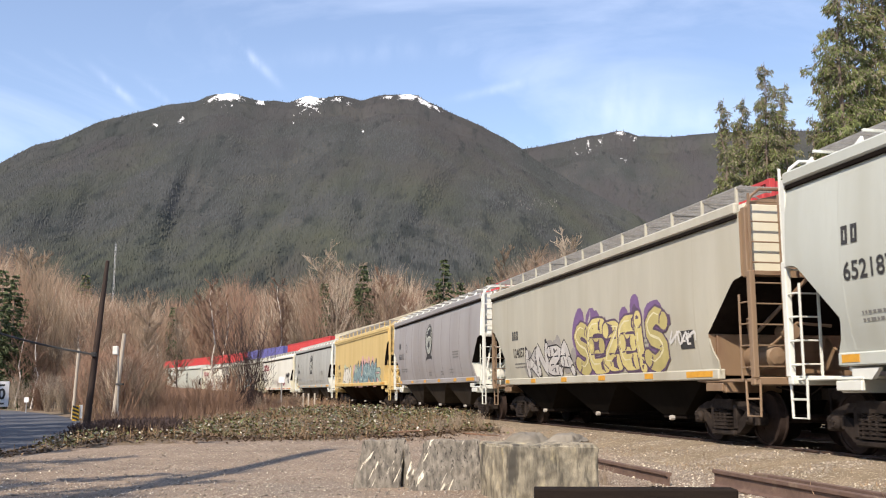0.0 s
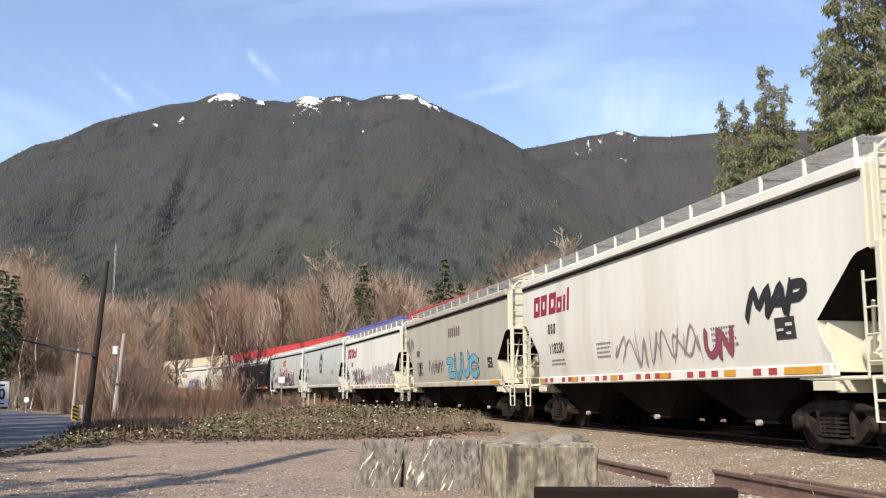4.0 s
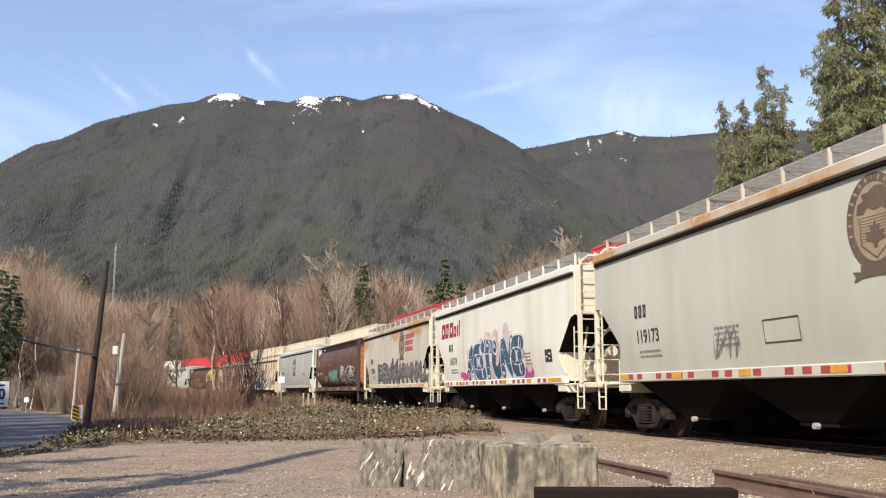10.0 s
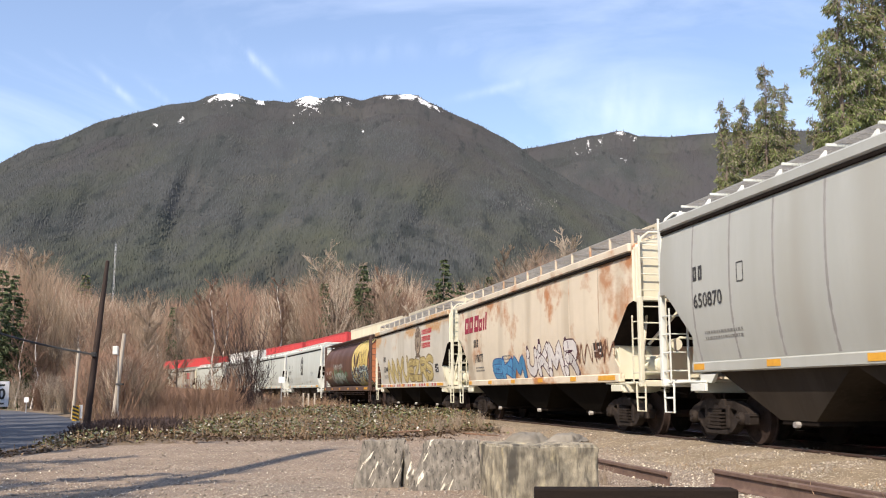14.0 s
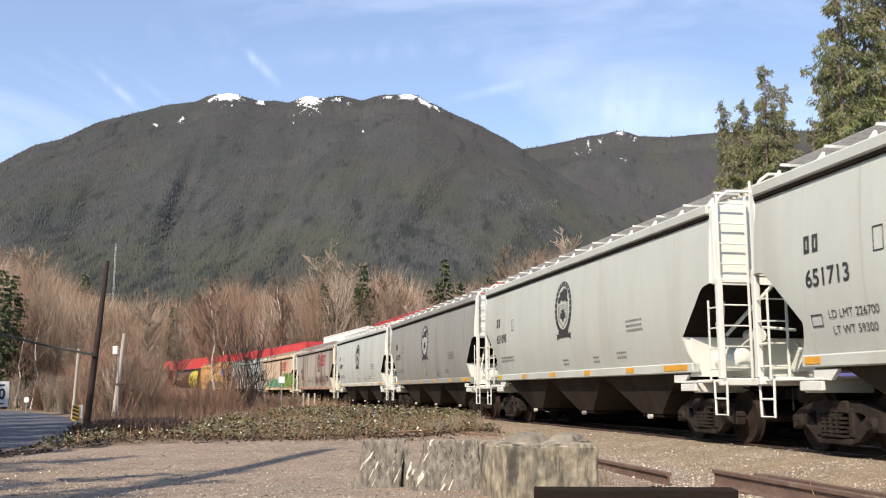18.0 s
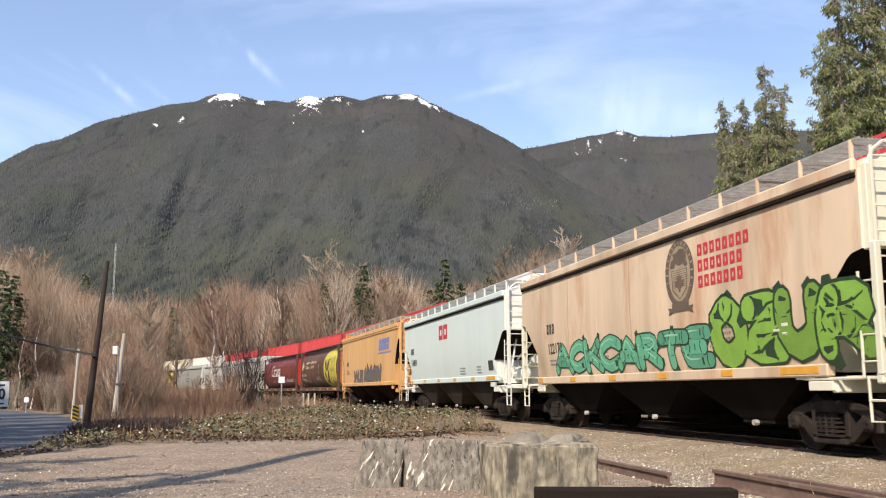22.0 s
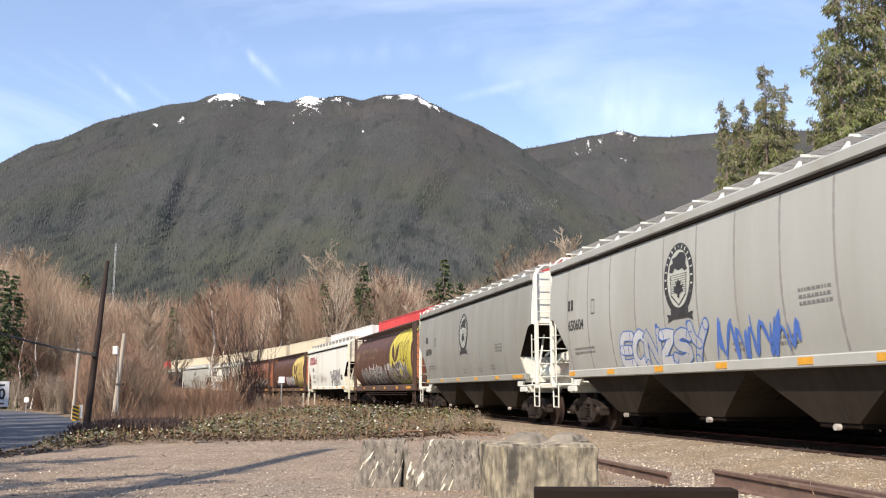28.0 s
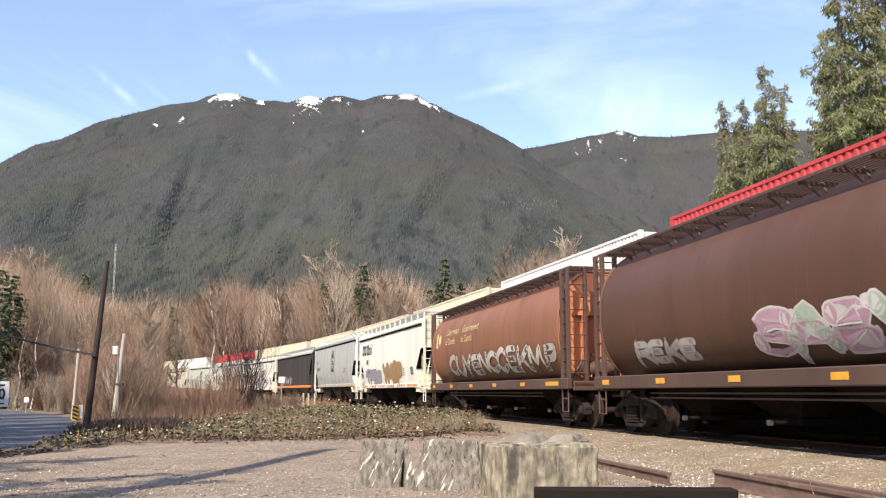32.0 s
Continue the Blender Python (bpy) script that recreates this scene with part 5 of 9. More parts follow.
# bays carry the shade below the sill in their colour, over grime on grey
BAY_GRIME_SHADE = paint("grimy brown-grey hopper slope with shade", (0.062, 0.052, 0.043), 0.45, rough=0.85, spec=0.0)
BAY_SHADE = paint("shade-dark hopper slope", (0.016, 0.014, 0.012), 0.6, rough=0.85, spec=0.0)


def build_cars():
    W, K = (0.72, 0.72, 0.7), (0.025, 0.025, 0.03)
    half = [0.0]

    def add(made, kind):
        CARS.append((made, kind))

    def spec(made):
        half[0] = made[-1] / 2
        return made

    def G(x0, x1, z0, z1, n, *rest, **kw):
        graffiti(c, sh, x0 - half[0], x1 - half[0], z0, z1, n, *rest, **kw)

    def Sc(x0, x1, z0, z1, n, *rest, **kw):
        scribble(c, sh, x0 - half[0], x1 - half[0], z0, z1, n, *rest, **kw)

    def slashes(xs, z0=1.6, z1=2.0):
        for x in xs:
            bars(c, sh, [(x - half[0], x - half[0] + 0.15, z0, z1)], ORANGE, "reflector", "amber reflective strip", -0.2)

    c, sh, lb = spec(grey_car("652187", GREY_PALE)); add(c, "n")
    c, sh, lb = spec(rib_car("124057", TAN, TAN_RUST, "none", mark="beige-grey hopper with yellow and purple graffiti"))
    G(7.8, 12.7, 1.34, 2.62, 6, (0.66, 0.58, 0.24), (0.12, 0.08, 0.14), (0.2, 0.12, 0.27), (0.74, 0.7, 0.46), seed=3, wide=0.27, lean=0.05, word="SEZEIS", label="yellow bubble graffiti with purple halo")
    G(3.7, 7.4, 1.36, 2.2, 4, (0.6, 0.59, 0.57), K, (0.34, 0.33, 0.31), None, seed=8, wide=0.27, label="black and white graffiti")
    Sc(12.9, 14.0, 1.8, 2.1, 3, W, 0.06, 5); add(c, "s")
    c, sh, lb = spec(grey_car("651311", GREY_DUSK)); add(c, "n")
    # yellow car with broad graffiti
    lb = LENGTH["d"] - GAP
    c, sh = hopper("dme", lb, YELLOW, YELLOW, seams=0, label="yellow-ochre covered hopper with blue-grey graffiti", bay_mat=YELLOW_SHADE)
    half[0] = lb / 2
    number_block(c, sh, -lb / 2 + 1.55, 1.9, "51776", INK, 0.42, 3)
    small_marks(c, sh, -lb / 2 + 1.6, 1.72, INK, 2, 0.9)
    G(3.4, 6.2, 1.4, 2.4, 3, (0.72, 0.7, 0.6), (0.09, 0.08, 0.11), (0.5, 0.55, 0.38), None, seed=21, wide=0.3, lean=0.0, word="AEN")
    G(7.0, 13.6, 1.36, 2.6, 6, (0.2, 0.31, 0.33), (0.03, 0.045, 0.06), (0.62, 0.38, 0.36), (0.5, 0.6, 0.56), seed=12, wide=0.32, lean=0.2, fill2=(0.36, 0.44, 0.36), word="AKUSMK")
    G(13.5, 14.9, 1.4, 2.2, 1, (0.32, 0.42, 0.36), (0.05, 0.07, 0.07), (0.62, 0.36, 0.36), None, seed=13, wide=0.2)
    slashes((8.7, 11.0, 13.4), 1.65, 2.05)
    add(c, "d")
    c, sh, lb = spec(grey_car("652166", GREY)); add(c, "n")
    c, sh, lb = spec(rib_car("118330", OFFWHITE, CREAM, "slant", "red", "chalky white hopper with red slanted lettering blocks", 0))
    Sc(6.9, 10.9, 1.4, 2.2, 7, (0.35, 0.28, 0.3), 0.06, 31)
    G(12.6, 14.2, 2.1, 2.6, 3, K, K, None, None, seed=33, wide=0.12, lean=0.3)
    G(11.0, 12.0, 1.5, 2.0, 2, (0.3, 0.08, 0.12), (0.2, 0.05, 0.1), None, None, seed=34, wide=0.2); add(c, "s")
    c, sh, lb = spec(rib_car("124015", TAN, CREAM, "none", mark="beige-grey hopper with scattered black scrawls"))
    Sc(0.2, 1.7, 2.6, 3.5, 3, K, 0.05, 41)
    Sc(2.4, 3.2, 1.4, 2.3, 2, K, 0.05, 42)
    Sc(4.6, 7.2, 1.6, 2.3, 6, K, 0.04, 43)
    G(7.8, 12.2, 1.42, 2.3, 4, (0.2, 0.45, 0.55), (0.06, 0.1, 0.14), (0.45, 0.5, 0.5), None, seed=44, wide=0.22)
    blocks(c, sh, 0.2, 3.0, 0.34, 6, EMBLEM_BROWN, "brand lettering as brown block", w=0.5, gap=0.4, thick=0.3); add(c, "s")
    c, sh, lb = spec(rib_car("118154", OFFWHITE, CREAM, "slant", "red", "chalky white hopper with dark drippy graffiti", 0))
    G(3.2, 6.4, 1.4, 2.2, 4, (0.1, 0.08, 0.1), K, None, (0.6, 0.5, 0.5), seed=51, wide=0.26, label="black and pink graffiti", fill2=(0.5, 0.32, 0.34))
    Sc(6.6, 8.5, 1.45, 2.0, 6, (0.35, 0.12, 0.16), 0.05, 52)
    G(8.7, 14.2, 1.36, 2.3, 7, (0.55, 0.53, 0.52), (0.2, 0.19, 0.21), None, None, seed=53, wide=0.16, lean=0.25); add(c, "s")
    c, sh, lb = spec(grey_car("651533", GREY_PALE)); add(c, "n")
    c, sh, lb = spec(grey_car("650078", GREY_PALE, False, "grey covered hopper with red blocks and black-white graffiti"))
    blocks(c, sh, -lb / 2 + 7.1, 3.2, 0.5, 2, RED_INK, "brand lettering as bold red block", w=1.2, gap=0.2, thick=0.3)
    G(4.9, 12.2, 1.3, 2.66, 9, K, (0.75, 0.74, 0.72), (0.5, 0.04, 0.07), None, seed=61, wide=0.24, lean=0.12, word="JESIMUK", label="black wild graffiti edged white and red")
    Sc(2.9, 4.2, 1.6, 2.4, 3, (0.12, 0.12, 0.12), 0.07, 62)
    Sc(0.4, 1.4, 2.7, 3.6, 3, (0.35, 0.5, 0.6), 0.06, 63); add(c, "n")
    # black car
    lb = LENGTH["k"] - GAP
    half[0] = lb / 2
    c, sh = hopper("coer", lb, BLACK_CAR, BLACK_CAR, roof_mat=OFFWHITE, sill_mat=ORANGE_STRIPE, seams=0, label="black covered hopper with white roof and orange sill", bay_mat=BAY_SHADE)
    bars(c, sh, [(-lb / 2 + 0.05, lb / 2 - 0.05, 3.7, 3.88)], OFFWHITE, "roof_band", "white painted band under the eave")
    for i in range(3):
        part("roof_rib", box_mesh("roof_rib", OFFWHITE, -lb / 2 + 0.05, lb / 2 - 0.05, -1.645, -1.56, 3.81 + i * 0.1, 3.86 + i * 0.1, c=0.01), OFFWHITE, c)
    bars(c, sh, [(-lb / 2 + 1.85, -lb / 2 + 3.3, 1.98, 3.1)], surface("grey panel paint", (0.16, 0.16, 0.165), (0.12, 0.12, 0.125), 2, 0.5), "number_panel", "grey rectangular panel")
    blocks(c, sh, -lb / 2 + 1.95, 2.72, 0.26, 4, WHITE_INK, "owner's mark as white block", w=0.72, gap=0.25, thick=0.2, name="owner_mark")
    letter(c, sh, "355004", -lb / 2 + 1.95, 2.25, 0.34, WHITE_INK, name="car_number").location.y = -0.004
    small_marks(c, sh, -lb / 2 + 1.9, 1.72, WHITE_INK, 2, 0.9)
    frame_box(c, sh, -lb / 2 + 3.65, 2.45, 0.26, 0.32, WHITE_INK)
    letter(c, sh, "DO NOT HAMMER ON CAR", -lb / 2 + 6.7, 2.55, 0.16, WHITE_INK, name="warning")
    bars(c, sh, [(-lb / 2 + 6.6, -lb / 2 + 8.0, 2.38, 2.43)], WHITE_INK, "warning_line")
    G(5.3, 9.6, 1.42, 2.5, 5, (0.33, 0.56, 0.62), (0.28, 0.45, 0.55), (0.5, 0.45, 0.62), (0.5, 0.68, 0.72), seed=71, wide=0.4, lean=0.0, label="pale blue bubble graffiti with lilac edge")
    Sc(10.9, 11.7, 1.5, 1.9, 3, W, 0.04, 72)
    bars(c, sh, [(lb / 2 - 6.2, lb / 2 - 4.9, 1.6, 2.9)], BLACK, "panel_patch", "black repaint patch")
    bars(c, sh, [(lb / 2 - 3.9, lb / 2 - 2.4, 2.85, 2.92)], WHITE_INK, "warning_line"); add(c, "k")
    c, sh, lb = spec(rib_car("119173", SOO_GREY, CREAM, "words", "red", "light grey hopper with red lettering blocks and brown emblem", 0))
    frame_box(c, sh, -lb / 2 + 7.4, 1.68, 1.0, 0.36, INK)
    Sc(5.7, 6.6, 1.45, 2.0, 3, (0.2, 0.2, 0.2), 0.035, 81); add(c, "s")
    c, sh, lb = spec(rib_car("116719", OFFWHITE, CREAM, "slant", "red", "chalky white hopper with blue graffiti", 0))
    G(5.0, 11.4, 1.34, 2.62, 6, (0.05, 0.12, 0.22), (0.68, 0.7, 0.7), (0.66, 0.5, 0.52), None, seed=91, wide=0.36, lean=0.1, word="AETUNE", label="navy wild graffiti over light blue")
    G(10.9, 12.2, 1.34, 1.6, 2, (0.7, 0.1, 0.35), (0.6, 0.08, 0.3), None, None, seed=92, wide=0.5)
    G(4.0, 5.0, 1.34, 1.6, 2, (0.7, 0.1, 0.35), (0.6, 0.08, 0.3), None, None, seed=93, wide=0.5); add(c, "s")
    c, sh, lb = spec(rib_car("122911", SOO_RUST, CREAM, "words", "amber", "rust-blotched grey hopper with grey graffiti", 0))
    G(4.2, 9.1, 1.34, 2.35, 4, (0.2, 0.2, 0.2), K, None, (0.3, 0.3, 0.29), seed=101, wide=0.42, lean=0.2, word="PSYK", label="grey graffiti outlined in black")
    G(9.3, 14.8, 1.38, 2.25, 6, (0.2, 0.2, 0.2), K, None, (0.34, 0.34, 0.33), seed=102, wide=0.3, lean=0.3, label="grey graffiti outlined in black"); add(c, "s")
    c, sh, lb = spec(round_car("601980", BROWN, END_ORANGE, None, True, "dark brown cylindrical hopper with faded government lettering and white graffiti", ink=FADED_INK))
    G(5.8, 9.0, 1.5, 2.4, 4, (0.2, 0.42, 0.38), (0.1, 0.2, 0.18), None, (0.4, 0.55, 0.5), seed=111, wide=0.3, lean=0.4, label="teal graffiti")
    G(10.2, 14.9, 1.42, 2.5, 4, (0.06, 0.06, 0.06), (0.7, 0.7, 0.68), (0.045, 0.03, 0.028), None, seed=112, wide=0.36, word="JMSP", lean=0.1, label="black graffiti edged in white")
    Sc(3.8, 5.2, 1.6, 2.1, 4, W, 0.04, 113); add(c, "c")
    c, sh, lb = spec(grey_car("650870", GREY)); add(c, "n")
    c, sh, lb = spec(rib_car("118077", RAIL_RUST, CREAM, "slant", "amber", "cream hopper streaked with orange rust and graffiti", 7))
    G(4.7, 8.0, 1.34, 1.95, 3, (0.08, 0.3, 0.55), (0.03, 0.08, 0.25), None, None, seed=121, wide=0.4, label="blue graffiti")
    G(8.2, 12.2, 1.34, 2.2, 4, (0.66, 0.64, 0.62), (0.08, 0.03, 0.05), None, None, seed=122, wide=0.26, label="white bubble graffiti outlined in dark red")
    Sc(12.0, 14.6, 1.5, 2.2, 6, (0.2, 0.09, 0.05), 0.045, 123); add(c, "s")
    c, sh, lb = spec(rib_car("122440", SOO_RUST, CREAM, "words", "red", "stained grey hopper with mustard graffiti", 0))
    G(3.6, 13.0, 1.38, 2.5, 8, (0.45, 0.36, 0.14), (0.2, 0.15, 0.07), None, (0.6, 0.5, 0.25), seed=131, wide=0.2, lean=0.0, label="mustard graffiti"); add(c, "s")
    c, sh, lb = spec(round_car("603067", BROWN, END_ORANGE, "pale", False, "dark brown cylindrical hopper with yellow grain ears and graffiti"))
    for r in ((1.35, 3.1, 2.02, 2.62), (3.3, 4.6, 2.0, 2.6)):
        bars(c, sh, [(r[0] - half[0], r[1] - half[0], r[2], r[3])], RUST_PATCH, "repaint_patch", "rust-brown repaint patch").location.y = 0.004
    G(3.6, 8.6, 1.5, 2.25, 5, (0.34, 0.38, 0.33), (0.08, 0.16, 0.08), (0.1, 0.16, 0.08), None, seed=141, wide=0.26, lean=0.15, label="grey and green graffiti")
    G(10.6, 15.6, 1.5, 2.4, 6, K, (0.55, 0.7, 0.68), None, None, seed=142, wide=0.24, lean=0.15, label="black graffiti edged pale blue")
    Sc(4.3, 7.6, 2.35, 2.8, 5, (0.4, 0.38, 0.34), 0.07, 143); add(c, "c")
    c, sh, lb = spec(grey_car("651713", GREY_PALE))
    letter(c, sh, "LD LMT 226700", -lb / 2 + 2.05, 1.95, 0.17, INK, name="weight_line")
    letter(c, sh, "LT WT  59300", -lb / 2 + 2.1, 1.72, 0.17, INK, name="weight_line")
    frame_box(c, sh, -lb / 2 + 1.62, 1.85, 0.26, 0.16, INK)
    add(c, "n")
    c, sh, lb = spec(grey_car("651095", GREY_PALE)); add(c, "n")
    c, sh, lb = spec(grey_car("651771", GREY_DIM)); add(c, "n")
    c, sh, lb = spec(grey_car("651707", GREY_PALE)); add(c, "n")
    c, sh, lb = spec(rib_car("122993", BROWN_STAIN, CREAM, "words", "red", "brown-streaked grey hopper with thin graffiti", 0))
    Sc(8.8, 13.6, 1.42, 2.2, 9, (0.2, 0.17, 0.18), 0.06, 151)
    G(10.2, 11.2, 1.5, 2.1, 1, (0.3, 0.08, 0.1), (0.2, 0.05, 0.06), None, None, seed=152, wide=0.1)
    frame_box(c, sh, -lb / 2 + 7.4, 1.68, 1.0, 0.3, INK)
    slashes((3.0, 5.0, 7.3, 9.8, 12.6), 1.6, 2.0)
    add(c, "s")
    c, sh, lb = spec(rib_car("122170", PEACH, CREAM, "words", "amber", "rust-stained peach hopper with green graffiti", 7))
    G(3.0, 11.3, 1.38, 2.15, 8, (0.12, 0.42, 0.26), (0.02, 0.06, 0.03), None, (0.3, 0.6, 0.4), seed=161, wide=0.3, lean=0.1, word="ACKCARTE", label="green graffiti outlined in black")
    G(11.5, 15.7, 1.38, 2.5, 4, (0.22, 0.42, 0.06), (0.02, 0.05, 0.02), None, None, seed=162, wide=0.34, lean=0.05, word="OZUR", label="bright green graffiti outlined in black"); add(c, "s")
    # freshly painted car
    lb = LENGTH["p"] - GAP
    half[0] = lb / 2
    c, sh = hopper("new", lb, MINT, WHITE_END, seams=0, label="fresh pale blue-grey covered hopper with red blocks", bay_mat=BAY_GRIME_SHADE)
    number_block(c, sh, -lb / 2 + 1.6, 2.08, "116839", INK, 0.38, 3)
    blocks(c, sh, -lb / 2 + 7.0, 2.97, 0.57, 2, RED_INK, "brand lettering as bold red block", w=1.1, gap=0.2, thick=0.3)
    small_marks(c, sh, -lb / 2 + 10.1, 1.75, BAR_INK, 3, 0.7)
    small_marks(c, sh, -lb / 2 + 12.4, 1.75, BAR_INK, 3, 0.5)
    bars(c, sh, [(-lb / 2 + 13.8, -lb / 2 + 14.35, 1.62, 1.95)], INK, "data_plate", "black data plate"); add(c, "p")
    lb = LENGTH["d"] - GAP
    half[0] = lb / 2
    c, sh = hopper("dme", lb, YELLOW_OLD, YELLOW_OLD, seams=10, label="dusty orange-yellow hopper with grey graffiti", bay_mat=YELLOW_SHADE)
    number_block(c, sh, -lb / 2 + 2.0, 2.0, "51136", INK, 0.36, 3)
    blocks(c, sh, -lb / 2 + 11.8, 3.1, 0.6, 4, BLUE_INK, "brand lettering as slanted blue block", lean=0.25, w=0.95, gap=0.14, thick=0.4)
    bars(c, sh, [(-lb / 2 + 11.6, -lb / 2 + 14.9, 2.92, 3.0)], BLUE_INK, "stripe", "blue stripe")
    G(4.6, 7.4, 1.38, 2.2, 4, (0.13, 0.12, 0.11), (0.035, 0.035, 0.035), None, None, seed=171, wide=0.42, lean=0.1, label="grey rounded graffiti")
    G(7.9, 12.4, 1.38, 2.3, 5, (0.13, 0.12, 0.11), (0.035, 0.035, 0.035), None, None, seed=172, wide=0.42, lean=0.1, label="grey rounded graffiti")
    slashes((4.4, 7.3, 10.2, 13.0), 1.5, 2.0)
    add(c, "d")
    c, sh, lb = spec(round_car("603934", BROWN, END_ORANGE, "yellow", True, "dark brown cylindrical hopper with government lettering and yellow grain ears"))
    Sc(1.8, 5.0, 1.55, 1.9, 6, (0.4, 0.38, 0.36), 0.035, 181)
    Sc(7.6, 9.4, 1.7, 2.2, 3, (0.35, 0.5, 0.52), 0.05, 182)
    frame_box(c, sh, -lb / 2 + 8.7, 2.3, 0.25, 0.6, WHITE_INK); add(c, "c")
    c, sh, lb = spec(round_car("", BROWN_RED, END_RED, None, False, "maroon cylindrical hopper with white wordmark and red ends", "r"))
    letter(c, sh, "Canada", -lb / 2 + 5.0, 2.35, 1.5, WHITE_INK, 0.0, 0.012)
    for r in ((10.05, 10.13), (10.2, 10.42), (10.49, 10.57)):
        bars(c, sh, [(-lb / 2 + r[0], -lb / 2 + r[1], 3.4, 3.75)], RED_TAPE, "small_flag", "small red flag")
    Sc(9.8, 15.2, 1.7, 2.1, 7, W, 0.05, 191)
    Sc(5.4, 8.6, 1.55, 2.1, 5, (0.4, 0.3, 0.3), 0.05, 192)
    for x in (11.6, 13.6):
        g = Geo()
        for s in (-1, 1):
            ribbon(g, sh, smooth_path([(-lb / 2 + x, 2.2), (-lb / 2 + x + s * 0.5, 2.7), (-lb / 2 + x + s * 0.55, 3.3)], 5), 0.16, 0.01, True)
        part("grain_ear", g, surface("dull gold paint", (0.26, 0.12, 0.04), (0.2, 0.1, 0.04), 3, 0.6, 0, 0), c, "dull gold ear of grain", smooth=0)
    add(c, "r")
    c, sh, lb = spec(grey_car("651287", GREY)); add(c, "n")
    c, sh, lb = spec(grey_car("650604", GREY))
    G(4.7, 8.7, 1.42, 2.2, 6, (0.55, 0.58, 0.6), (0.06, 0.16, 0.5), None, None, seed=201, wide=0.2, lean=0.15, label="blue outlined graffiti")
    Sc(9.0, 11.6, 1.42, 2.2, 6, (0.08, 0.18, 0.55), 0.09, 202); add(c, "n")
    c, sh, lb = spec(grey_car("650704", GREY_DIM)); add(c, "n")
    c, sh, lb = spec(round_car("", BROWN, END_ORANGE, "yellow", True, "dark brown cylindrical hopper with yellow grain ears and white graffiti", ink=FADED_INK))
    G(2.8, 9.6, 1.42, 2.25, 6, (0.17, 0.165, 0.15), (0.62, 0.6, 0.58), None, None, seed=211, wide=0.3, lean=0.25, label="grey and white graffiti")
    G(10.2, 14.4, 1.42, 2.35, 5, (0.2, 0.195, 0.175), (0.62, 0.6, 0.58), None, None, seed=212, wide=0.24, lean=0.1, label="grey and white graffiti"); add(c, "c")
    c, sh, lb = spec(rib_car("115120", OFFWHITE, CREAM, "slant", "amber", "chalky white hopper with faint scrawls", 0))
    Sc(3.8, 8.2, 1.5, 2.3, 6, (0.5, 0.45, 0.42), 0.05, 221)
    G(9.7, 12.8, 1.4, 2.4, 3, (0.5, 0.49, 0.47), (0.07, 0.07, 0.08), None, None, seed=222, wide=0.3, lean=0.3, label="black outlined graffiti"); add(c, "s")
    c, sh, lb = spec(round_car("", BROWN, END_ORANGE, "pale", False, "dark brown cylindrical hopper with yellow grain ears and pink graffiti"))
    G(7.4, 11.4, 1.5, 2.2, 4, (0.52, 0.33, 0.42), (0.62, 0.6, 0.58), None, None, seed=231, wide=0.4, lean=0.1, label="pink and pale green graffiti", fill2=(0.4, 0.5, 0.4))
    G(2.4, 5.2, 1.5, 1.95, 4, (0.5, 0.48, 0.46), (0.3, 0.28, 0.27), None, None, seed=232, wide=0.24, lean=0.3); add(c, "c")
    c, sh, lb = spec(round_car("", BROWN_FADE, END_ORANGE, None, True, "faded orange-brown cylindrical hopper with white graffiti"))
    G(3.4, 15.2, 1.5, 2.3, 11, (0.6, 0.58, 0.52), (0.14, 0.1, 0.08), None, None, seed=241, wide=0.2, lean=0.25, label="white graffiti outlined in brown"); add(c, "c")
    # the rear of the train, which stays far off
    c, sh, lb = spec(rib_car("115466", OFFWHITE, CREAM, "slant", "red", "chalky white hopper with grey and brown graffiti", 0, INK))
    G(2.2, 6.4, 1.4, 2.1, 4, (0.3, 0.3, 0.32), (0.2, 0.2, 0.22), None, None, seed=251, wide=0.4)
    G(7.2, 11.4, 1.4, 2.4, 4, (0.34, 0.22, 0.1), (0.3, 0.18, 0.08), None, None, seed=252, wide=0.5); add(c, "s")
    c, sh, lb = spec(grey_car("651402", GREY)); add(c, "n")
    lb = LENGTH["k"] - GAP
    half[0] = lb / 2
    c, sh = hopper("coer", lb, CHAR, CHAR, roof_mat=GREY_PALE, sill_mat=ORANGE_STRIPE, seams=0, label="sooty dark covered hopper with pale roof", bay_mat=BLACK_CAR)
    Sc(3, 8, 1.5, 2.3, 6, W, 0.07, 261); add(c, "k")
    c, sh, lb = spec(rib_car("118650", OFFWHITE, CREAM, "none", "amber", "chalky white covered hopper", 0))
    Sc(4, 12, 1.5, 2.4, 9, (0.4, 0.3, 0.5), 0.09, 271); add(c, "s")
    c, sh, lb = spec(grey_car("650911", GREY_PALE)); add(c, "n")
    c, sh, lb = spec(grey_car("651120", GREY_PALE)); add(c, "n")
    c, sh, lb = spec(rib_car("119902", SOO_GREY, CREAM, "words", "red", "light grey covered hopper", 0)); add(c, "s")
    c, sh, lb = spec(rib_car("119045", OFFWHITE, CREAM, "slant", "red", "chalky white covered hopper", 0)); add(c, "s")


# ochre bays almost black: under-sill shade put into the paint colour
YELLOW_SHADE = paint("shade-dark ochre hopper slope", (0.024, 0.016, 0.01), 0.5, rough=0.85, spec=0.0)
build_cars()

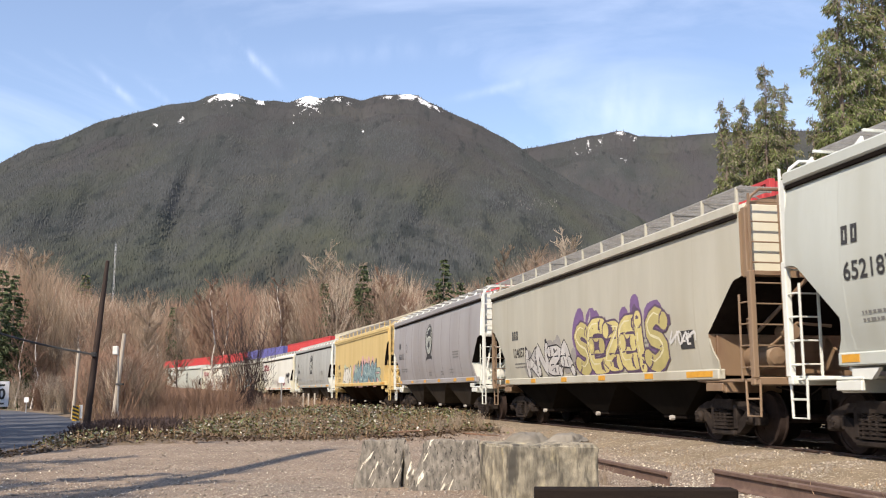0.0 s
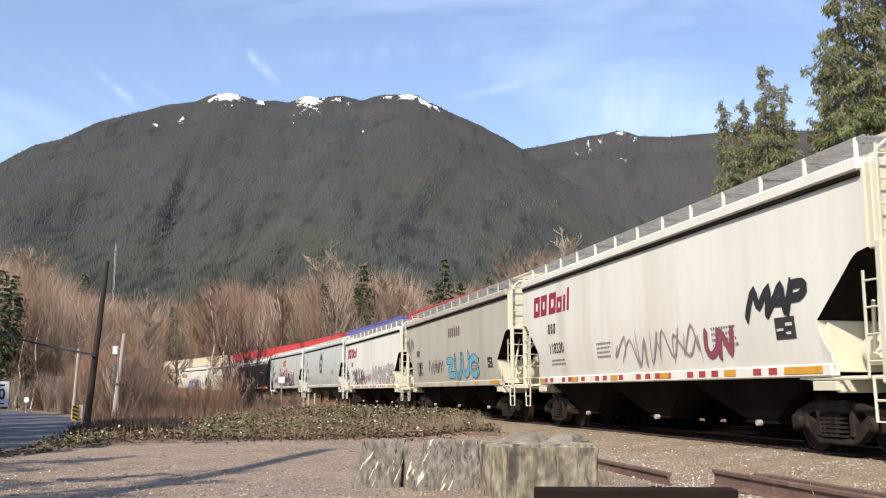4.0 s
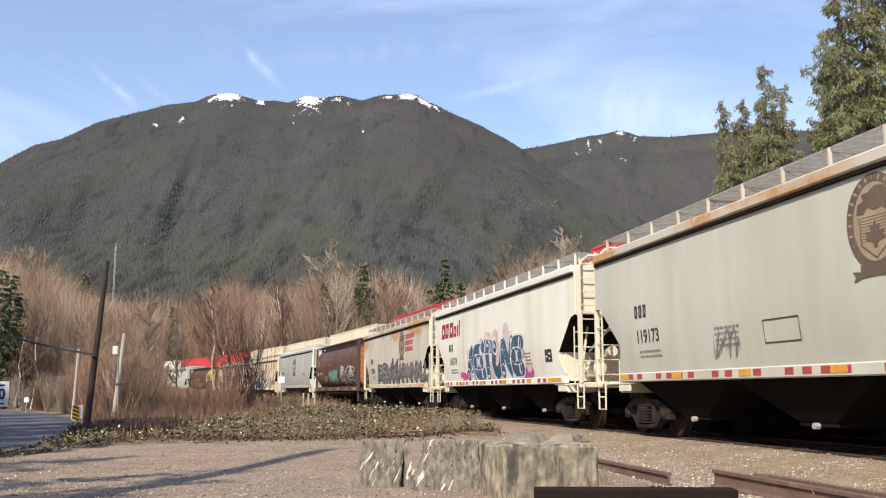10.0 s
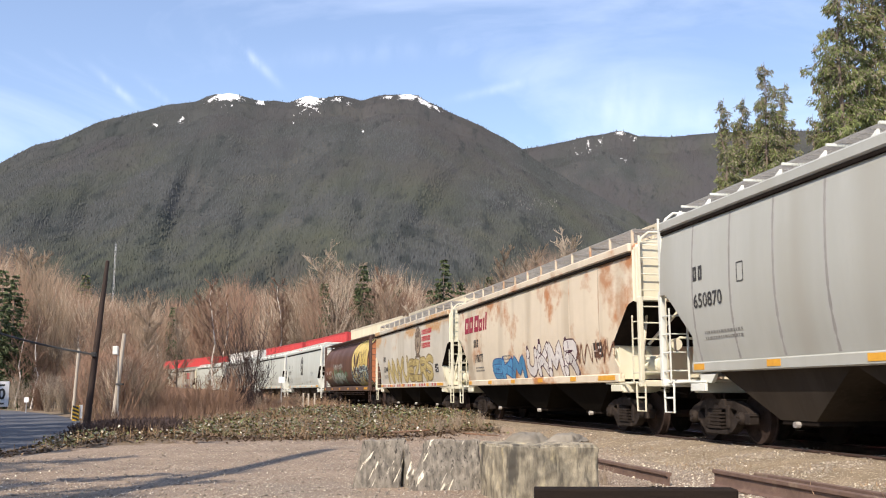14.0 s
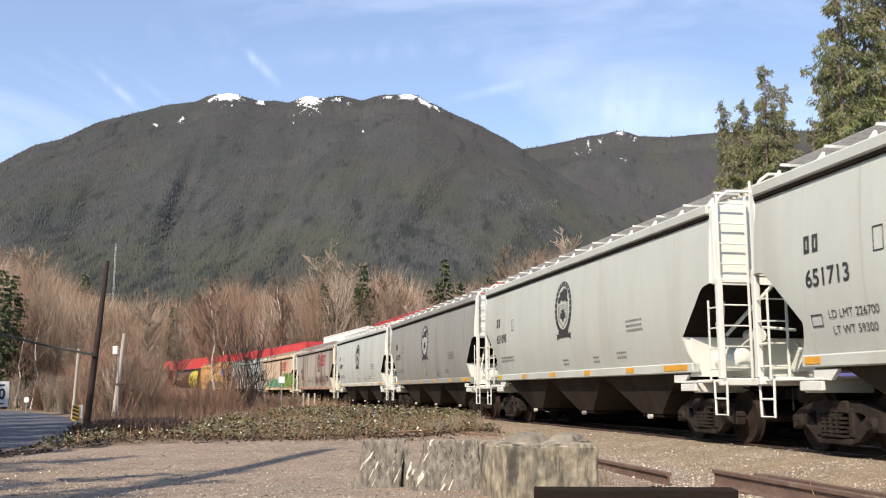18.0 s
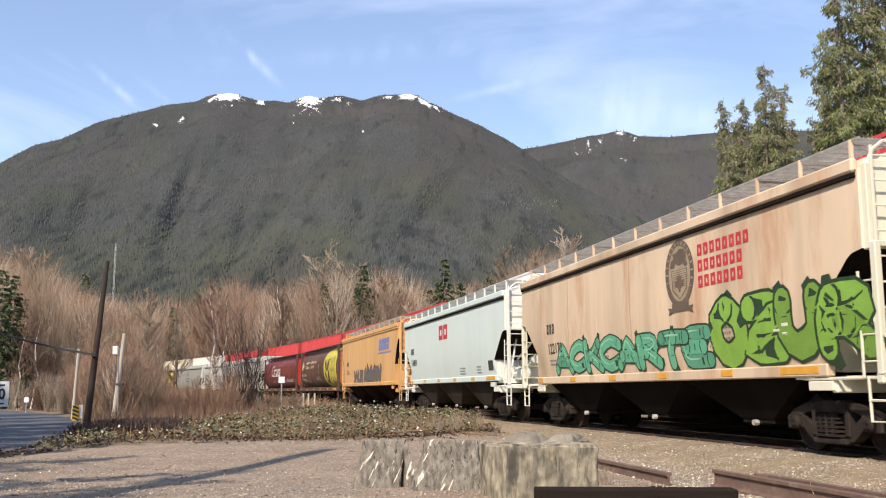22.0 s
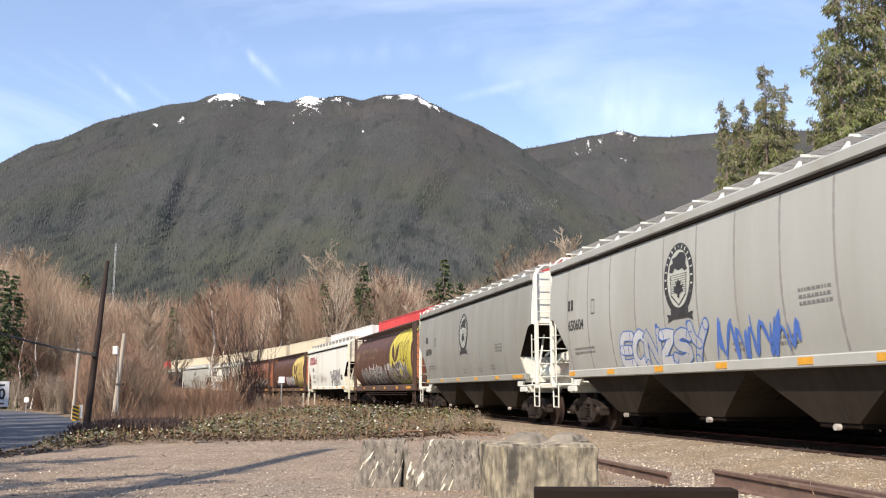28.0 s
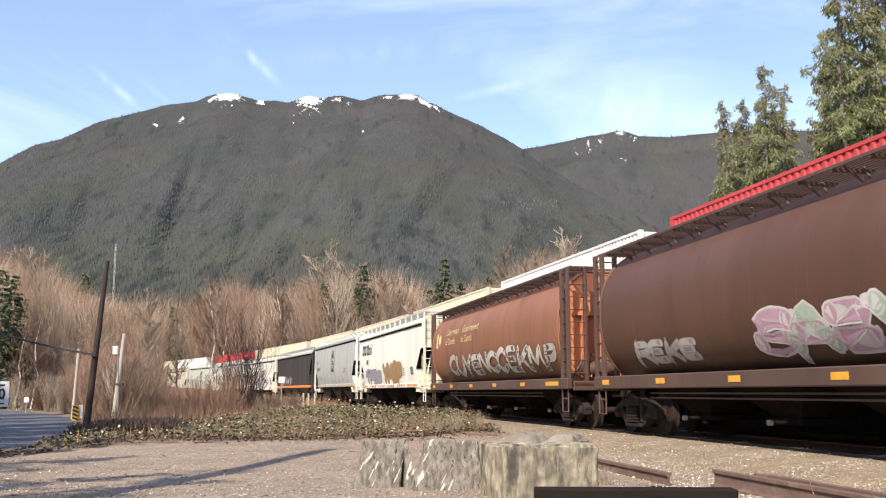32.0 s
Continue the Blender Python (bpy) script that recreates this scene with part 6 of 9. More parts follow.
# ---- the container train on the far track ----
BOX_PAINT = {
    "red": paint("faded red container paint", (0.52, 0.06, 0.06), 0.85),
    "cream": paint("cream container paint", (0.62, 0.56, 0.42), 0.85),
    "white": paint("white container paint", (0.72, 0.71, 0.68), 0.88),
    "blue": paint("blue-violet container paint", (0.13, 0.13, 0.36), 0.85)}
STACKS = [(-13, 2, "red"), (4, 19, "red"), (21, 35, "red"), (36, 51, "red"), (53, 69, "cream"), (70.5, 88, "cream"), (90, 109, "red"), (111, 129, "blue"), (131, 147, "red"),
          (148.5, 164.5, "red"), (166, 182, "red"), (187, 204, "cream"), (206, 223, "cream"), (225, 241.5, "cream"), (243, 260, "red"), (261.5, 279, "red"), (281, 298, "white"),
          (305.4, 321, "red"), (322.5, 335, "red"), (336.5, 353, "red"), (354.5, 369.2, "red"), (374.7, 391.5, "red"), (393.5, 409, "white"), (411, 427, "cream"), (428.5, 445, "cream"),
          (446.5, 463, "cream"), (465, 490, "cream"), (492, 513, "red"), (515, 532, "white"), (534, 551, "cream")]
STACK_THINGS = []


def container_mesh(l, col):
    mat = BOX_PAINT[col]

    def make():
        g = Geo()
        w, h = 1.22, 2.9
        # corrugated sides and ends, corner posts, rails and roof
        for s in (-1, 1):
            n = int(l / 0.28)
            pts = []
            for k in range(n):
                x0 = -l / 2 + 0.12 + (l - 0.24) * k / n
                d = (l - 0.24) / n
                pts += [(x0, 0.0), (x0 + d * 0.35, 0.0), (x0 + d * 0.5, 0.036), (x0 + d * 0.85, 0.036)]
            rows = [[(x, s * (w - 0.012 - e), z) for x, e in pts] for z in ((0.12, h - 0.1) if s > 0 else (h - 0.1, 0.12))]
            g.loft(rows, close=False, caps=False)
            g.cbox(-l / 2, l / 2, min(s * w, s * (w - 0.08)), max(s * w, s * (w - 0.08)), h - 0.11, h - 0.01, c=0.008)
            g.cbox(-l / 2, l / 2, min(s * w, s * (w - 0.08)), max(s * w, s * (w - 0.08)), 0.0, 0.14, c=0.008)
            g.box(s * l / 2 - 0.02, s * l / 2 + 0.02, -w + 0.05, w - 0.05, 0.1, h - 0.05)
            for q in (-1, 1):
                g.cbox(s * l / 2 - 0.09, s * l / 2 + 0.09, q * (w - 0.08) - 0.081, q * (w - 0.08) + 0.081, -0.01, h, c=0.01)
        n = int(l / 0.4)
        for k in range(n):
            x = -l / 2 + 0.1 + (l - 0.2) * (k + 0.5) / n
            g.box(x - 0.1, x + 0.1, -w + 0.06, w - 0.06, h - 0.06, h - 0.012)
        g.box(-l / 2 + 0.05, l / 2 - 0.05, -w + 0.05, w - 0.05, h - 0.12, h - 0.06)
        return g.mesh("container", mat)
    return kept(("container", l, col), make)


def build_stacks():
    rnd = random.Random(9)
    words = {"red": "faded red corrugated container on a stack car", "cream": "cream corrugated container on a stack car",
             "white": "white corrugated container on a stack car", "blue": "blue-violet corrugated container on a stack car"}
    for a, b, col in STACKS:
        l = b - a
        mid = (a + b) / 2
        up = new("container", container_mesh(l - 0.3, col))
        tagged(up, words[col], "container", "stacked containers")
        low = new("container", container_mesh(l - 0.3, rnd.choice(["red", "cream", "white", "blue"])))
        tagged(low, "corrugated container low in a well car", "container", "stacked containers")
        well = new("well_car")
        tagged(well, "grimy steel well car under stacked containers", "freight car", "cars of the container train")
        for s in (-1, 1):
            part("well_side", box_mesh("well_side", STEEL_DARK, -l / 2 + 0.05, l / 2 - 0.05, s * 1.4 - 0.06, s * 1.4 + 0.06, 0.06, 1.2), STEEL_DARK, well)
        part("well_floor", box_mesh("well_floor", STEEL_DARK, -l / 2 + 0.05, l / 2 - 0.05, -1.3, 1.3, 0.2, 0.33), STEEL_DARK, well)
        for x in (-l / 2, l / 2 - 0.9):
            part("wheelset", wheelset_mesh(), WHEEL_MAT, well, at=pose(x + 0.45, 0, 0.457))
        STACK_THINGS.append((up, mid, l * 0.36, 3.31))
        STACK_THINGS.append((low, mid, l * 0.36, 0.40))
        STACK_THINGS.append((well, mid, l * 0.36, 0.0))


build_stacks()
# ---- ground, road, gravel ----
EARTH = surface("dry grass and earth", (0.20, 0.145, 0.09), (0.12, 0.09, 0.055), 0.35, 0.95, 0, 0.6, 14, third=(0.09, 0.10, 0.045), third_scale=0.12)
GRAVEL = surface("pale gravel", (0.275, 0.21, 0.152), (0.18, 0.135, 0.098), 1.1, 0.92, 0, 0.8, 30, third=(0.19, 0.155, 0.12), third_scale=0.35, streak=(0.62, 0.55, 0.45), streak_scale=38.0, streak_stretch=(1, 1, 1), streak_at=0.6, streak_soft=0.04)
BALLAST = surface("sandy ballast", (0.245, 0.19, 0.124), (0.155, 0.12, 0.077), 1.6, 0.92, 0, 0.8, 35, third=(0.14, 0.105, 0.07), third_scale=0.5, streak=(0.62, 0.53, 0.4), streak_scale=34.0, streak_stretch=(1, 1, 1), streak_at=0.58, streak_soft=0.04)
STONE = surface("grey and white stones", (0.37, 0.32, 0.265), (0.21, 0.18, 0.148), 3.0, 0.85, 0, 0.3, 40, per="island")
ASPHALT = surface("worn asphalt", (0.085, 0.09, 0.104), (0.06, 0.064, 0.074), 0.9, 0.8, 0, 0.4, 60, third=(0.12, 0.125, 0.135), third_scale=0.3)
TIE_WOOD = surface("creosoted wood", (0.06, 0.045, 0.035), (0.1, 0.08, 0.065), 3.0, 0.85, 0, 0.4, 30, (0.4, 4, 4))


def lump(x, y, cx, cy, rx, ry, h):
    return h * np.exp(-(((x - cx) / rx) ** 2 + ((y - cy) / ry) ** 2))


ROAD = [(-13.2, -20), (-11.9, 0), (-11.6, 12), (-12.0, 19), (-13.8, 27), (-18.3, 40), (-26.5, 56), (-37, 70), (-52, 83), (-75, 96)]


def road_x(y):
    return np.interp(y, [b for _, b in ROAD], [a for a, _ in ROAD])


def ground_z(x, y):
    """Height of the ground, for numbers or arrays."""
    z = -0.30 + 0.03 * np.sin(x * 0.7 + 1.3) * np.sin(y * 0.53)
    z = z + lump(x, y, -2.6, 31.0, 4.6, 4.2, 0.5) + lump(x, y, -9.5, 31.5, 4.0, 3.6, 0.16) + lump(x, y, 1.0, 30.0, 2.0, 3.0, 0.12)
    z = z + lump(x, y, -7.0, 22.5, 2.2, 1.6, 0.14)
    return z - (z + 0.42) * np.exp(-(((x - road_x(y)) / 4.0) ** 6)) * (np.abs(y - 38) < 58)


def spaced(lo, hi, fine_lo, fine_hi, step, grow=1.22):
    a = list(np.arange(fine_lo, fine_hi + 1e-6, step))
    s = step
    while a[-1] < hi:
        s *= grow
        a.append(a[-1] + s)
    s = step
    while a[0] > lo:
        s *= grow
        a.insert(0, a[0] - s)
    return np.array(a)


def build_ground():
    xs, ys = spaced(-4800, 4800, -24, 16, 0.6), spaced(-4800, 4800, 0, 50, 0.6)
    X, Y = np.meshgrid(xs, ys)
    x, y = X.ravel(), Y.ravel()
    z = ground_z(x, y)
    near = np.abs(x) + np.abs(y) < 3000
    d = np.full(len(x), 1e3)
    d[near] = off_line(x[near], y[near])
    # the roadbed lies on lowered ground, so that the ballast stands clear of it
    z = z - 0.12 * np.exp(-(d / 5.0) ** 4)
    nx, ny = len(xs), len(ys)
    i, j = np.meshgrid(np.arange(nx - 1), np.arange(ny - 1))
    a = (j * nx + i).ravel()
    me = big_mesh("ground", np.stack([x, y, z], 1), np.stack([a, a + 1, a + nx + 1, a + nx], 1), EARTH, smooth=True)
    tagged(new("ground", me), "dry brown grass and bare earth", "ground", kind="structure")


build_ground()


def sheet(name, outline, lift, mat, label, step=0.5, ragged=0.25, kind="structure", cat="ground"):
    """A patch laid on the ground inside an outline, with a ragged edge."""
    pts = np.array(outline)
    lo, hi = pts.min(0), pts.max(0)
    xs, ys = np.arange(lo[0], hi[0] + step, step), np.arange(lo[1], hi[1] + step, step)
    X, Y = np.meshgrid(xs, ys)
    x, y = X.ravel(), Y.ravel()
    rnd = np.random.RandomState(5)
    cx, cy = x + rnd.uniform(-ragged, ragged, len(x)), y + rnd.uniform(-ragged, ragged, len(x))
    inside = np.zeros(len(x), bool)
    n = len(pts)
    for k in range(n):
        (x1, y1), (x2, y2) = pts[k], pts[(k + 1) % n]
        hit = ((y1 > cy) != (y2 > cy)) & (cx < (x2 - x1) * (cy - y1) / (y2 - y1 + 1e-9) + x1)
        inside ^= hit
    z = ground_z(cx, cy) + lift
    nx = len(xs)
    i, j = np.meshgrid(np.arange(nx - 1), np.arange(len(ys) - 1))
    a = (j * nx + i).ravel()
    f = np.stack([a, a + 1, a + nx + 1, a + nx], 1)
    f = f[inside[f].sum(1) >= 3]
    me = big_mesh(name, np.stack([cx, cy, z], 1), f, mat, smooth=True)
    return tagged(new(name, me), label, cat, kind=kind)


sheet("gravel_lot", [(-30, -25), (-30, 4), (-14, 18.2), (-7.6, 20.4), (-4.2, 22.4), (-2.2, 24.3), (0.8, 27.6), (2.2, 27.5), (3.6, 20), (5.2, 12), (6.8, 4), (8.4, -8), (10.2, -25)], 0.05, GRAVEL, "pale gravel yard beside the line", 0.4)


def build_road():
    mid = smooth_path(ROAD, 8)
    def strip(o0, o1, lift):
        vs = []
        for i, (x, y) in enumerate(mid):
            a, b = mid[max(0, i - 1)], mid[min(len(mid) - 1, i + 1)]
            dx, dy = b[0] - a[0], b[1] - a[1]
            L = math.hypot(dx, dy)
            for o in (o0, o1):
                px, py = x - dy / L * o, y + dx / L * o
                vs.append((px, py, -0.42 + lift))
        return vs, [(2 * i, 2 * i + 1, 2 * i + 3, 2 * i + 2)[::-1] for i in range(len(mid) - 1)]
    g = Geo()
    g.add(*strip(-2.9, 2.9, 0.09))
    g.add(*strip(-3.3, -2.9, 0.05))
    g.add(*strip(2.9, 3.3, 0.05))
    tagged(part("road", g, ASPHALT, None), "worn two-lane asphalt road", "road", kind="structure")


build_road()


# ---- track ----
def sweep(profile, s0, s1, step, mat, name, off=0.0):
    """A cross-section (offset to the camera's side, z) carried along the line."""
    ss = np.arange(s0, s1 + step, step)
    vs, n = [], len(profile)
    for s in ss:
        for o, z in profile:
            x, y, _ = on_track(s, o + off)
            vs.append((x, y, z))
    fs = [(i * n + k, i * n + k + 1, (i + 1) * n + k + 1, (i + 1) * n + k) for i in range(len(ss) - 1) for k in range(n - 1)]
    return big_mesh(name, vs, fs, mat)


def build_track():
    bed = sweep([(3.6, -0.40), (2.9, -0.27), (1.9, -0.1), (1.0, -0.035), (0.84, -0.04), (0.6, -0.17), (-1.3, -0.2), (-2.2, -0.26), (-3.1, -0.22), (-TRACK_GAP - 1.4, -0.22), (-TRACK_GAP - 2.2, -0.26), (-TRACK_GAP - 3.6, -0.45)],
                -720, 820, 2.0, BALLAST, "track_bed")
    bed = tagged(new("track_bed", bed), "sandy gravel track bed", "track bed", kind="structure")
    near = new("railway_track")
    tagged(near, "rusty rails on dark wooden sleepers", "railway track", kind="structure")
    far = new("railway_track")
    tagged(far, "rusty rails on dark wooden sleepers", "railway track", kind="structure")
    prof = [(0.068, -0.175), (0.068, -0.163), (0.02, -0.148), (0.012, -0.05), (0.036, -0.035), (0.036, -0.006), (0.028, 0.0), (-0.028, 0.0), (-0.036, -0.006), (-0.036, -0.035), (-0.012, -0.05), (-0.02, -0.148), (-0.068, -0.163), (-0.068, -0.175)]
    for track, o in ((near, 0.0), (far, -TRACK_GAP)):
        for q in (0.75, -0.75):
            me = sweep(prof, -720, 820, 2.0, [RAIL_MAT, RAIL_TOP], "rail", o + q)
            k = len(prof) - 1
            idx = np.zeros(len(me.polygons), dtype=np.int32)
            idx[6::k] = 1
            me.polygons.foreach_set("material_index", idx)
            part("rail", me, RAIL_MAT, track)
    tie = box_mesh("sleeper", TIE_WOOD, -0.115, 0.115, -1.28, 1.28, -0.34, -0.178, c=0.012)
    for i in range(130):
        s = -6 + i * 0.53
        x, y, a = on_track(s)
        part("sleeper", tie, TIE_WOOD, near, at=pose(x, y, 0, 0, 0, 90 + math.degrees(a)))
    g = Geo()
    for o in (0.0, -TRACK_GAP):
        for i in range(900):
            s = -140 + i * 0.53
            if o == 0.0 and -6.3 < s < 62.7:
                continue
            x, y, a = on_track(s, o)
            c, d = math.cos(a + math.pi / 2), math.sin(a + math.pi / 2)
            co = [(x + c * u - d * v, y + d * u + c * v) for u, v in ((-0.115, -1.28), (0.115, -1.28), (0.115, 1.28), (-0.115, 1.28))]
            g.add([(p, q, -0.34) for p, q in co] + [(p, q, -0.178) for p, q in co], [(4, 5, 6, 7), (0, 1, 5, 4), (1, 2, 6, 5), (2, 3, 7, 6), (3, 0, 4, 7)])
    tagged(part("sleepers", g, TIE_WOOD, far, smooth=0), kind="stuff")


build_track()


def scatter_stones(seed, n, near, far, lo, hi, least, most, band, label, mat=None):
    """Loose stones of the yard, or of the shoulder of the bed."""
    rnd = np.random.RandomState(seed)
    base = np.array([(1, 0, 0), (-1, 0, 0), (0, 1, 0), (0, -1, 0), (0, 0, 1), (0, 0, -1)], float)
    face = np.array([(0, 2, 4), (2, 1, 4), (1, 3, 4), (3, 0, 4), (2, 0, 5), (1, 2, 5), (3, 1, 5), (0, 3, 5)])
    y = near + (far - near) * rnd.rand(n) ** 1.7
    x = (lo + (hi - lo) * rnd.rand(n)) * y
    d = off_line(x, y)
    g, lx, ly, h = LINE
    keep = d > 0.95
    side = x < np.interp(y, ly[::2], lx[::2])
    lot = y < 17.5 + 1.5 * np.clip(x + 7, 0, 6)
    keep &= side & ((d < 4.6) if band else (lot | (d < 3.4)))
    x, y, d = x[keep], y[keep], d[keep]
    n = len(x)
    s = least + (most - least) * rnd.rand(n) ** 3
    z = np.where(d < 3.0, np.interp(d, [0.95, 1.9, 2.9, 3.0], [-0.035, -0.1, -0.26, -0.27]), ground_z(x, y) + 0.05)
    v = base[None] * s[:, None, None] * rnd.uniform(0.6, 1.35, (n, 6, 3)) * np.array([1, 1, 0.7])
    v += np.stack([x, y, z + s * 0.3], 1)[:, None]
    f = (face[None] + 6 * np.arange(n)[:, None, None]).reshape(-1, 3)
    tagged(new("gravel_stones", big_mesh("gravel_stones", v.reshape(-1, 3), f, mat or STONE)), label, "gravel", kind="stuff")


scatter_stones(11, 30000, 6.5, 30.5, -0.62, 0.53, 0.008, 0.026, False, "loose pale stones on the yard")
scatter_stones(13, 60000, 6.0, 24, 0.05, 0.62, 0.007, 0.022, True, "small sandy stones of the track bed")
STONE_PALE = surface("bleached stones", (0.66, 0.6, 0.49), (0.5, 0.45, 0.36), 3.0, 0.8, 0, 0.2, 40, per="island")
scatter_stones(17, 9000, 6.0, 24, 0.05, 0.62, 0.009, 0.026, True, "bleached stones of the track bed", STONE_PALE)
scatter_stones(19, 4000, 6.5, 28, -0.62, 0.4, 0.006, 0.019, False, "bleached stones on the yard", STONE_PALE)

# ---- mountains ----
# dark downslope streaks put gully shade into the colour, over patches of trees
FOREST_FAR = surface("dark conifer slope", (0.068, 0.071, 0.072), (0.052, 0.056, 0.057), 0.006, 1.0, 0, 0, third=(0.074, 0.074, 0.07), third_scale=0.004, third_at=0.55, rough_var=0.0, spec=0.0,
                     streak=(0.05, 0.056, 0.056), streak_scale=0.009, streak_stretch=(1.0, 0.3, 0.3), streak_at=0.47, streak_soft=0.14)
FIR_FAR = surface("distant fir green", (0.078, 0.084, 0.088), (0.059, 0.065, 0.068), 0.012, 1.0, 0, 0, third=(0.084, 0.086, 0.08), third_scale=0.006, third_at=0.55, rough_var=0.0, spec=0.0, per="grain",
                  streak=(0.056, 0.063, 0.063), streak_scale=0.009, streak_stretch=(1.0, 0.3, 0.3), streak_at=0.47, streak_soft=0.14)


def slope_tints(m, grain):
    """Tints over the slopes: olive lower down, purple-grey with height, dark fir clumps."""
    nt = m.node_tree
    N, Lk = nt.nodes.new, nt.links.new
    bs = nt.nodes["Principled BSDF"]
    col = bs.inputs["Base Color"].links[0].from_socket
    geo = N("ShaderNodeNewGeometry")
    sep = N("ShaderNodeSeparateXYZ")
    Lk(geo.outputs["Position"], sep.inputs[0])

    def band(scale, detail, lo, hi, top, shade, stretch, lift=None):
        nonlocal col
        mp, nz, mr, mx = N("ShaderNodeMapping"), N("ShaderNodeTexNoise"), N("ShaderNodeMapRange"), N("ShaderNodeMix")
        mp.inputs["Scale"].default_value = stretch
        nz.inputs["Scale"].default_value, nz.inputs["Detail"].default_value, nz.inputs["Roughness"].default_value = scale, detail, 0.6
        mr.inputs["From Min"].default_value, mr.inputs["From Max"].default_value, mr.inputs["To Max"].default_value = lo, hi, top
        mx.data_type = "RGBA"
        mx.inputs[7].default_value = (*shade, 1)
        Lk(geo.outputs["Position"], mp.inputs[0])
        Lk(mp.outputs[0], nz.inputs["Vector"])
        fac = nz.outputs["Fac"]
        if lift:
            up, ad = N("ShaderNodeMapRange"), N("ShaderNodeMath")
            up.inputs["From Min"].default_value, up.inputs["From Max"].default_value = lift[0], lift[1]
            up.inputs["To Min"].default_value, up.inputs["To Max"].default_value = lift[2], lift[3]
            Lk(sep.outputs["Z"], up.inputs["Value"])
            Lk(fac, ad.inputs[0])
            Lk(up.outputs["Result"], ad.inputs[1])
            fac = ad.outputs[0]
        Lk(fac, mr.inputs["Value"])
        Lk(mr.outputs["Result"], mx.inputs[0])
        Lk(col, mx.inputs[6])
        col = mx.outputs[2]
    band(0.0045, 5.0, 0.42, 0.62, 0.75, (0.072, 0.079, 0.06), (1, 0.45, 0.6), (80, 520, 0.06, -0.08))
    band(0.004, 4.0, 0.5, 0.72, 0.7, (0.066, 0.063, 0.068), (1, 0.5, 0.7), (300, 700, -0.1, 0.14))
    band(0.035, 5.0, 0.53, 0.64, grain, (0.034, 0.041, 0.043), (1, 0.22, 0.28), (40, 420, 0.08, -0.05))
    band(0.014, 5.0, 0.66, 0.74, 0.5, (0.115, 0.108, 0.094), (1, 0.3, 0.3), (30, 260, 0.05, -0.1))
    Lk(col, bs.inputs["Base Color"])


slope_tints(FOREST_FAR, 0.6)
slope_tints(FIR_FAR, 0.85)
FIR_FOOT = surface("dark foothill firs", (0.058, 0.067, 0.06), (0.036, 0.043, 0.04), 0.02, 1.0, 0, 0, third=(0.088, 0.085, 0.068), third_scale=0.012, third_at=0.56, rough_var=0.0, spec=0.0, per="island")


def snow_material():
    m = FOREST_FAR.copy()
    m.name = "conifer slope under patchy snow"
    nt = m.node_tree
    N, Lk = nt.nodes.new, nt.links.new
    bs = nt.nodes["Principled BSDF"]
    src = bs.inputs["Base Color"].links[0].from_socket
    co, nz = N("ShaderNodeTexCoord"), N("ShaderNodeTexNoise")
    nz.inputs["Scale"].default_value, nz.inputs["Detail"].default_value = 0.085, 8.0
    nz.inputs["Roughness"].default_value = 0.72
    at = N("ShaderNodeAttribute")
    at.attribute_name = "crest"
    mul, ad = N("ShaderNodeMath"), N("ShaderNodeMath")
    mul.operation, ad.operation = "MULTIPLY", "ADD"
    mul.inputs[1].default_value = 2.6
    mr = N("ShaderNodeMapRange")
    mr.inputs["From Min"].default_value, mr.inputs["From Max"].default_value = 1.94, 2.03
    mix = N("ShaderNodeMix")
    mix.data_type = "RGBA"
    mix.inputs[7].default_value = (0.85, 0.86, 0.88, 1)
    Lk(co.outputs["Object"], nz.inputs["Vector"])
    Lk(nz.outputs["Fac"], mul.inputs[0])
    Lk(at.outputs["Fac"], ad.inputs[0])
    Lk(mul.outputs[0], ad.inputs[1])
    Lk(ad.outputs[0], mr.inputs["Value"])
    Lk(mr.outputs["Result"], mix.inputs[0])
    Lk(src, mix.inputs[6])
    Lk(mix.outputs[2], bs.inputs["Base Color"])
    return m


SNOW_SLOPE = snow_material()
# skyline: bearing and height angle of each ridge, in degrees
RIDGE_MAIN = [(-60, 8.5), (-40, 10.3), (-28.3, 11.1), (-25.6, 12.6), (-24.0, 13.71), (-22.2, 14.36), (-19.8, 15.6), (-16.7, 16.55), (-15.0, 16.97), (-14.0, 17.43), (-13.2, 17.49), (-11.7, 17.26), (-9.6, 17.3), (-8.4, 17.69), (-7.5, 17.56), (-6.3, 17.73), (-5.1, 17.47), (-3.7, 17.93), (-1.6, 17.89), (0.2, 16.96), (2.3, 16.05), (4.8, 14.66), (7.5, 12.91), (10.9, 10.91), (14.1, 8.92), (18, 6.5), (24, 4.5), (40, 3), (60, 2)]
RIDGE_BACK = [(-60, 6), (-10, 10), (2.3, 14.26), (4.8, 14.66), (7.6, 14.92), (8.9, 15.17), (11.0, 15.48), (12.0, 15.13), (13.7, 14.94), (15.3, 15.06), (17.3, 14.98), (20.8, 14.87), (26.6, 13.88), (40, 12), (60, 9)]


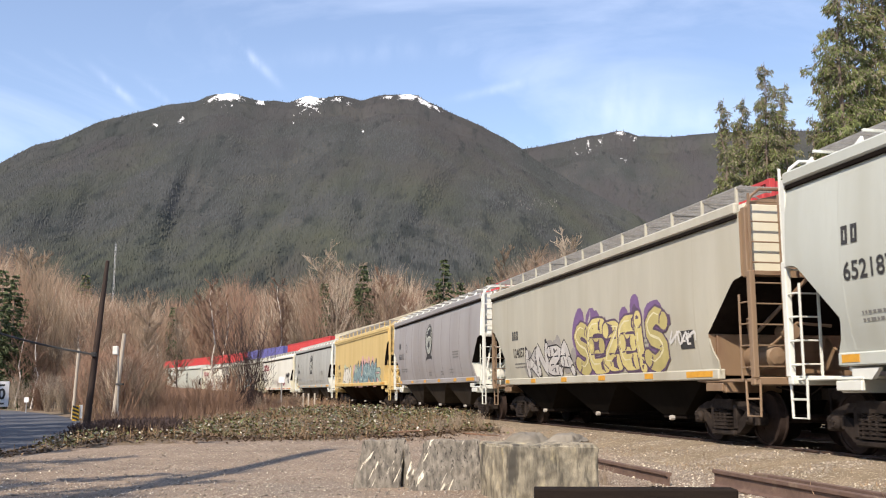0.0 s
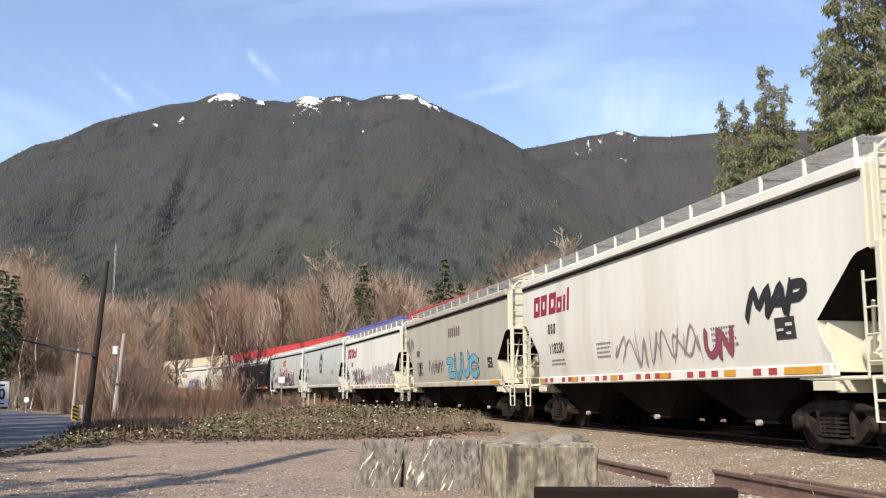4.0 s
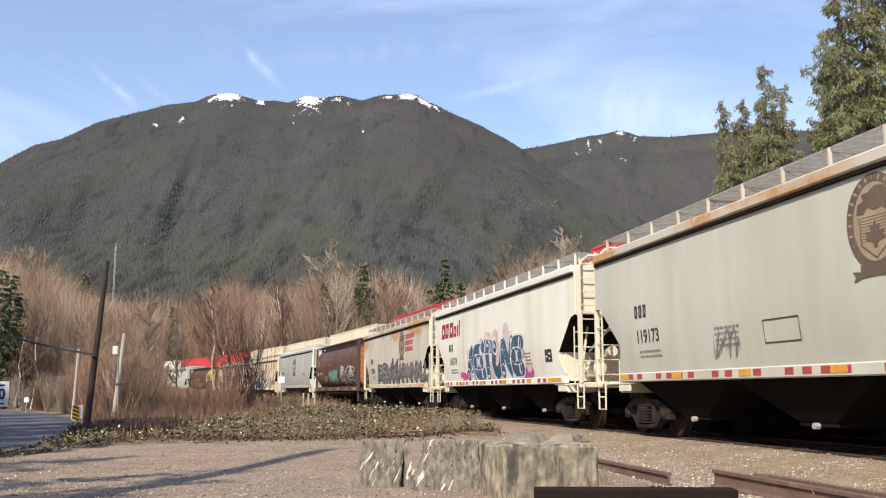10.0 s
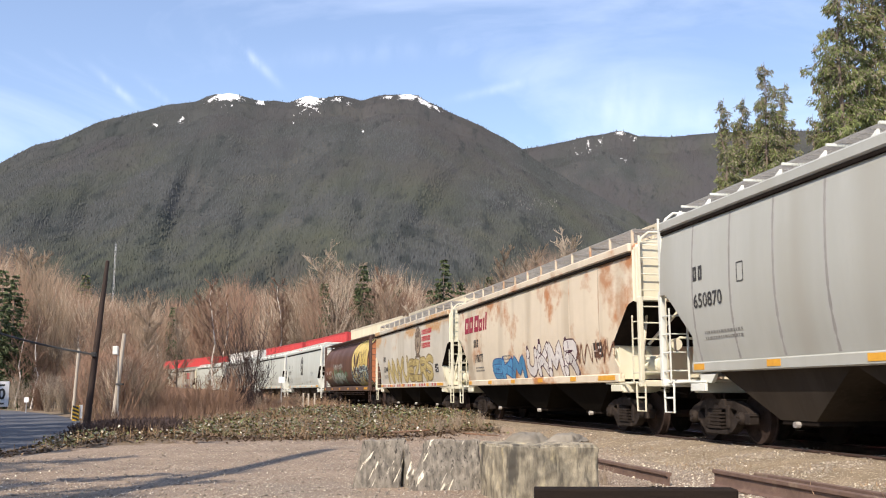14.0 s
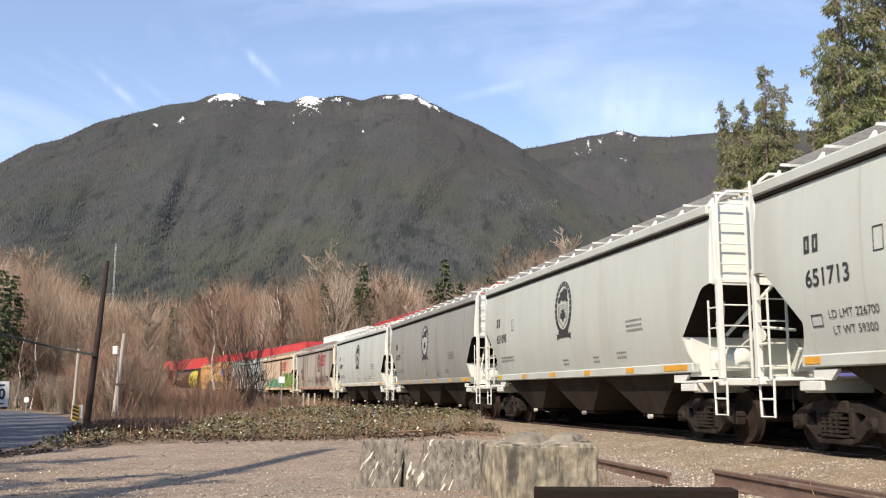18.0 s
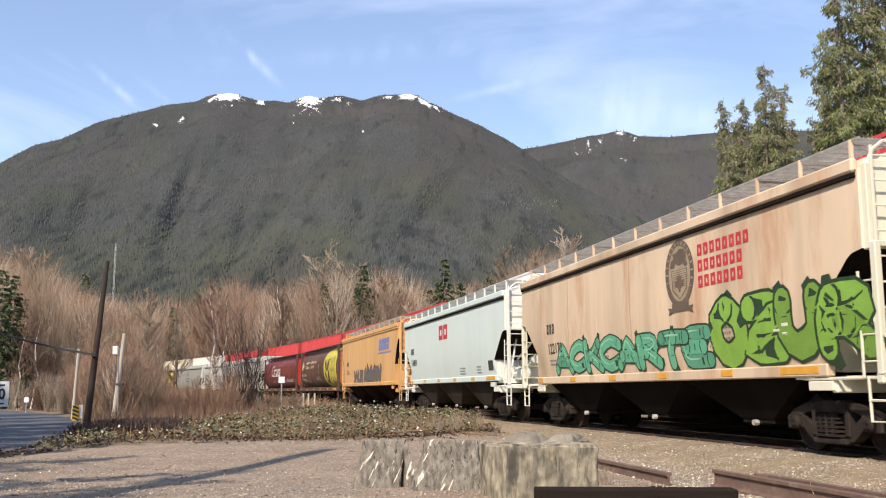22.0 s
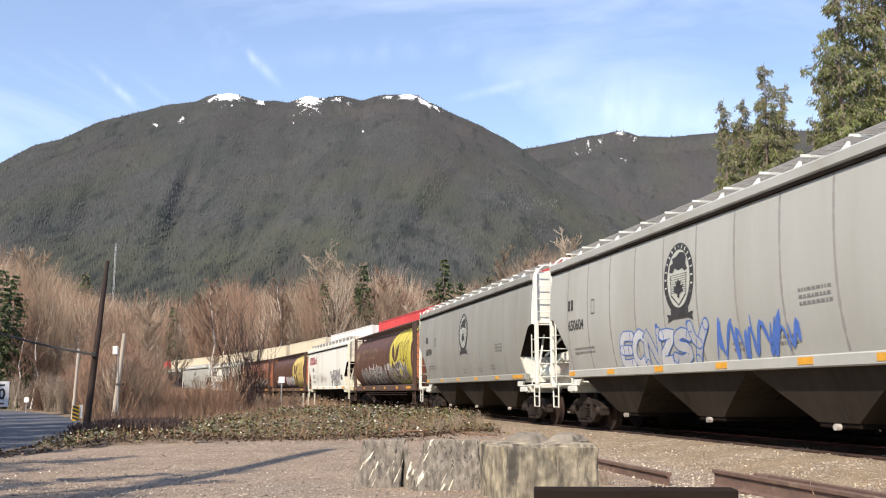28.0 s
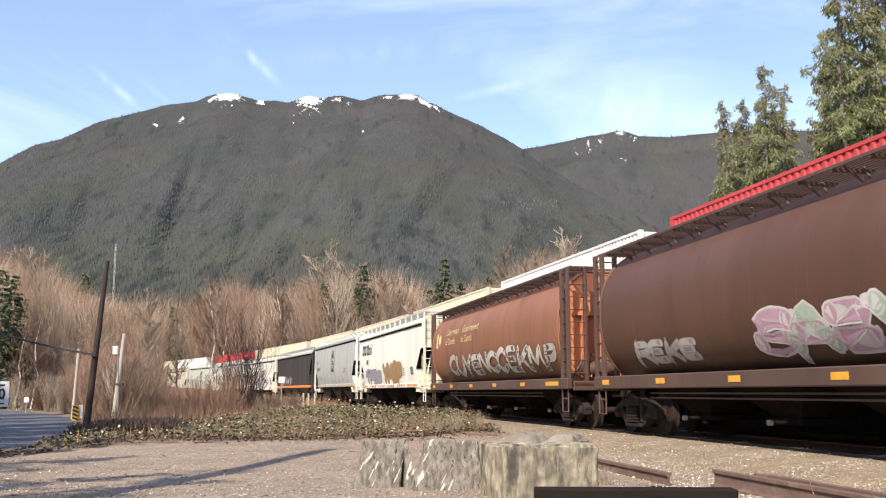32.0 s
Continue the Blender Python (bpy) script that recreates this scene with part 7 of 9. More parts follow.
# snow fields: bearing in degrees, share of the slope, reach along and down, strength
SNOW_MAIN = [(-13.3, 0.994, 1.15, 0.022, 1.08), (-14.3, 0.985, 0.4, 0.015, 0.75), (-11.3, 0.993, 0.5, 0.012, 0.85), (-8.3, 0.991, 1.05, 0.025, 1.03), (-9.3, 0.95, 0.1, 0.02, 0.74), (-6.6, 0.99, 0.7, 0.012, 0.7), (-5.9, 0.98, 0.3, 0.012, 0.68),
             (-3.5, 0.992, 0.7, 0.01, 0.8), (-2.2, 0.993, 0.9, 0.014, 1.0), (-1.2, 0.99, 0.7, 0.014, 0.95), (-0.4, 0.99, 0.4, 0.012, 0.85), (-5.0, 0.9, 0.13, 0.02, 0.78), (-2.8, 0.92, 0.1, 0.015, 0.7), (-15.9, 0.965, 0.25, 0.008, 0.74), (-17.4, 0.965, 0.25, 0.008, 0.7)]
SNOW_BACK = [(10.9, 0.99, 0.4, 0.016, 0.9), (11.7, 0.985, 0.4, 0.012, 0.72), (9.0, 0.975, 0.25, 0.018, 0.66), (9.7, 0.98, 0.3, 0.014, 0.64), (11.1, 0.9, 0.22, 0.016, 0.84), (8.2, 0.965, 0.2, 0.02, 0.6), (18.5, 0.985, 0.7, 0.012, 0.6)]


def snow_at(spots, az, T):
    out = np.zeros_like(T)
    for a, t, ra, rt, k in spots:
        out = np.maximum(out, k * np.exp(-((az - a) / ra) ** 2 - ((T - t) / rt) ** 2))
    return out


def mountain(name, ridge, foot, crest, back, label, seed, spots, spur=0.42, na=620, nr=150, power=1.9, gullies=()):
    az = np.radians(np.linspace(-58, 58, na))
    el = np.interp(np.degrees(az), [a for a, _ in ridge], [b for _, b in ridge])
    rnd = np.random.RandomState(seed)
    rough = sum(np.interp(np.arange(na), np.linspace(0, na, k), rnd.uniform(-1, 1, k)) * w for k, w in ((60, 0.08), (140, 0.06)))
    top = crest * np.tan(np.radians(el + rough)) + EYE_H
    t = np.concatenate([np.linspace(0, 1, nr), 1 + 0.35 * np.linspace(0.02, 1, 20)])
    A, T = np.meshgrid(np.arange(na), t)
    R = foot + (crest - foot) * T
    up = np.where(T <= 1, T ** power, np.clip(1 - (T - 1) * 1.1, 0, 1))
    H = top[A] * up
    n = np.zeros_like(H)
    for k, w, stretch in ((13, 1.0, 0.7), (34, 0.42, 0.8), (90, 0.15, 2.0), (230, 0.05, 7.0)):
        gx = rnd.uniform(-1, 1, (int(stretch * 2) + 3, k + 2))
        fx, fy = np.clip(A / na + 0.1 * (1 - T), 0, 1) * k, np.clip(T, 0, 1.35) / 1.35 * (stretch * 2)
        i, j = fx.astype(int), fy.astype(int)
        u, v = fx - i, fy - j
        u, v = u * u * (3 - 2 * u), v * v * (3 - 2 * v)
        n += w * ((gx[j, i] * (1 - u) + gx[j, i + 1] * u) * (1 - v) + (gx[j + 1, i] * (1 - u) + gx[j + 1, i + 1] * u) * v)
    # ravines down the face
    deg = np.degrees(az)[A]
    for a0, t0, a1, t1, depth, wide in gullies:
        mid = a1 + (a0 - a1) * np.clip((T - t1) / (t0 - t1), 0, 1)
        fade = np.clip((T - t1 + 0.05) / 0.08, 0, 1) * np.clip((t0 + 0.05 - T) / 0.08, 0, 1)
        H = H - depth * fade * np.exp(-((deg - mid) / wide) ** 2)
    H = H * np.exp(spur * n * np.clip((0.96 - T) / 0.96, 0, 1) ** 0.6 * np.clip(T / 0.4, 0, 1))
    # no near spur hides the skyline
    lim = np.tan(np.radians(el))[A] * R * (0.3 + 0.69 * np.clip(T, 0, 1)) + 2
    over = np.clip(H - 0.9 * lim, 0, None)
    H = np.where(T < 0.97, np.where(over > 0, 0.9 * lim + 0.1 * lim * (1 - np.exp(-over / (0.1 * lim))), H), H) - 2.0
    X, Y = R * np.sin(az)[A], R * np.cos(az)[A]
    v = np.stack([X.ravel(), Y.ravel(), H.ravel()], 1)
    i, j = np.meshgrid(np.arange(na - 1), np.arange(len(t) - 1))
    a = (j * na + i).ravel()
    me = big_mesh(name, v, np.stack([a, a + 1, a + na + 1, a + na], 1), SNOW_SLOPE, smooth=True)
    at = me.attributes.new("crest", "FLOAT", "POINT")
    cr = snow_at(spots, np.degrees(az)[A], np.minimum(T, 2 - T))
    at.data.foreach_set("value", cr.ravel().astype(np.float32))
    tagged(new(name, me), label, "mountain", kind="structure")
    return az, R, H, T, spots


M1 = mountain("mountain", RIDGE_MAIN, 420, 2500, 3200, "dark forested mountain with snow patches along its crest", 4, SNOW_MAIN,
              gullies=((-14.6, 0.9, -16.4, 0.6, 13, 0.4), (-12.0, 0.66, -12.8, 0.44, 9, 0.4), (-4.4, 0.9, -10.0, 0.64, 15, 0.6), (-8.6, 0.93, -9.4, 0.8, 9, 0.4), (3.2, 0.8, 0.5, 0.55, 8, 0.5), (-20.5, 0.85, -21.5, 0.6, 8, 0.5)))
M2 = mountain("mountain", RIDGE_BACK, 2600, 4150, 4700, "farther forested mountain with patchy snow", 8, SNOW_BACK, 0.4, 420, 90, 1.2)


def mountain_firs(data, n, lo, hi, name, hmin, hmax, seed, az_lo=-27, az_hi=20, mat=None, rise=None, slim=1.0, label="dense dark firs on the mountain slope"):
    """Firs that can be told apart on the slopes, as one mass."""
    az, R, H, T, spots = data
    rnd = np.random.RandomState(seed)
    j = np.interp(lo + (hi - lo) * rnd.rand(n) ** 0.9, T[:, 0], np.arange(len(T)))
    a0 = np.interp(radians(az_lo), az, np.arange(len(az)))
    a1 = np.interp(radians(az_hi), az, np.arange(len(az)))
    i = a0 + (a1 - a0) * rnd.rand(n)
    ji, ii = j.astype(int), i.astype(int)
    ji, ii = np.clip(ji, 0, H.shape[0] - 2), np.clip(ii, 0, H.shape[1] - 2)
    u, v = i - ii, j - ji
    z = (H[ji, ii] * (1 - u) + H[ji, ii + 1] * u) * (1 - v) + (H[ji + 1, ii] * (1 - u) + H[ji + 1, ii + 1] * u) * v
    r = R[ji, 0] * (1 - v) + R[ji + 1, 0] * v
    az_i = az[ii] * (1 - u) + az[ii + 1] * u
    x, y = r * np.sin(az_i), r * np.cos(az_i)
    bare = snow_at(spots, np.degrees(az_i), np.interp(j, np.arange(len(T)), T[:, 0])) > rnd.uniform(0.3, 0.75, n)
    if rise:
        el = np.degrees(np.arctan2(z - EYE_H, r))
        bare = bare | (el < rise[0] + 0.1 * np.sin(az_i * 190)) | (el > rise[1] + 0.12 * np.sin(az_i * 330))
    x, y, z = x[~bare], y[~bare], z[~bare]
    n = len(x)
    h = hmin + (hmax - hmin) * rnd.rand(n) ** 2
    w = h * rnd.uniform(0.16, 0.3, n) * slim
    # three-sided crowns, one flank towards the yard
    ang = np.array([math.atan2(-0.95, -0.3) + k for k in (1.05, -1.05, math.pi)])
    vs = np.zeros((n, 4, 3))
    vs[:, :3, 0] = x[:, None] + np.cos(ang)[None] * w[:, None]
    vs[:, :3, 1] = y[:, None] + np.sin(ang)[None] * w[:, None]
    vs[:, :3, 2] = z[:, None] - 0.3
    vs[:, 3] = np.stack([x + rnd.uniform(-0.4, 0.4, n), y, z + h], 1)
    f = np.array([(1, 0, 3), (0, 2, 3), (2, 1, 3)])
    f = (f[None] + 4 * np.arange(n)[:, None, None]).reshape(-1, 3)
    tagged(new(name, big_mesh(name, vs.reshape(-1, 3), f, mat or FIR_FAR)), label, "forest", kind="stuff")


mountain_firs(M1, 120000, 0.4, 0.995, "mountain_forest", 2.4, 8.0, 3)
mountain_firs(M1, 80000, 0.03, 0.5, "mountain_forest", 3.0, 10.0, 13)
mountain_firs(M1, 42000, 0.0, 0.36, "foothill_forest", 4.0, 15, 5, mat=FIR_FOOT)
mountain_firs(M1, 26000, 0.9, 1.0, "crest_forest", 2.5, 6.5, 23)
mountain_firs(M2, 46000, 0.1, 0.99, "mountain_forest", 4.0, 12, 6, 0, 30)
mountain_firs(M2, 9000, 0.9, 1.0, "crest_forest", 5.0, 12, 26, 0, 30)
SNAG = surface("bleached standing snags", (0.3, 0.29, 0.27), (0.2, 0.19, 0.18), 0.05, 1.0, 0, 0, spec=0.0, per="island")
mountain_firs(M1, 3200, 0.05, 0.9, "dead_stand", 3, 7, 29, 3.6, 7.0, SNAG, (11.0, 11.45), 0.2, "pale dead standing trunks in a clearing")

# ---- trees ----
BARK = surface("grey-brown bark", (0.20, 0.155, 0.125), (0.12, 0.092, 0.075), 2.0, 0.9, 0, 0.5, 20, (1, 1, 0.3))
BIRCH = surface("pale birch bark", (0.68, 0.64, 0.58), (0.33, 0.29, 0.26), 2.0, 0.8, 0, 0.2, 20, (1, 1, 2.0))
TWIG = surface("bare brown twigs", (0.275, 0.207, 0.148), (0.17, 0.127, 0.09), 0.6, 0.95, 0, 0, per="random")
TWIG_RED = surface("reddish bare twigs", (0.25, 0.157, 0.107), (0.16, 0.098, 0.067), 0.6, 0.95, 0, 0, per="random")
TWIG_PALE = surface("pale bare twigs", (0.40, 0.33, 0.25), (0.27, 0.215, 0.16), 0.6, 0.95, 0, 0, per="random")
SHRUB_DARK = surface("dark shrub stems", (0.075, 0.05, 0.045), (0.045, 0.03, 0.03), 1.0, 0.9, 0, 0)
CEDAR_DRY = surface("dry brown-grey cedar sprays", (0.24, 0.21, 0.15), (0.16, 0.14, 0.1), 0.5, 0.8, 0, 0, per="island")
FIR = surface("olive conifer foliage", (0.18, 0.21, 0.078), (0.105, 0.13, 0.048), 0.5, 0.85, 0, 0, per="island", third=(0.23, 0.19, 0.1), third_scale=0.5, third_at=0.62, spec=0.2)
FIR_DARK = surface("deep green conifer foliage", (0.075, 0.098, 0.038), (0.045, 0.064, 0.025), 0.5, 0.85, 0, 0, per="island")


def stick(vs, fs, p, q, r, r2, n=3):
    d = q - p
    if d.length < 1e-5:
        return
    d = d.normalized()
    a = d.orthogonal().normalized()
    b = d.cross(a)
    k0 = len(vs)
    for k in range(n):
        t = 2 * math.pi * k / n
        e = a * math.cos(t) + b * math.sin(t)
        vs.append(p + e * r)
        vs.append(q + e * r2)
    fs += [(k0 + 2 * k, k0 + 2 * ((k + 1) % n), k0 + 2 * ((k + 1) % n) + 1, k0 + 2 * k + 1) for k in range(n)]


def bare_tree_meshes(seed, h, bark, twig, spread=0.24, limbs=26, fine=0.024):
    """Trunk and crown of a leafless tree."""
    rnd = random.Random(seed)
    tv, tf, cv, cf = [], [], [], []
    pts, p = [], Vector((0, 0, -0.3))
    for i in range(9):
        pts.append(p.copy())
        p = p + Vector((rnd.uniform(-0.03, 0.03) * h, rnd.uniform(-0.03, 0.03) * h, h / 8.6)) * (1.0 if i else 1.0)
    r0 = 0.0105 * h
    for i in range(8):
        stick(tv, tf, pts[i], pts[i + 1], r0 * (1 - i / 8.5), r0 * (1 - (i + 1) / 8.5), 6)
    for k in range(limbs):
        t = 0.22 + 0.76 * (k + rnd.random()) / limbs
        i = min(7, int(t * 8))
        base = pts[i].lerp(pts[i + 1], t * 8 - i)
        az = rnd.uniform(0, 6.283)
        L = spread * h * (1.15 - 0.75 * t) * rnd.uniform(0.7, 1.25)
        out = Vector((math.cos(az), math.sin(az), rnd.uniform(0.5, 1.2))).normalized()
        q = base
        r = r0 * 0.4 * (1.1 - t)
        for s in range(3):
            nq = q + (out + Vector((0, 0, 0.22 * s))).normalized() * L / 3
            stick(cv, cf, q, nq, max(fine, r * (1 - s / 3.2)), max(fine, r * (1 - (s + 1) / 3.2)), 3)
            for b in range(4):
                m = q.lerp(nq, rnd.random())
                dv = (out * 0.8 + Vector((rnd.uniform(-1, 1), rnd.uniform(-1, 1), rnd.uniform(0.0, 1.1)))).normalized()
                e = m + dv * L * rnd.uniform(0.22, 0.5)
                stick(cv, cf, m, e, fine, fine * 0.8, 3)
                for _ in range(4):
                    m2 = m.lerp(e, rnd.uniform(0.2, 1))
                    e2 = m2 + (dv + Vector((rnd.uniform(-1, 1), rnd.uniform(-1, 1), rnd.uniform(-0.1, 1)))).normalized() * L * rnd.uniform(0.1, 0.26)
                    stick(cv, cf, m2, e2, fine * 0.75, fine * 0.35, 3)
            q = nq
    t = big_mesh("trunk", [tuple(v) for v in tv], tf, bark, smooth=True)
    c = big_mesh("crown", [tuple(v) for v in cv], cf, twig)
    return t, c


def conifer_meshes(seed, h, width, leaf, whorls=34, droop=0.35, sparse=1.0, low=0.06, spray_n=9, size=0.30):
    """Trunk, and a crown of drooping boughs hung with small sprays."""
    rnd = random.Random(seed)
    tv, tf, cv, cf = [], [], [], []
    r0 = 0.013 * h
    for i in range(8):
        stick(tv, tf, Vector((0, 0, h * i / 8 - 0.3)), Vector((0, 0, h * (i + 1) / 8 - 0.3)), r0 * (1 - i / 8.2), r0 * (1 - (i + 1) / 8.2), 6)
    for w in range(whorls):
        t = low + (1 - low) * (w + rnd.random() * 0.8) / whorls
        for b in range(rnd.choice((4, 5, 6))):
            if rnd.random() > sparse:
                continue
            az = rnd.uniform(0, 6.283)
            L = width * (1 - t) ** 0.8 * rnd.uniform(0.4, 1.15) + 0.12
            base = Vector((0, 0, h * t - 0.3))
            out = Vector((math.cos(az), math.sin(az), 0))
            tip = base + out * L + Vector((0, 0, -droop * L * rnd.uniform(0.5, 1.3)))
            mid = base.lerp(tip, 0.5) + Vector((0, 0, 0.12 * L))
            stick(tv, tf, base, mid, 0.03, 0.02, 3)
            stick(tv, tf, mid, tip, 0.02, 0.008, 3)
            n = max(3, int(spray_n * L / max(0.6, width) * 1.8))
            for s in range(n):
                f = 0.18 + 0.82 * (s + rnd.random()) / n
                c = base.lerp(mid, f * 2) if f < 0.5 else mid.lerp(tip, f * 2 - 1)
                for _ in range(2):
                    sz = size * rnd.uniform(0.6, 1.4)
                    side = Vector((-out.y, out.x, 0)) * rnd.uniform(-1, 1)
                    d = (out * rnd.uniform(0.1, 0.8) + side + Vector((0, 0, rnd.uniform(-0.9, 0.05)))).normalized()
                    nrm = d.cross(Vector((rnd.uniform(-1, 1), rnd.uniform(-1, 1), rnd.uniform(0, 1)))).normalized()
                    k0 = len(cv)
                    cv += [c, c + d * sz * 0.5 + nrm * sz * 0.26, c + d * sz * 1.15, c + d * sz * 0.5 - nrm * sz * 0.26]
                    cf.append((k0, k0 + 1, k0 + 2, k0 + 3))
    t = big_mesh("trunk", [tuple(v) for v in tv], tf, BARK, smooth=True)
    return t, big_mesh("crown", [tuple(v) for v in cv], cf, leaf)


def cedar_meshes(seed, h, width, leaf, dry, boughs=150, dense=80):
    """Trunk, and a ragged crown of sweeping boughs hung with drooping sprays, dry towards the top."""
    rnd = random.Random(seed)
    tv, tf, cv, cf, slot = [], [], [], [], []
    r0 = 0.012 * h
    bend = [Vector((rnd.uniform(-0.12, 0.12) * i / 4, rnd.uniform(-0.12, 0.12) * i / 4, h * i / 10 - 0.3)) for i in range(11)]
    for i in range(10):
        stick(tv, tf, bend[i], bend[i + 1], r0 * (1 - i / 10.4), r0 * (1 - (i + 1) / 10.4), 6)
    for k in range(boughs):
        t = 0.04 + 0.95 * (k + rnd.random()) / boughs
        i = min(9, int(t * 10))
        base = bend[i].lerp(bend[i + 1], t * 10 - i)
        az = rnd.uniform(0, 6.283)
        swell = 0.85 + 0.9 * noise.noise(Vector((math.cos(az) * 0.8 + seed, math.sin(az) * 0.8, t * 7)))
        L = (width * (1 - t) ** 0.5 + 0.25) * rnd.choice((0.4, 0.6, 0.8, 1.0, 1.0, 1.3)) * swell
        out = Vector((math.cos(az), math.sin(az), 0))
        side = Vector((-out.y, out.x, 0))
        sag = rnd.uniform(-0.12, 0.45)
        line = [base, base + out * L * 0.35 + Vector((0, 0, 0.04 * L)), base + out * L * 0.72 + Vector((0, 0, -sag * 0.7 * L)), base + out * L + Vector((0, 0, -sag * 0.75 * L))]
        for a in range(3):
            stick(tv, tf, line[a], line[a + 1], 0.032 - 0.009 * a, 0.023 - 0.008 * a, 3)
        n = int(dense * L * rnd.uniform(0.6, 1.1)) + 4
        for q in range(n):
            f = 0.12 + 0.88 * (q + rnd.random()) / n
            a = min(2, int(f * 3))
            c = line[a].lerp(line[a + 1], f * 3 - a) + side * rnd.uniform(-0.26, 0.26) * L * (1.05 - 0.7 * f) + Vector((0, 0, rnd.gauss(-0.05, 0.1)))
            sz = rnd.uniform(0.09, 0.27)
            d = (Vector((0, 0, rnd.uniform(-1, -0.25))) + out * rnd.uniform(-0.2, 0.75) + side * rnd.uniform(-0.7, 0.7)).normalized()
            across = d.cross(Vector((rnd.uniform(-1, 1), rnd.uniform(-1, 1), 0.2))).normalized() * sz * rnd.uniform(0.08, 0.15)
            k0 = len(cv)
            cv += [c, c + d * sz * 0.45 + across, c + d * sz, c + d * sz * 0.5 - across]
            cf.append((k0, k0 + 1, k0 + 2, k0 + 3))
            slot.append(1 if rnd.random() < (t - 0.4) * 0.95 else 0)
    return big_mesh("trunk", [tuple(v) for v in tv], tf, BARK, smooth=True), big_mesh("crown", [tuple(v) for v in cv], cf, [leaf, dry], slot)


def plant_tree(name, meshes, x, y, turn, size, label, group, cat="tree"):
    ob = new(name)
    tagged(ob, label, cat, group)
    part("trunk", meshes[0], None, ob)
    part("crown", meshes[1], None, ob)
    z = float(ground_z(x, y)) - 0.05
    ob.matrix_basis = pose(x, y, z, 0, 0, turn) @ Matrix.Diagonal((size, size, size, 1))
    return ob


def clear_of_track(x, y, gap=5.5):
    mid = off_line(np.array([x]), np.array([y]))[0]
    return mid > gap + TRACK_GAP


BARE = [bare_tree_meshes(1, 12, BARK, TWIG), bare_tree_meshes(2, 12, BARK, TWIG, 0.2), bare_tree_meshes(3, 12, BARK, TWIG_RED, 0.26), bare_tree_meshes(4, 12, BIRCH, TWIG_RED, 0.2, 22),
        bare_tree_meshes(5, 12, BARK, TWIG_PALE, 0.28, 30), bare_tree_meshes(6, 12, BIRCH, TWIG, 0.18, 20)]
BARE_WORDS = ["leafless grey-brown tree with fine twigs", "slim leafless grey-brown tree", "leafless tree with reddish twigs", "leafless birch with pale trunk and reddish twigs", "spreading leafless tree with pale twigs", "slim leafless birch with pale trunk"]


def spot(px, depth):
    """Place at a depth, by its bearing as a share of the lens."""
    return (px - 784) / 1675.0 * depth * 0.9887, depth


def build_woods():
    rnd = random.Random(77)
    # skyline of the bare wood: bearing, height in metres at 110 m
    n = 0
    for k in range(2500):
        if n >= 330:
            break
        px = rnd.uniform(-40, 1120)
        lo, hi = (62, 150) if px < 280 else (115, 210) if px < 700 else (105, 190)
        x, y = spot(px, rnd.uniform(lo, hi))
        if not clear_of_track(x, y, 4.0) or abs(x - road_x(y)) < 6:
            continue
        g, lx, ly, h = LINE
        tx = float(np.interp(y, ly, lx)) + 0.0
        if px > 290 and x < tx + 7:
            continue
        kind = rnd.choices(range(6), (5, 5, 4, 3, 1, 3))[0]
        crest = float(np.interp(px, [-40, 60, 110, 170, 250, 340, 420, 500, 600, 690, 760, 880, 1000, 1120], [205, 215, 165, 160, 165, 190, 205, 200, 215, 205, 190, 205, 245, 200]))
        top = crest / 1675 * y + 1.2
        size = top / 12 * rnd.uniform(0.6, 1.0)
        plant_tree("bare_tree", BARE[kind], x, y, rnd.uniform(0, 360), size, BARE_WORDS[kind], "trees of the bare wood")
        n += 1
    # single trees that stand out
    for px, d, top, kind in ((582, 128, 437, 4), (600, 131, 450, 4), (505, 122, 480, 3), (680, 126, 470, 2), (30, 96, 425, 0), (58, 99, 435, 1), (385, 112, 480, 3), (905, 118, 425, 1), (985, 112, 405, 4), (960, 116, 425, 0),
                             (250, 76, 500, 1), (310, 88, 540, 0), (160, 80, 520, 1), (1050, 120, 420, 1)):
        x, y = spot(px, d)
        plant_tree("bare_tree", BARE[kind], x, y, rnd.uniform(0, 360), ((697 - top) / 1675 * d + 1.2) / 12, BARE_WORDS[kind], "trees of the bare wood")


build_woods()


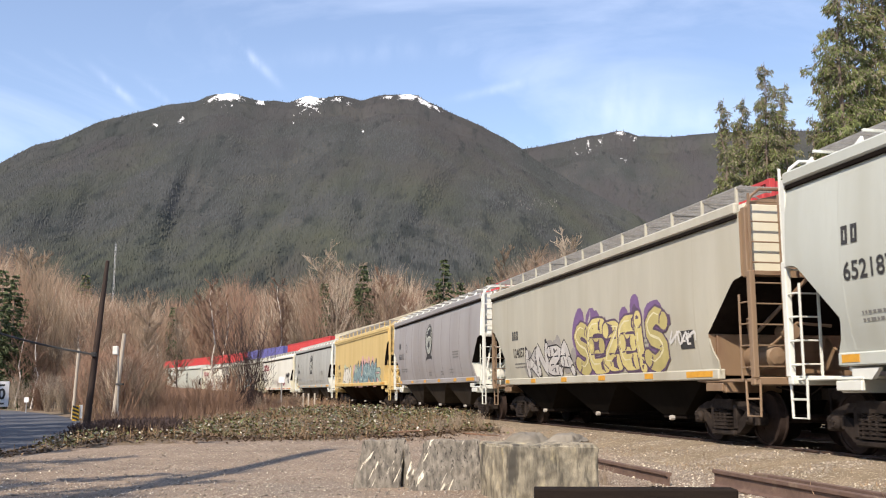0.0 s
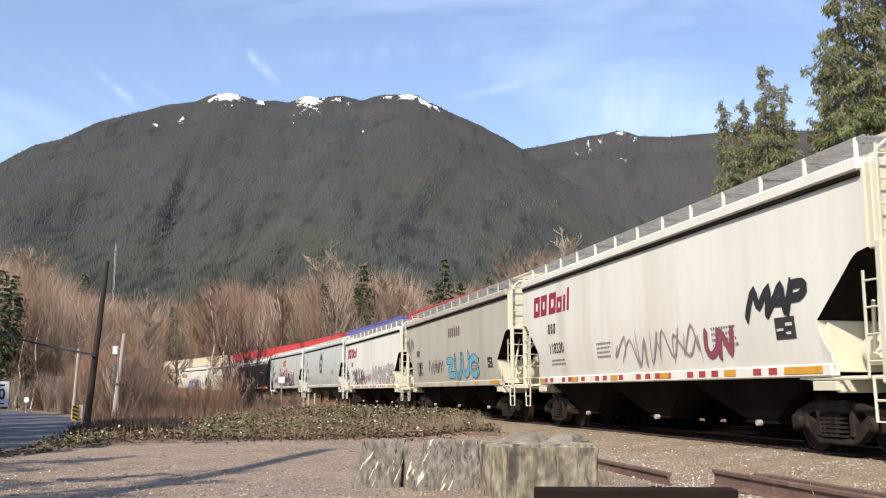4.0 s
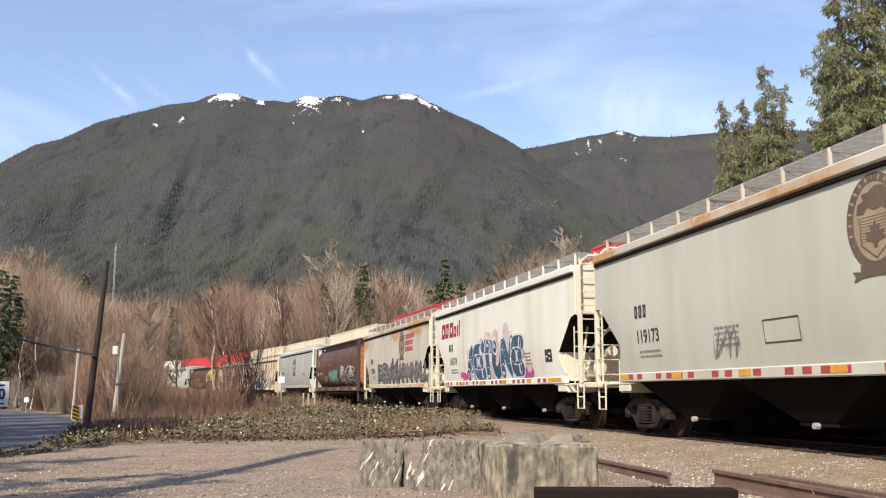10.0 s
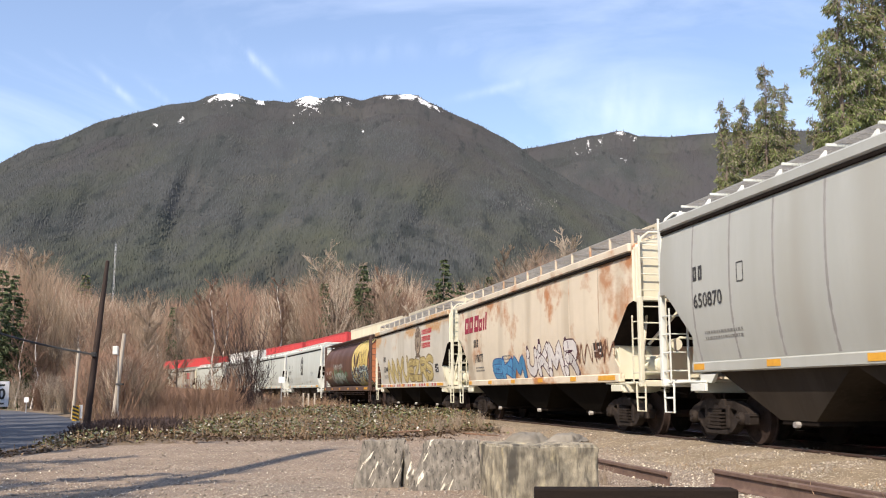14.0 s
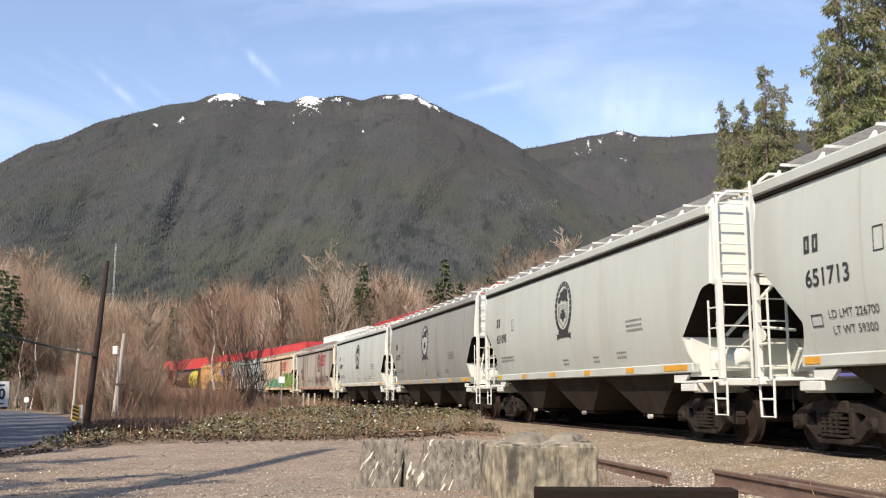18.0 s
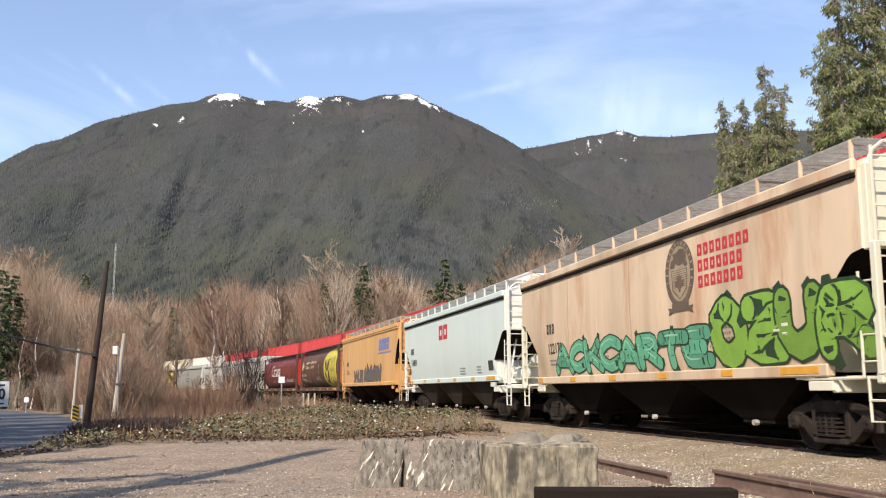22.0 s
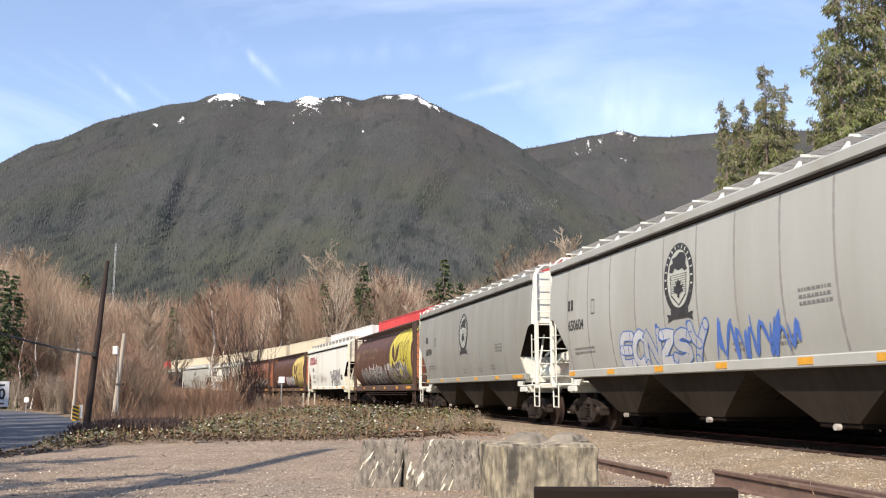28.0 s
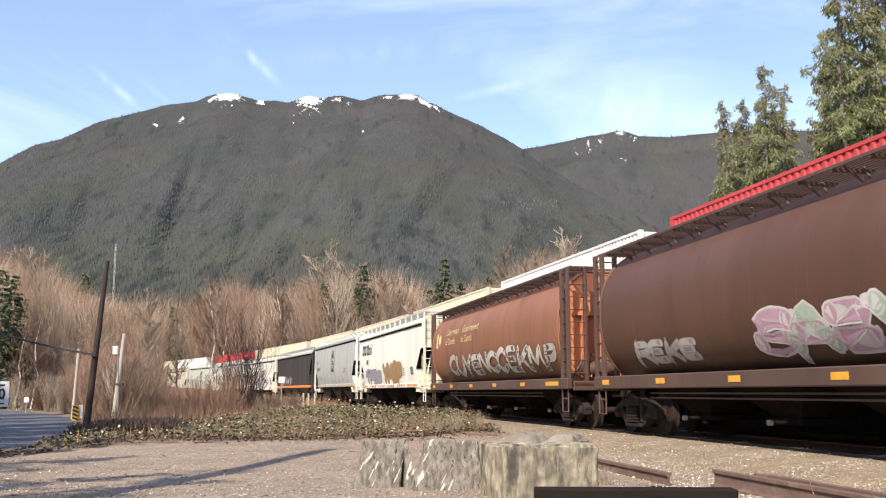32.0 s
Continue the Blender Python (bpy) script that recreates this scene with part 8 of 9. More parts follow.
def twig_mass():
    """The depth of the bare wood, as one mass of thin stems and twigs."""
    rnd = np.random.RandomState(12)
    n = 90000
    px = rnd.uniform(-60, 1180, n)
    d = np.where(px < 300, rnd.uniform(80, 200, n), rnd.uniform(140, 240, n))
    x, y = (px - 784) / 1675 * d * 0.9887, d
    m = off_line(x, y)
    ok = (m > 9) & (np.abs(x - road_x(y)) > 6) & ~((px > 285) & (x < np.interp(y, LINE[2], LINE[1]) + 8))
    px, d, x, y = px[ok], d[ok], x[ok], y[ok]
    n = len(x)
    crest = np.interp(px, [-60, 60, 110, 170, 250, 340, 420, 500, 600, 690, 760, 880, 1000, 1120, 1180], [150, 160, 150, 150, 150, 160, 170, 165, 180, 170, 165, 160, 185, 150, 110])
    top = (crest + 18 * np.sin(px * 0.11) + 12 * np.sin(px * 0.043 + 1)) / 1675 * d + 1.2
    z0 = top * rnd.uniform(0.0, 0.8, n)
    L = np.minimum(top - z0, rnd.uniform(1.2, 4.5, n)) 
    a, lean = rnd.rand(n) * 6.283, rnd.uniform(0.05, 0.6, n)
    w = rnd.uniform(0.02, 0.05, n) * d / 150
    c = np.stack([x, y, z0 - 0.3], 1)
    tip = c + np.stack([np.cos(a) * lean * L, np.sin(a) * lean * L, L], 1)
    side = np.stack([w, np.zeros(n), np.zeros(n)], 1)
    v = np.stack([c - side, c + side, tip], 1)
    f = np.arange(3 * n).reshape(n, 3)
    h = n // 2
    tagged(new("bare_wood", big_mesh("bare_wood", v[:h].reshape(-1, 3), f[:h], TWIG_MASS)), "dense bare brown wood behind the line", "forest", kind="stuff")
    tagged(new("bare_wood", big_mesh("bare_wood", v[h:].reshape(-1, 3), f[: n - h], TWIG_MASS_RED)), "dense bare reddish-brown wood behind the line", "forest", kind="stuff")


def thicket():
    """Brush between the road and the line, as one mass of stems."""
    rnd = np.random.RandomState(18)
    n = 34000
    px, d = rnd.uniform(120, 470, n), rnd.uniform(44, 100, n)
    x, y = (px - 784) / 1675 * d * 0.9887, d
    ok = (off_line(x, y) > 4) & (np.abs(x - road_x(y)) > 4.5) & (x < np.interp(y, LINE[2], LINE[1]))
    px, d, x, y = px[ok], d[ok], x[ok], y[ok]
    n = len(x)
    crest = np.interp(px, [120, 170, 230, 265, 295, 400, 470], [62, 95, 100, 62, 14, 6, 0]) * (0.8 + 0.2 * np.sin(px * 0.23))
    top = crest / 1675 * d + 1.2
    z0 = top * rnd.uniform(0.0, 0.75, n)
    L = np.minimum(top - z0, rnd.uniform(0.6, 2.2, n))
    a, lean = rnd.rand(n) * 6.283, rnd.uniform(0.1, 0.8, n)
    w = rnd.uniform(0.008, 0.02, n) * d / 60
    c = np.stack([x, y, z0 - 0.4], 1)
    tip = c + np.stack([np.cos(a) * lean * L, np.sin(a) * lean * L, L], 1)
    side = np.stack([w, np.zeros(n), np.zeros(n)], 1)
    v = np.stack([c - side, c + side, tip], 1)
    tagged(new("thicket", big_mesh("thicket", v.reshape(-1, 3), np.arange(3 * n).reshape(n, 3), TWIG_MASS_RED)), "dense bare brown brush beside the line", "undergrowth", kind="stuff")


def crown_fans():
    """Broom-shaped crowns along the top of the bare wood, as one mass for each colour."""
    rnd = np.random.RandomState(44)
    trees, per = 900, 130
    px = rnd.uniform(-50, 1100, trees)
    d = np.where(px < 290, rnd.uniform(72, 150, trees), rnd.uniform(118, 200, trees))
    x, y = (px - 784) / 1675 * d * 0.9887, d
    ok = (off_line(x, y) > 9) & (np.abs(x - road_x(y)) > 7) & ~((px > 285) & (x < np.interp(y, LINE[2], LINE[1]) + 8))
    px, d, x, y = px[ok], d[ok], x[ok], y[ok]
    n = len(x)
    sky = np.interp(px, [-40, 30, 60, 100, 150, 200, 260, 300, 340, 385, 420, 470, 520, 560, 600, 640, 690, 730, 770, 830, 900, 960, 1000, 1050, 1090],
                    [425, 418, 428, 478, 512, 512, 506, 520, 506, 478, 486, 505, 486, 488, 452, 478, 462, 486, 505, 496, 476, 440, 425, 448, 478])
    top = ((697 - sky) / 1675 * d + 1.2) * rnd.uniform(0.6, 1.0, n)
    rep_ = lambda a: np.repeat(a, per)
    m = n * per
    up = rnd.uniform(0.38, 0.86, m)
    a, lean = rnd.rand(m) * 6.283, rnd.uniform(0.12, 0.75, m)
    L = rep_(top) * rnd.uniform(0.1, 0.26, m)
    L = np.minimum(L, rep_(top) * (1.0 - up) * 1.15)
    off = rep_(top) * rnd.uniform(0, 0.1, m)
    c = np.stack([rep_(x) + np.cos(a) * off, rep_(y) + np.sin(a) * off, rep_(top) * up - 0.3], 1)
    tip = c + np.stack([np.cos(a) * lean * L, np.sin(a) * lean * L, L], 1)
    w = rnd.uniform(0.012, 0.03, m) * rep_(d) / 130
    side = np.stack([w, np.zeros(m), np.zeros(m)], 1)
    v = np.stack([c - side, c + side, tip], 1)
    kind = np.repeat(rnd.choice(3, n, p=[0.42, 0.4, 0.18]), per)
    for k, (mat, word) in enumerate(((TWIG_MASS, "brown"), (TWIG_MASS_RED, "reddish-brown"), (TWIG_PALE, "pale"))):
        q = v[kind == k]
        tagged(new("bare_crowns", big_mesh("bare_crowns", q.reshape(-1, 3), np.arange(3 * len(q)).reshape(-1, 3), mat)), "fine leafless %s crowns of the wood" % word, "forest", kind="stuff")


TWIG_MASS = surface("wood of bare twigs", (0.225, 0.167, 0.116), (0.145, 0.107, 0.075), 0.05, 0.95, 0, 0, per="island")
TWIG_MASS_RED = surface("wood of reddish twigs", (0.262, 0.162, 0.112), (0.165, 0.101, 0.071), 0.05, 0.95, 0, 0, per="island")
twig_mass()
crown_fans()
thicket()


def build_conifers():
    rnd = random.Random(5)
    cedar = [cedar_meshes(21, 20, 2.5, FIR, CEDAR_DRY, 170, 170), cedar_meshes(22, 20, 2.8, FIR, CEDAR_DRY, 185, 170), cedar_meshes(23, 20, 2.0, FIR, CEDAR_DRY, 150, 170)]
    small = [conifer_meshes(31, 12, 2.3, FIR_DARK, 34, 0.3, 0.95, 0.03, 16, 0.3), conifer_meshes(32, 12, 1.7, FIR_DARK, 34, 0.35, 0.85, 0.03, 16, 0.28)]
    # tall ones behind the train
    for px, d, top, k in ((1384, 47, 122, 0), (1302, 48, 186, 2), (1340, 50, 184, 2), (1414, 49, 158, 2), (1320, 52, 225, 0), (1352, 52, 230, 1), (1368, 53, 200, 1), (1398, 52, 215, 1), (1424, 51, 225, 2), (1530, 45, -80, 0), (1568, 47, -140, 1), (1610, 46, -90, 0), (1546, 52, 40, 0), (1494, 50, 150, 2), (1515, 51, 110, 1), (1470, 51, 215, 2), (1590, 54, 60, 1)):
        x, y = spot(px, d)
        h = ((694.6 - top) / 1675 * d * 1.07 + 1.2)
        plant_tree("conifer", cedar[k], x, y, rnd.uniform(0, 360), h / 20, "tall ragged olive-green cedar behind the train", "tall conifers")
    # smaller ones in and behind the bare wood
    for px, d, top, k in ((785, 120, 452, 0), (640, 125, 463, 0), (571, 122, 492, 1), (632, 128, 500, 1), (700, 150, 500, 0), (15, 74, 480, 0), (-8, 72, 470, 0), (34, 78, 520, 1), (140, 150, 480, 0), (120, 140, 495, 1), (300, 180, 540, 0),
                          (335, 200, 560, 1), (760, 135, 505, 1), (815, 126, 490, 1), (868, 140, 480, 1)):
        x, y = spot(px, d)
        h = (694.6 - top) / 1675 * d + 1.2
        plant_tree("conifer", small[k], x, y, rnd.uniform(0, 360), h / 12, "dark green young conifer among bare trees", "young conifers")
    # trees out of view beside the yard and the road, added for their streaks of shade
    for x, y, s in ((-11.4, -0.6, 1.35), (-15.5, -2.0, 1.5)):
        plant_tree("bare_tree", BARE[1], x, y, 40, s, "leafless tree at the edge of the yard", "trees by the yard")
    for x, y, h in ((-18.6, 12.7, 15), (-20.4, 16, 17), (-21.6, 19.5, 16), (-23.5, 23, 18), (-19.5, 8, 12), (-26, 27, 18), (-27.5, 32, 19), (-31, 38, 20), (-17.8, 10, 13), (-9.5, 4.5, 10), (-11.5, 7, 11), (-13.5, 10, 12), (-16.8, 14.9, 16), (-17.8, 18.9, 16), (-19.3, 22.9, 17), (-20.8, 26.9, 17), (-15.8, 12, 15)):
        plant_tree("conifer", cedar[0], x, y, x * 40, h / 20 * 1.1, "tall ragged cedar beside the road", "roadside conifers")
    # unseen trunk, leaned so that its shadow crosses the yard
    g = Geo()
    g.rod((-5.0, 4.6, -0.6), (-10.3, 4.73, 15.6), 0.24, 8, 0.17)
    tagged(part("dead_trunk", g, BARK, None), "unseen leaning trunk added for one long shadow", "tree")


build_conifers()


def shrub_mesh(seed, h, mat, stems=22, fine=0.009, spread=0.5):
    rnd = random.Random(seed)
    v, f = [], []
    for s in range(stems):
        az = rnd.uniform(0, 6.283)
        lean = rnd.uniform(0.05, spread)
        p = Vector((rnd.uniform(-0.25, 0.25), rnd.uniform(-0.25, 0.25), -0.1))
        d = Vector((math.cos(az) * lean, math.sin(az) * lean, 1)).normalized()
        L = h * rnd.uniform(0.55, 1.05)
        for k in range(4):
            q = p + (d + Vector((rnd.uniform(-0.15, 0.15), rnd.uniform(-0.15, 0.15), 0))).normalized() * L / 4
            stick(v, f, p, q, fine * (1.7 - 0.35 * k), fine * (1.4 - 0.35 * k), 3)
            if k:
                for _ in range(5):
                    m = p.lerp(q, rnd.random())
                    e = m + (d * 0.8 + Vector((rnd.uniform(-1, 1), rnd.uniform(-1, 1), rnd.uniform(-0.1, 0.9)))).normalized() * L * rnd.uniform(0.1, 0.25)
                    stick(v, f, m, e, fine * 0.6, fine * 0.35, 3)
            p = q
    return big_mesh("shrub", [tuple(a) for a in v], f, mat)


def build_shrubs():
    rnd = random.Random(31)
    kinds = [shrub_mesh(1, 2.2, TWIG, 26, 0.011), shrub_mesh(2, 2.2, TWIG_RED, 30, 0.012), shrub_mesh(3, 2.2, TWIG_PALE, 22, 0.010, 0.35)]
    words = ["bare brown shrub on the verge", "bare reddish shrub on the verge", "pale dry weed stalks on the verge"]
    n = 0
    while n < 170:
        px = rnd.uniform(130, 600) if rnd.random() < 0.75 else rnd.uniform(-20, 200)
        d = rnd.uniform(34, 66) if px > 140 else rnd.uniform(48, 80)
        x, y = spot(px, d)
        m = off_line(np.array([x]), np.array([y]))[0]
        if abs(x - road_x(y)) < 4.2 or m < 3.2 or (m < 9 and x > np.interp(y, LINE[2], LINE[1])):
            continue
        k = rnd.choices((0, 1, 2), (5, 5, 3))[0]
        top = float(np.interp(px, [0, 150, 220, 262, 300, 380, 440, 520, 600], [665, 650, 590, 612, 690, 700, 690, 695, 700]))
        h = max(0.5, (694.6 - top) / 1675 * d + 1.1) * rnd.uniform(0.55, 1.0)
        ob = new("shrub", kinds[k])
        ob.matrix_basis = pose(x, y, float(ground_z(x, y)), 0, 0, rnd.uniform(0, 360)) @ Matrix.Diagonal((h / 2.2 * 1.1, h / 2.2 * 1.1, h / 2.2, 1))
        tagged(ob, words[k], "shrub", "shrubs of the verge")
        n += 1
    for px, d, h in ((352, 33, 1.5), (372, 34, 1.7), (392, 33, 1.5), (408, 34.5, 1.9), (335, 34, 1.2), (318, 35, 1.3), (470, 37, 1.2), (300, 36, 1.1), (283, 36, 1.3)):
        x, y = spot(px, d)
        ob = new("shrub", kinds[1])
        ob.matrix_basis = pose(x, y, float(ground_z(x, y)), 0, 0, px) @ Matrix.Diagonal((h / 2.2 * 1.1, h / 2.2 * 1.1, h / 2.2, 1))
        tagged(ob, words[1], "shrub", "shrubs of the verge")
    for px, d, h in ((780, 25.5, 0.5), (812, 26, 0.6), (850, 26.5, 0.55), (880, 25.8, 0.4), (1068, 12.3, 0.3)):
        x, y = spot(px, d)
        ob = new("shrub", kinds[2])
        ob.matrix_basis = pose(x, y, float(ground_z(x, y)), 0, 0, px) @ Matrix.Diagonal((h / 2.2 * 1.2, h / 2.2 * 1.2, h / 2.2, 1))
        tagged(ob, "tuft of pale dry stalks in gravel", "shrub", "dry tufts")
    # low dark stems added to stand for the deep shade beside the pole
    low = shrub_mesh(10, 0.5, SHRUB_DARK, 90, 0.02, 1.3)
    for k in range(40):
        x, y = spot(150 + 4.0 * k, 24.2 + 0.4 * (k % 5) + 0.02 * k)
        ob = new("shrub", low)
        ob.matrix_basis = pose(x, y, float(ground_z(x, y)), 0, 0, 70 * k)
        tagged(ob, "low dark stems filling in for shade by the pole", "shrub", "dark tangles")
    dark = shrub_mesh(9, 4.6, SHRUB_DARK, 30, 0.013, 0.6)
    for px, d, s in ((437, 36, 1.0), (455, 37, 0.7), (418, 35.5, 0.6)):
        x, y = spot(px, d)
        ob = new("shrub", dark)
        ob.matrix_basis = pose(x, y, float(ground_z(x, y)), 0, 0, px) @ Matrix.Diagonal((s * 0.8, s * 0.8, s, 1))
        tagged(ob, "dark leafless bush on the bank", "shrub", "dark bushes")


build_shrubs()

# ---- brambles and dry grass ----
LEAF_A = surface("glossy bramble green", (0.15, 0.16, 0.058), (0.095, 0.108, 0.042), 2.0, 0.25, 0, 0, per="island")
LEAF_B = surface("bronzed bramble leaf", (0.13, 0.085, 0.04), (0.09, 0.055, 0.03), 2.0, 0.5, 0, 0, per="island")
LEAF_GLINT = surface("pale leaf glint", (0.6, 0.57, 0.47), (0.45, 0.43, 0.34), 2.0, 0.5, 0, 0, per="island")
STRAW = surface("dry straw", (0.36, 0.25, 0.14), (0.22, 0.14, 0.08), 2.0, 0.9, 0, 0, per="island")


def leaf_mass(name, x, y, size, lift, mat, label, seed):
    rnd = np.random.RandomState(seed)
    n = len(x)
    z = ground_z(x, y) + lift
    a, tilt = rnd.rand(n) * 6.283, rnd.uniform(-0.5, 0.9, n)
    d = np.stack([np.cos(a) * np.cos(tilt), np.sin(a) * np.cos(tilt), np.sin(tilt)], 1)
    s = np.stack([-np.sin(a), np.cos(a), rnd.uniform(-0.4, 0.4, n)], 1)
    c = np.stack([x, y, z], 1)
    v = np.stack([c, c + d * (size * 0.5)[:, None] + s * (size * 0.36)[:, None], c + d * size[:, None], c + d * (size * 0.5)[:, None] - s * (size * 0.36)[:, None]], 1)
    f = np.arange(4 * n).reshape(n, 4)
    tagged(new(name, big_mesh(name, v.reshape(-1, 3), f, mat)), label, "undergrowth", kind="stuff")


def straw_mass(name, x, y, h, seed, label, lean=0.5, mat=None, wid=0.006, lift=0.0):
    rnd = np.random.RandomState(seed)
    n = len(x)
    z = ground_z(x, y) - 0.02 + lift
    a = rnd.rand(n) * 6.283
    l = rnd.uniform(0.1, lean, n)
    c = np.stack([x, y, z], 1)
    top = c + np.stack([np.cos(a) * l * h, np.sin(a) * l * h, h], 1)
    w = np.stack([-np.sin(a), np.cos(a), np.zeros(n)], 1) * wid
    v = np.stack([c - w, c + w, top], 1)
    tagged(new(name, big_mesh(name, v.reshape(-1, 3), np.arange(3 * n).reshape(n, 3), mat or STRAW)), label, "dry grass", kind="stuff")


def build_undergrowth():
    rnd = np.random.RandomState(2)
    n = 95000
    x, y = rnd.uniform(-14, 4.2, n), rnd.uniform(18.5, 39, n)
    patchy = np.sin(x * 1.3 + 2 * np.sin(y * 0.6)) + np.sin(y * 1.1 + x * 0.4) + rnd.uniform(-1.2, 1.2, n)
    edge = 20.9 + 0.45 * np.clip(x + 10, 0, 20) + np.where(x < -8, -1.5, 0)
    d = off_line(x, y)
    side = x < np.interp(y, LINE[2], LINE[1])
    road = x > road_x(y) + 3.4
    ok = (y > edge + 0.9 * patchy) & (d > 2.6) & side & road
    reach = np.clip((y - edge) / 3.0 + 0.25, 0.12, 1.0)
    low = ok & (patchy > -1.4) & (y < edge + 11) & (y < 28.6 + 2.1 * (x + 7.4) + 0.8 * patchy + 30 * (x > -4))
    k = np.where(low)[0]
    a, b = k[::3], np.concatenate([k[1::3], k[2::3]])[: int(len(k) * 0.5)]
    size = lambda m: rnd.uniform(0.05, 0.12, m)
    lift = lambda m: rnd.uniform(0.02, 0.34, m) ** 1.2
    leaf_mass("bramble_leaves", x[b], y[b], size(len(b)), lift(len(b)) * reach[b], LEAF_A, "low glossy green brambles on the bank", 4)
    leaf_mass("bramble_leaves", x[a], y[a], size(len(a)), lift(len(a)) * reach[a], LEAF_B, "bronzed bramble leaves on the bank", 5)
    # scattered pale leaves paint the bright glints on the glossy brambles
    p = b[::9]
    leaf_mass("bramble_leaves", x[p] + 0.05, y[p], size(len(p)) * 0.8, lift(len(p)) * reach[p] + 0.05, LEAF_GLINT, "pale leaves painted as glints on the bank brambles", 15)
    # brown litter where the brambles meet the yard
    n3 = 9000
    u, w = rnd.uniform(-13, 1.5, n3), rnd.uniform(-1, 1, n3) ** 3
    e = 20.7 + 0.45 * np.clip(u + 10, 0, 20) + np.where(u < -8, -1.5, 0) + 1.9 * w + 0.5 * np.sin(u * 1.7)
    leaf_mass("leaf_litter", u, e, rnd.uniform(0.04, 0.1, n3), rnd.uniform(0.05, 0.1, n3), LEAF_B, "dead brown leaves and litter on gravel", 25)
    k2 = np.where(ok)[0][::6]
    straw_mass("dry_grass", x[k2], y[k2], rnd.uniform(0.15, 0.45, len(k2)), 6, "dry brown grass and stalks on the bank", 0.8, wid=0.008)
    # straw blown along the track bed
    t, o = rnd.uniform(-6, 26, 1600), rnd.uniform(1.5, 4.2, 1600)
    at = np.array([on_track(a, b)[:2] for a, b in zip(t, o)])
    straw_mass("dry_grass", at[:, 0], at[:, 1], rnd.uniform(0.03, 0.1, 1600) * (np.sin(t * 1.7) > -0.3), 16, "dry straw strewn along the track bed", 3.0, wid=0.005, lift=0.22)
    # rank weeds farther back, along the line and the road
    n = 52000
    px, d = rnd.uniform(-20, 620, n), rnd.uniform(33, 110, n)
    x, y = (px - 784) / 1675 * d, d
    m = off_line(x, y)
    ok = (m > 2.8) & (np.abs(x - road_x(y)) > 3.6) & ((x < np.interp(y, LINE[2], LINE[1])) | (m > 9)) & (px > 160 - 1.2 * (d - 33) * (d < 60))
    x, y = x[ok], y[ok]
    h = rnd.uniform(0.3, 1.0, len(x)) * np.clip(y / 50, 0.8, 1.5) * np.where((px[ok] > 262) & (px[ok] < 450), 0.5, 1.0)
    # brown tangle on the low end of the bank
    qx, qy = rnd.uniform(-13, -4, 9000), rnd.uniform(26, 37, 9000)
    q = (qy > 28.2 + 2.1 * (qx + 7.4)) & (qx > road_x(qy) + 4.0)
    qx, qy = qx[q], qy[q]
    straw_mass("dry_weeds", qx, qy, rnd.uniform(0.2, 0.8, len(qx)), 28, "tangled brown dead stalks on the bank", 0.9, TWIG_RED, 0.009)
    straw_mass("dry_weeds", x[::2], y[::2], h[::2], 8, "tall dry brown weeds along the line", 0.45, wid=0.013)
    straw_mass("dry_weeds", x[1::2], y[1::2], h[1::2] * 0.9, 9, "tall dry reddish weeds along the line", 0.45, TWIG_RED, 0.013)


build_undergrowth()
# ---- things on the yard ----
CONCRETE = surface("stained old concrete", (0.4, 0.355, 0.26), (0.115, 0.103, 0.08), 5.0, 0.92, 0, 0.45, 90, (2.6, 2.6, 0.9), third=(0.52, 0.45, 0.28), third_scale=1.7, third_at=0.56, third_soft=0.12,
                   streak=(0.075, 0.068, 0.055), streak_scale=1.7, streak_stretch=(4.6, 4.6, 0.7), streak_at=0.535, streak_soft=0.1, fine_dark=0.3)
SLAB = surface("weathered grey slab", (0.29, 0.26, 0.215), (0.085, 0.077, 0.066), 4.0, 0.92, 0, 0.6, 70, (5.0, 4.5, 1.8), third=(0.04, 0.035, 0.03), third_scale=7.0, third_at=0.585, third_soft=0.04, fine_dark=0.3,
               streak=(0.7, 0.64, 0.52), streak_scale=2.3, streak_stretch=(9.0, 5.0, 1.1), streak_turn=0.42, streak_at=0.607, streak_soft=0.03)
SACK = surface("grey set cement lumps", (0.25, 0.225, 0.185), (0.15, 0.135, 0.11), 4.0, 0.95, 0, 0.8, 30)


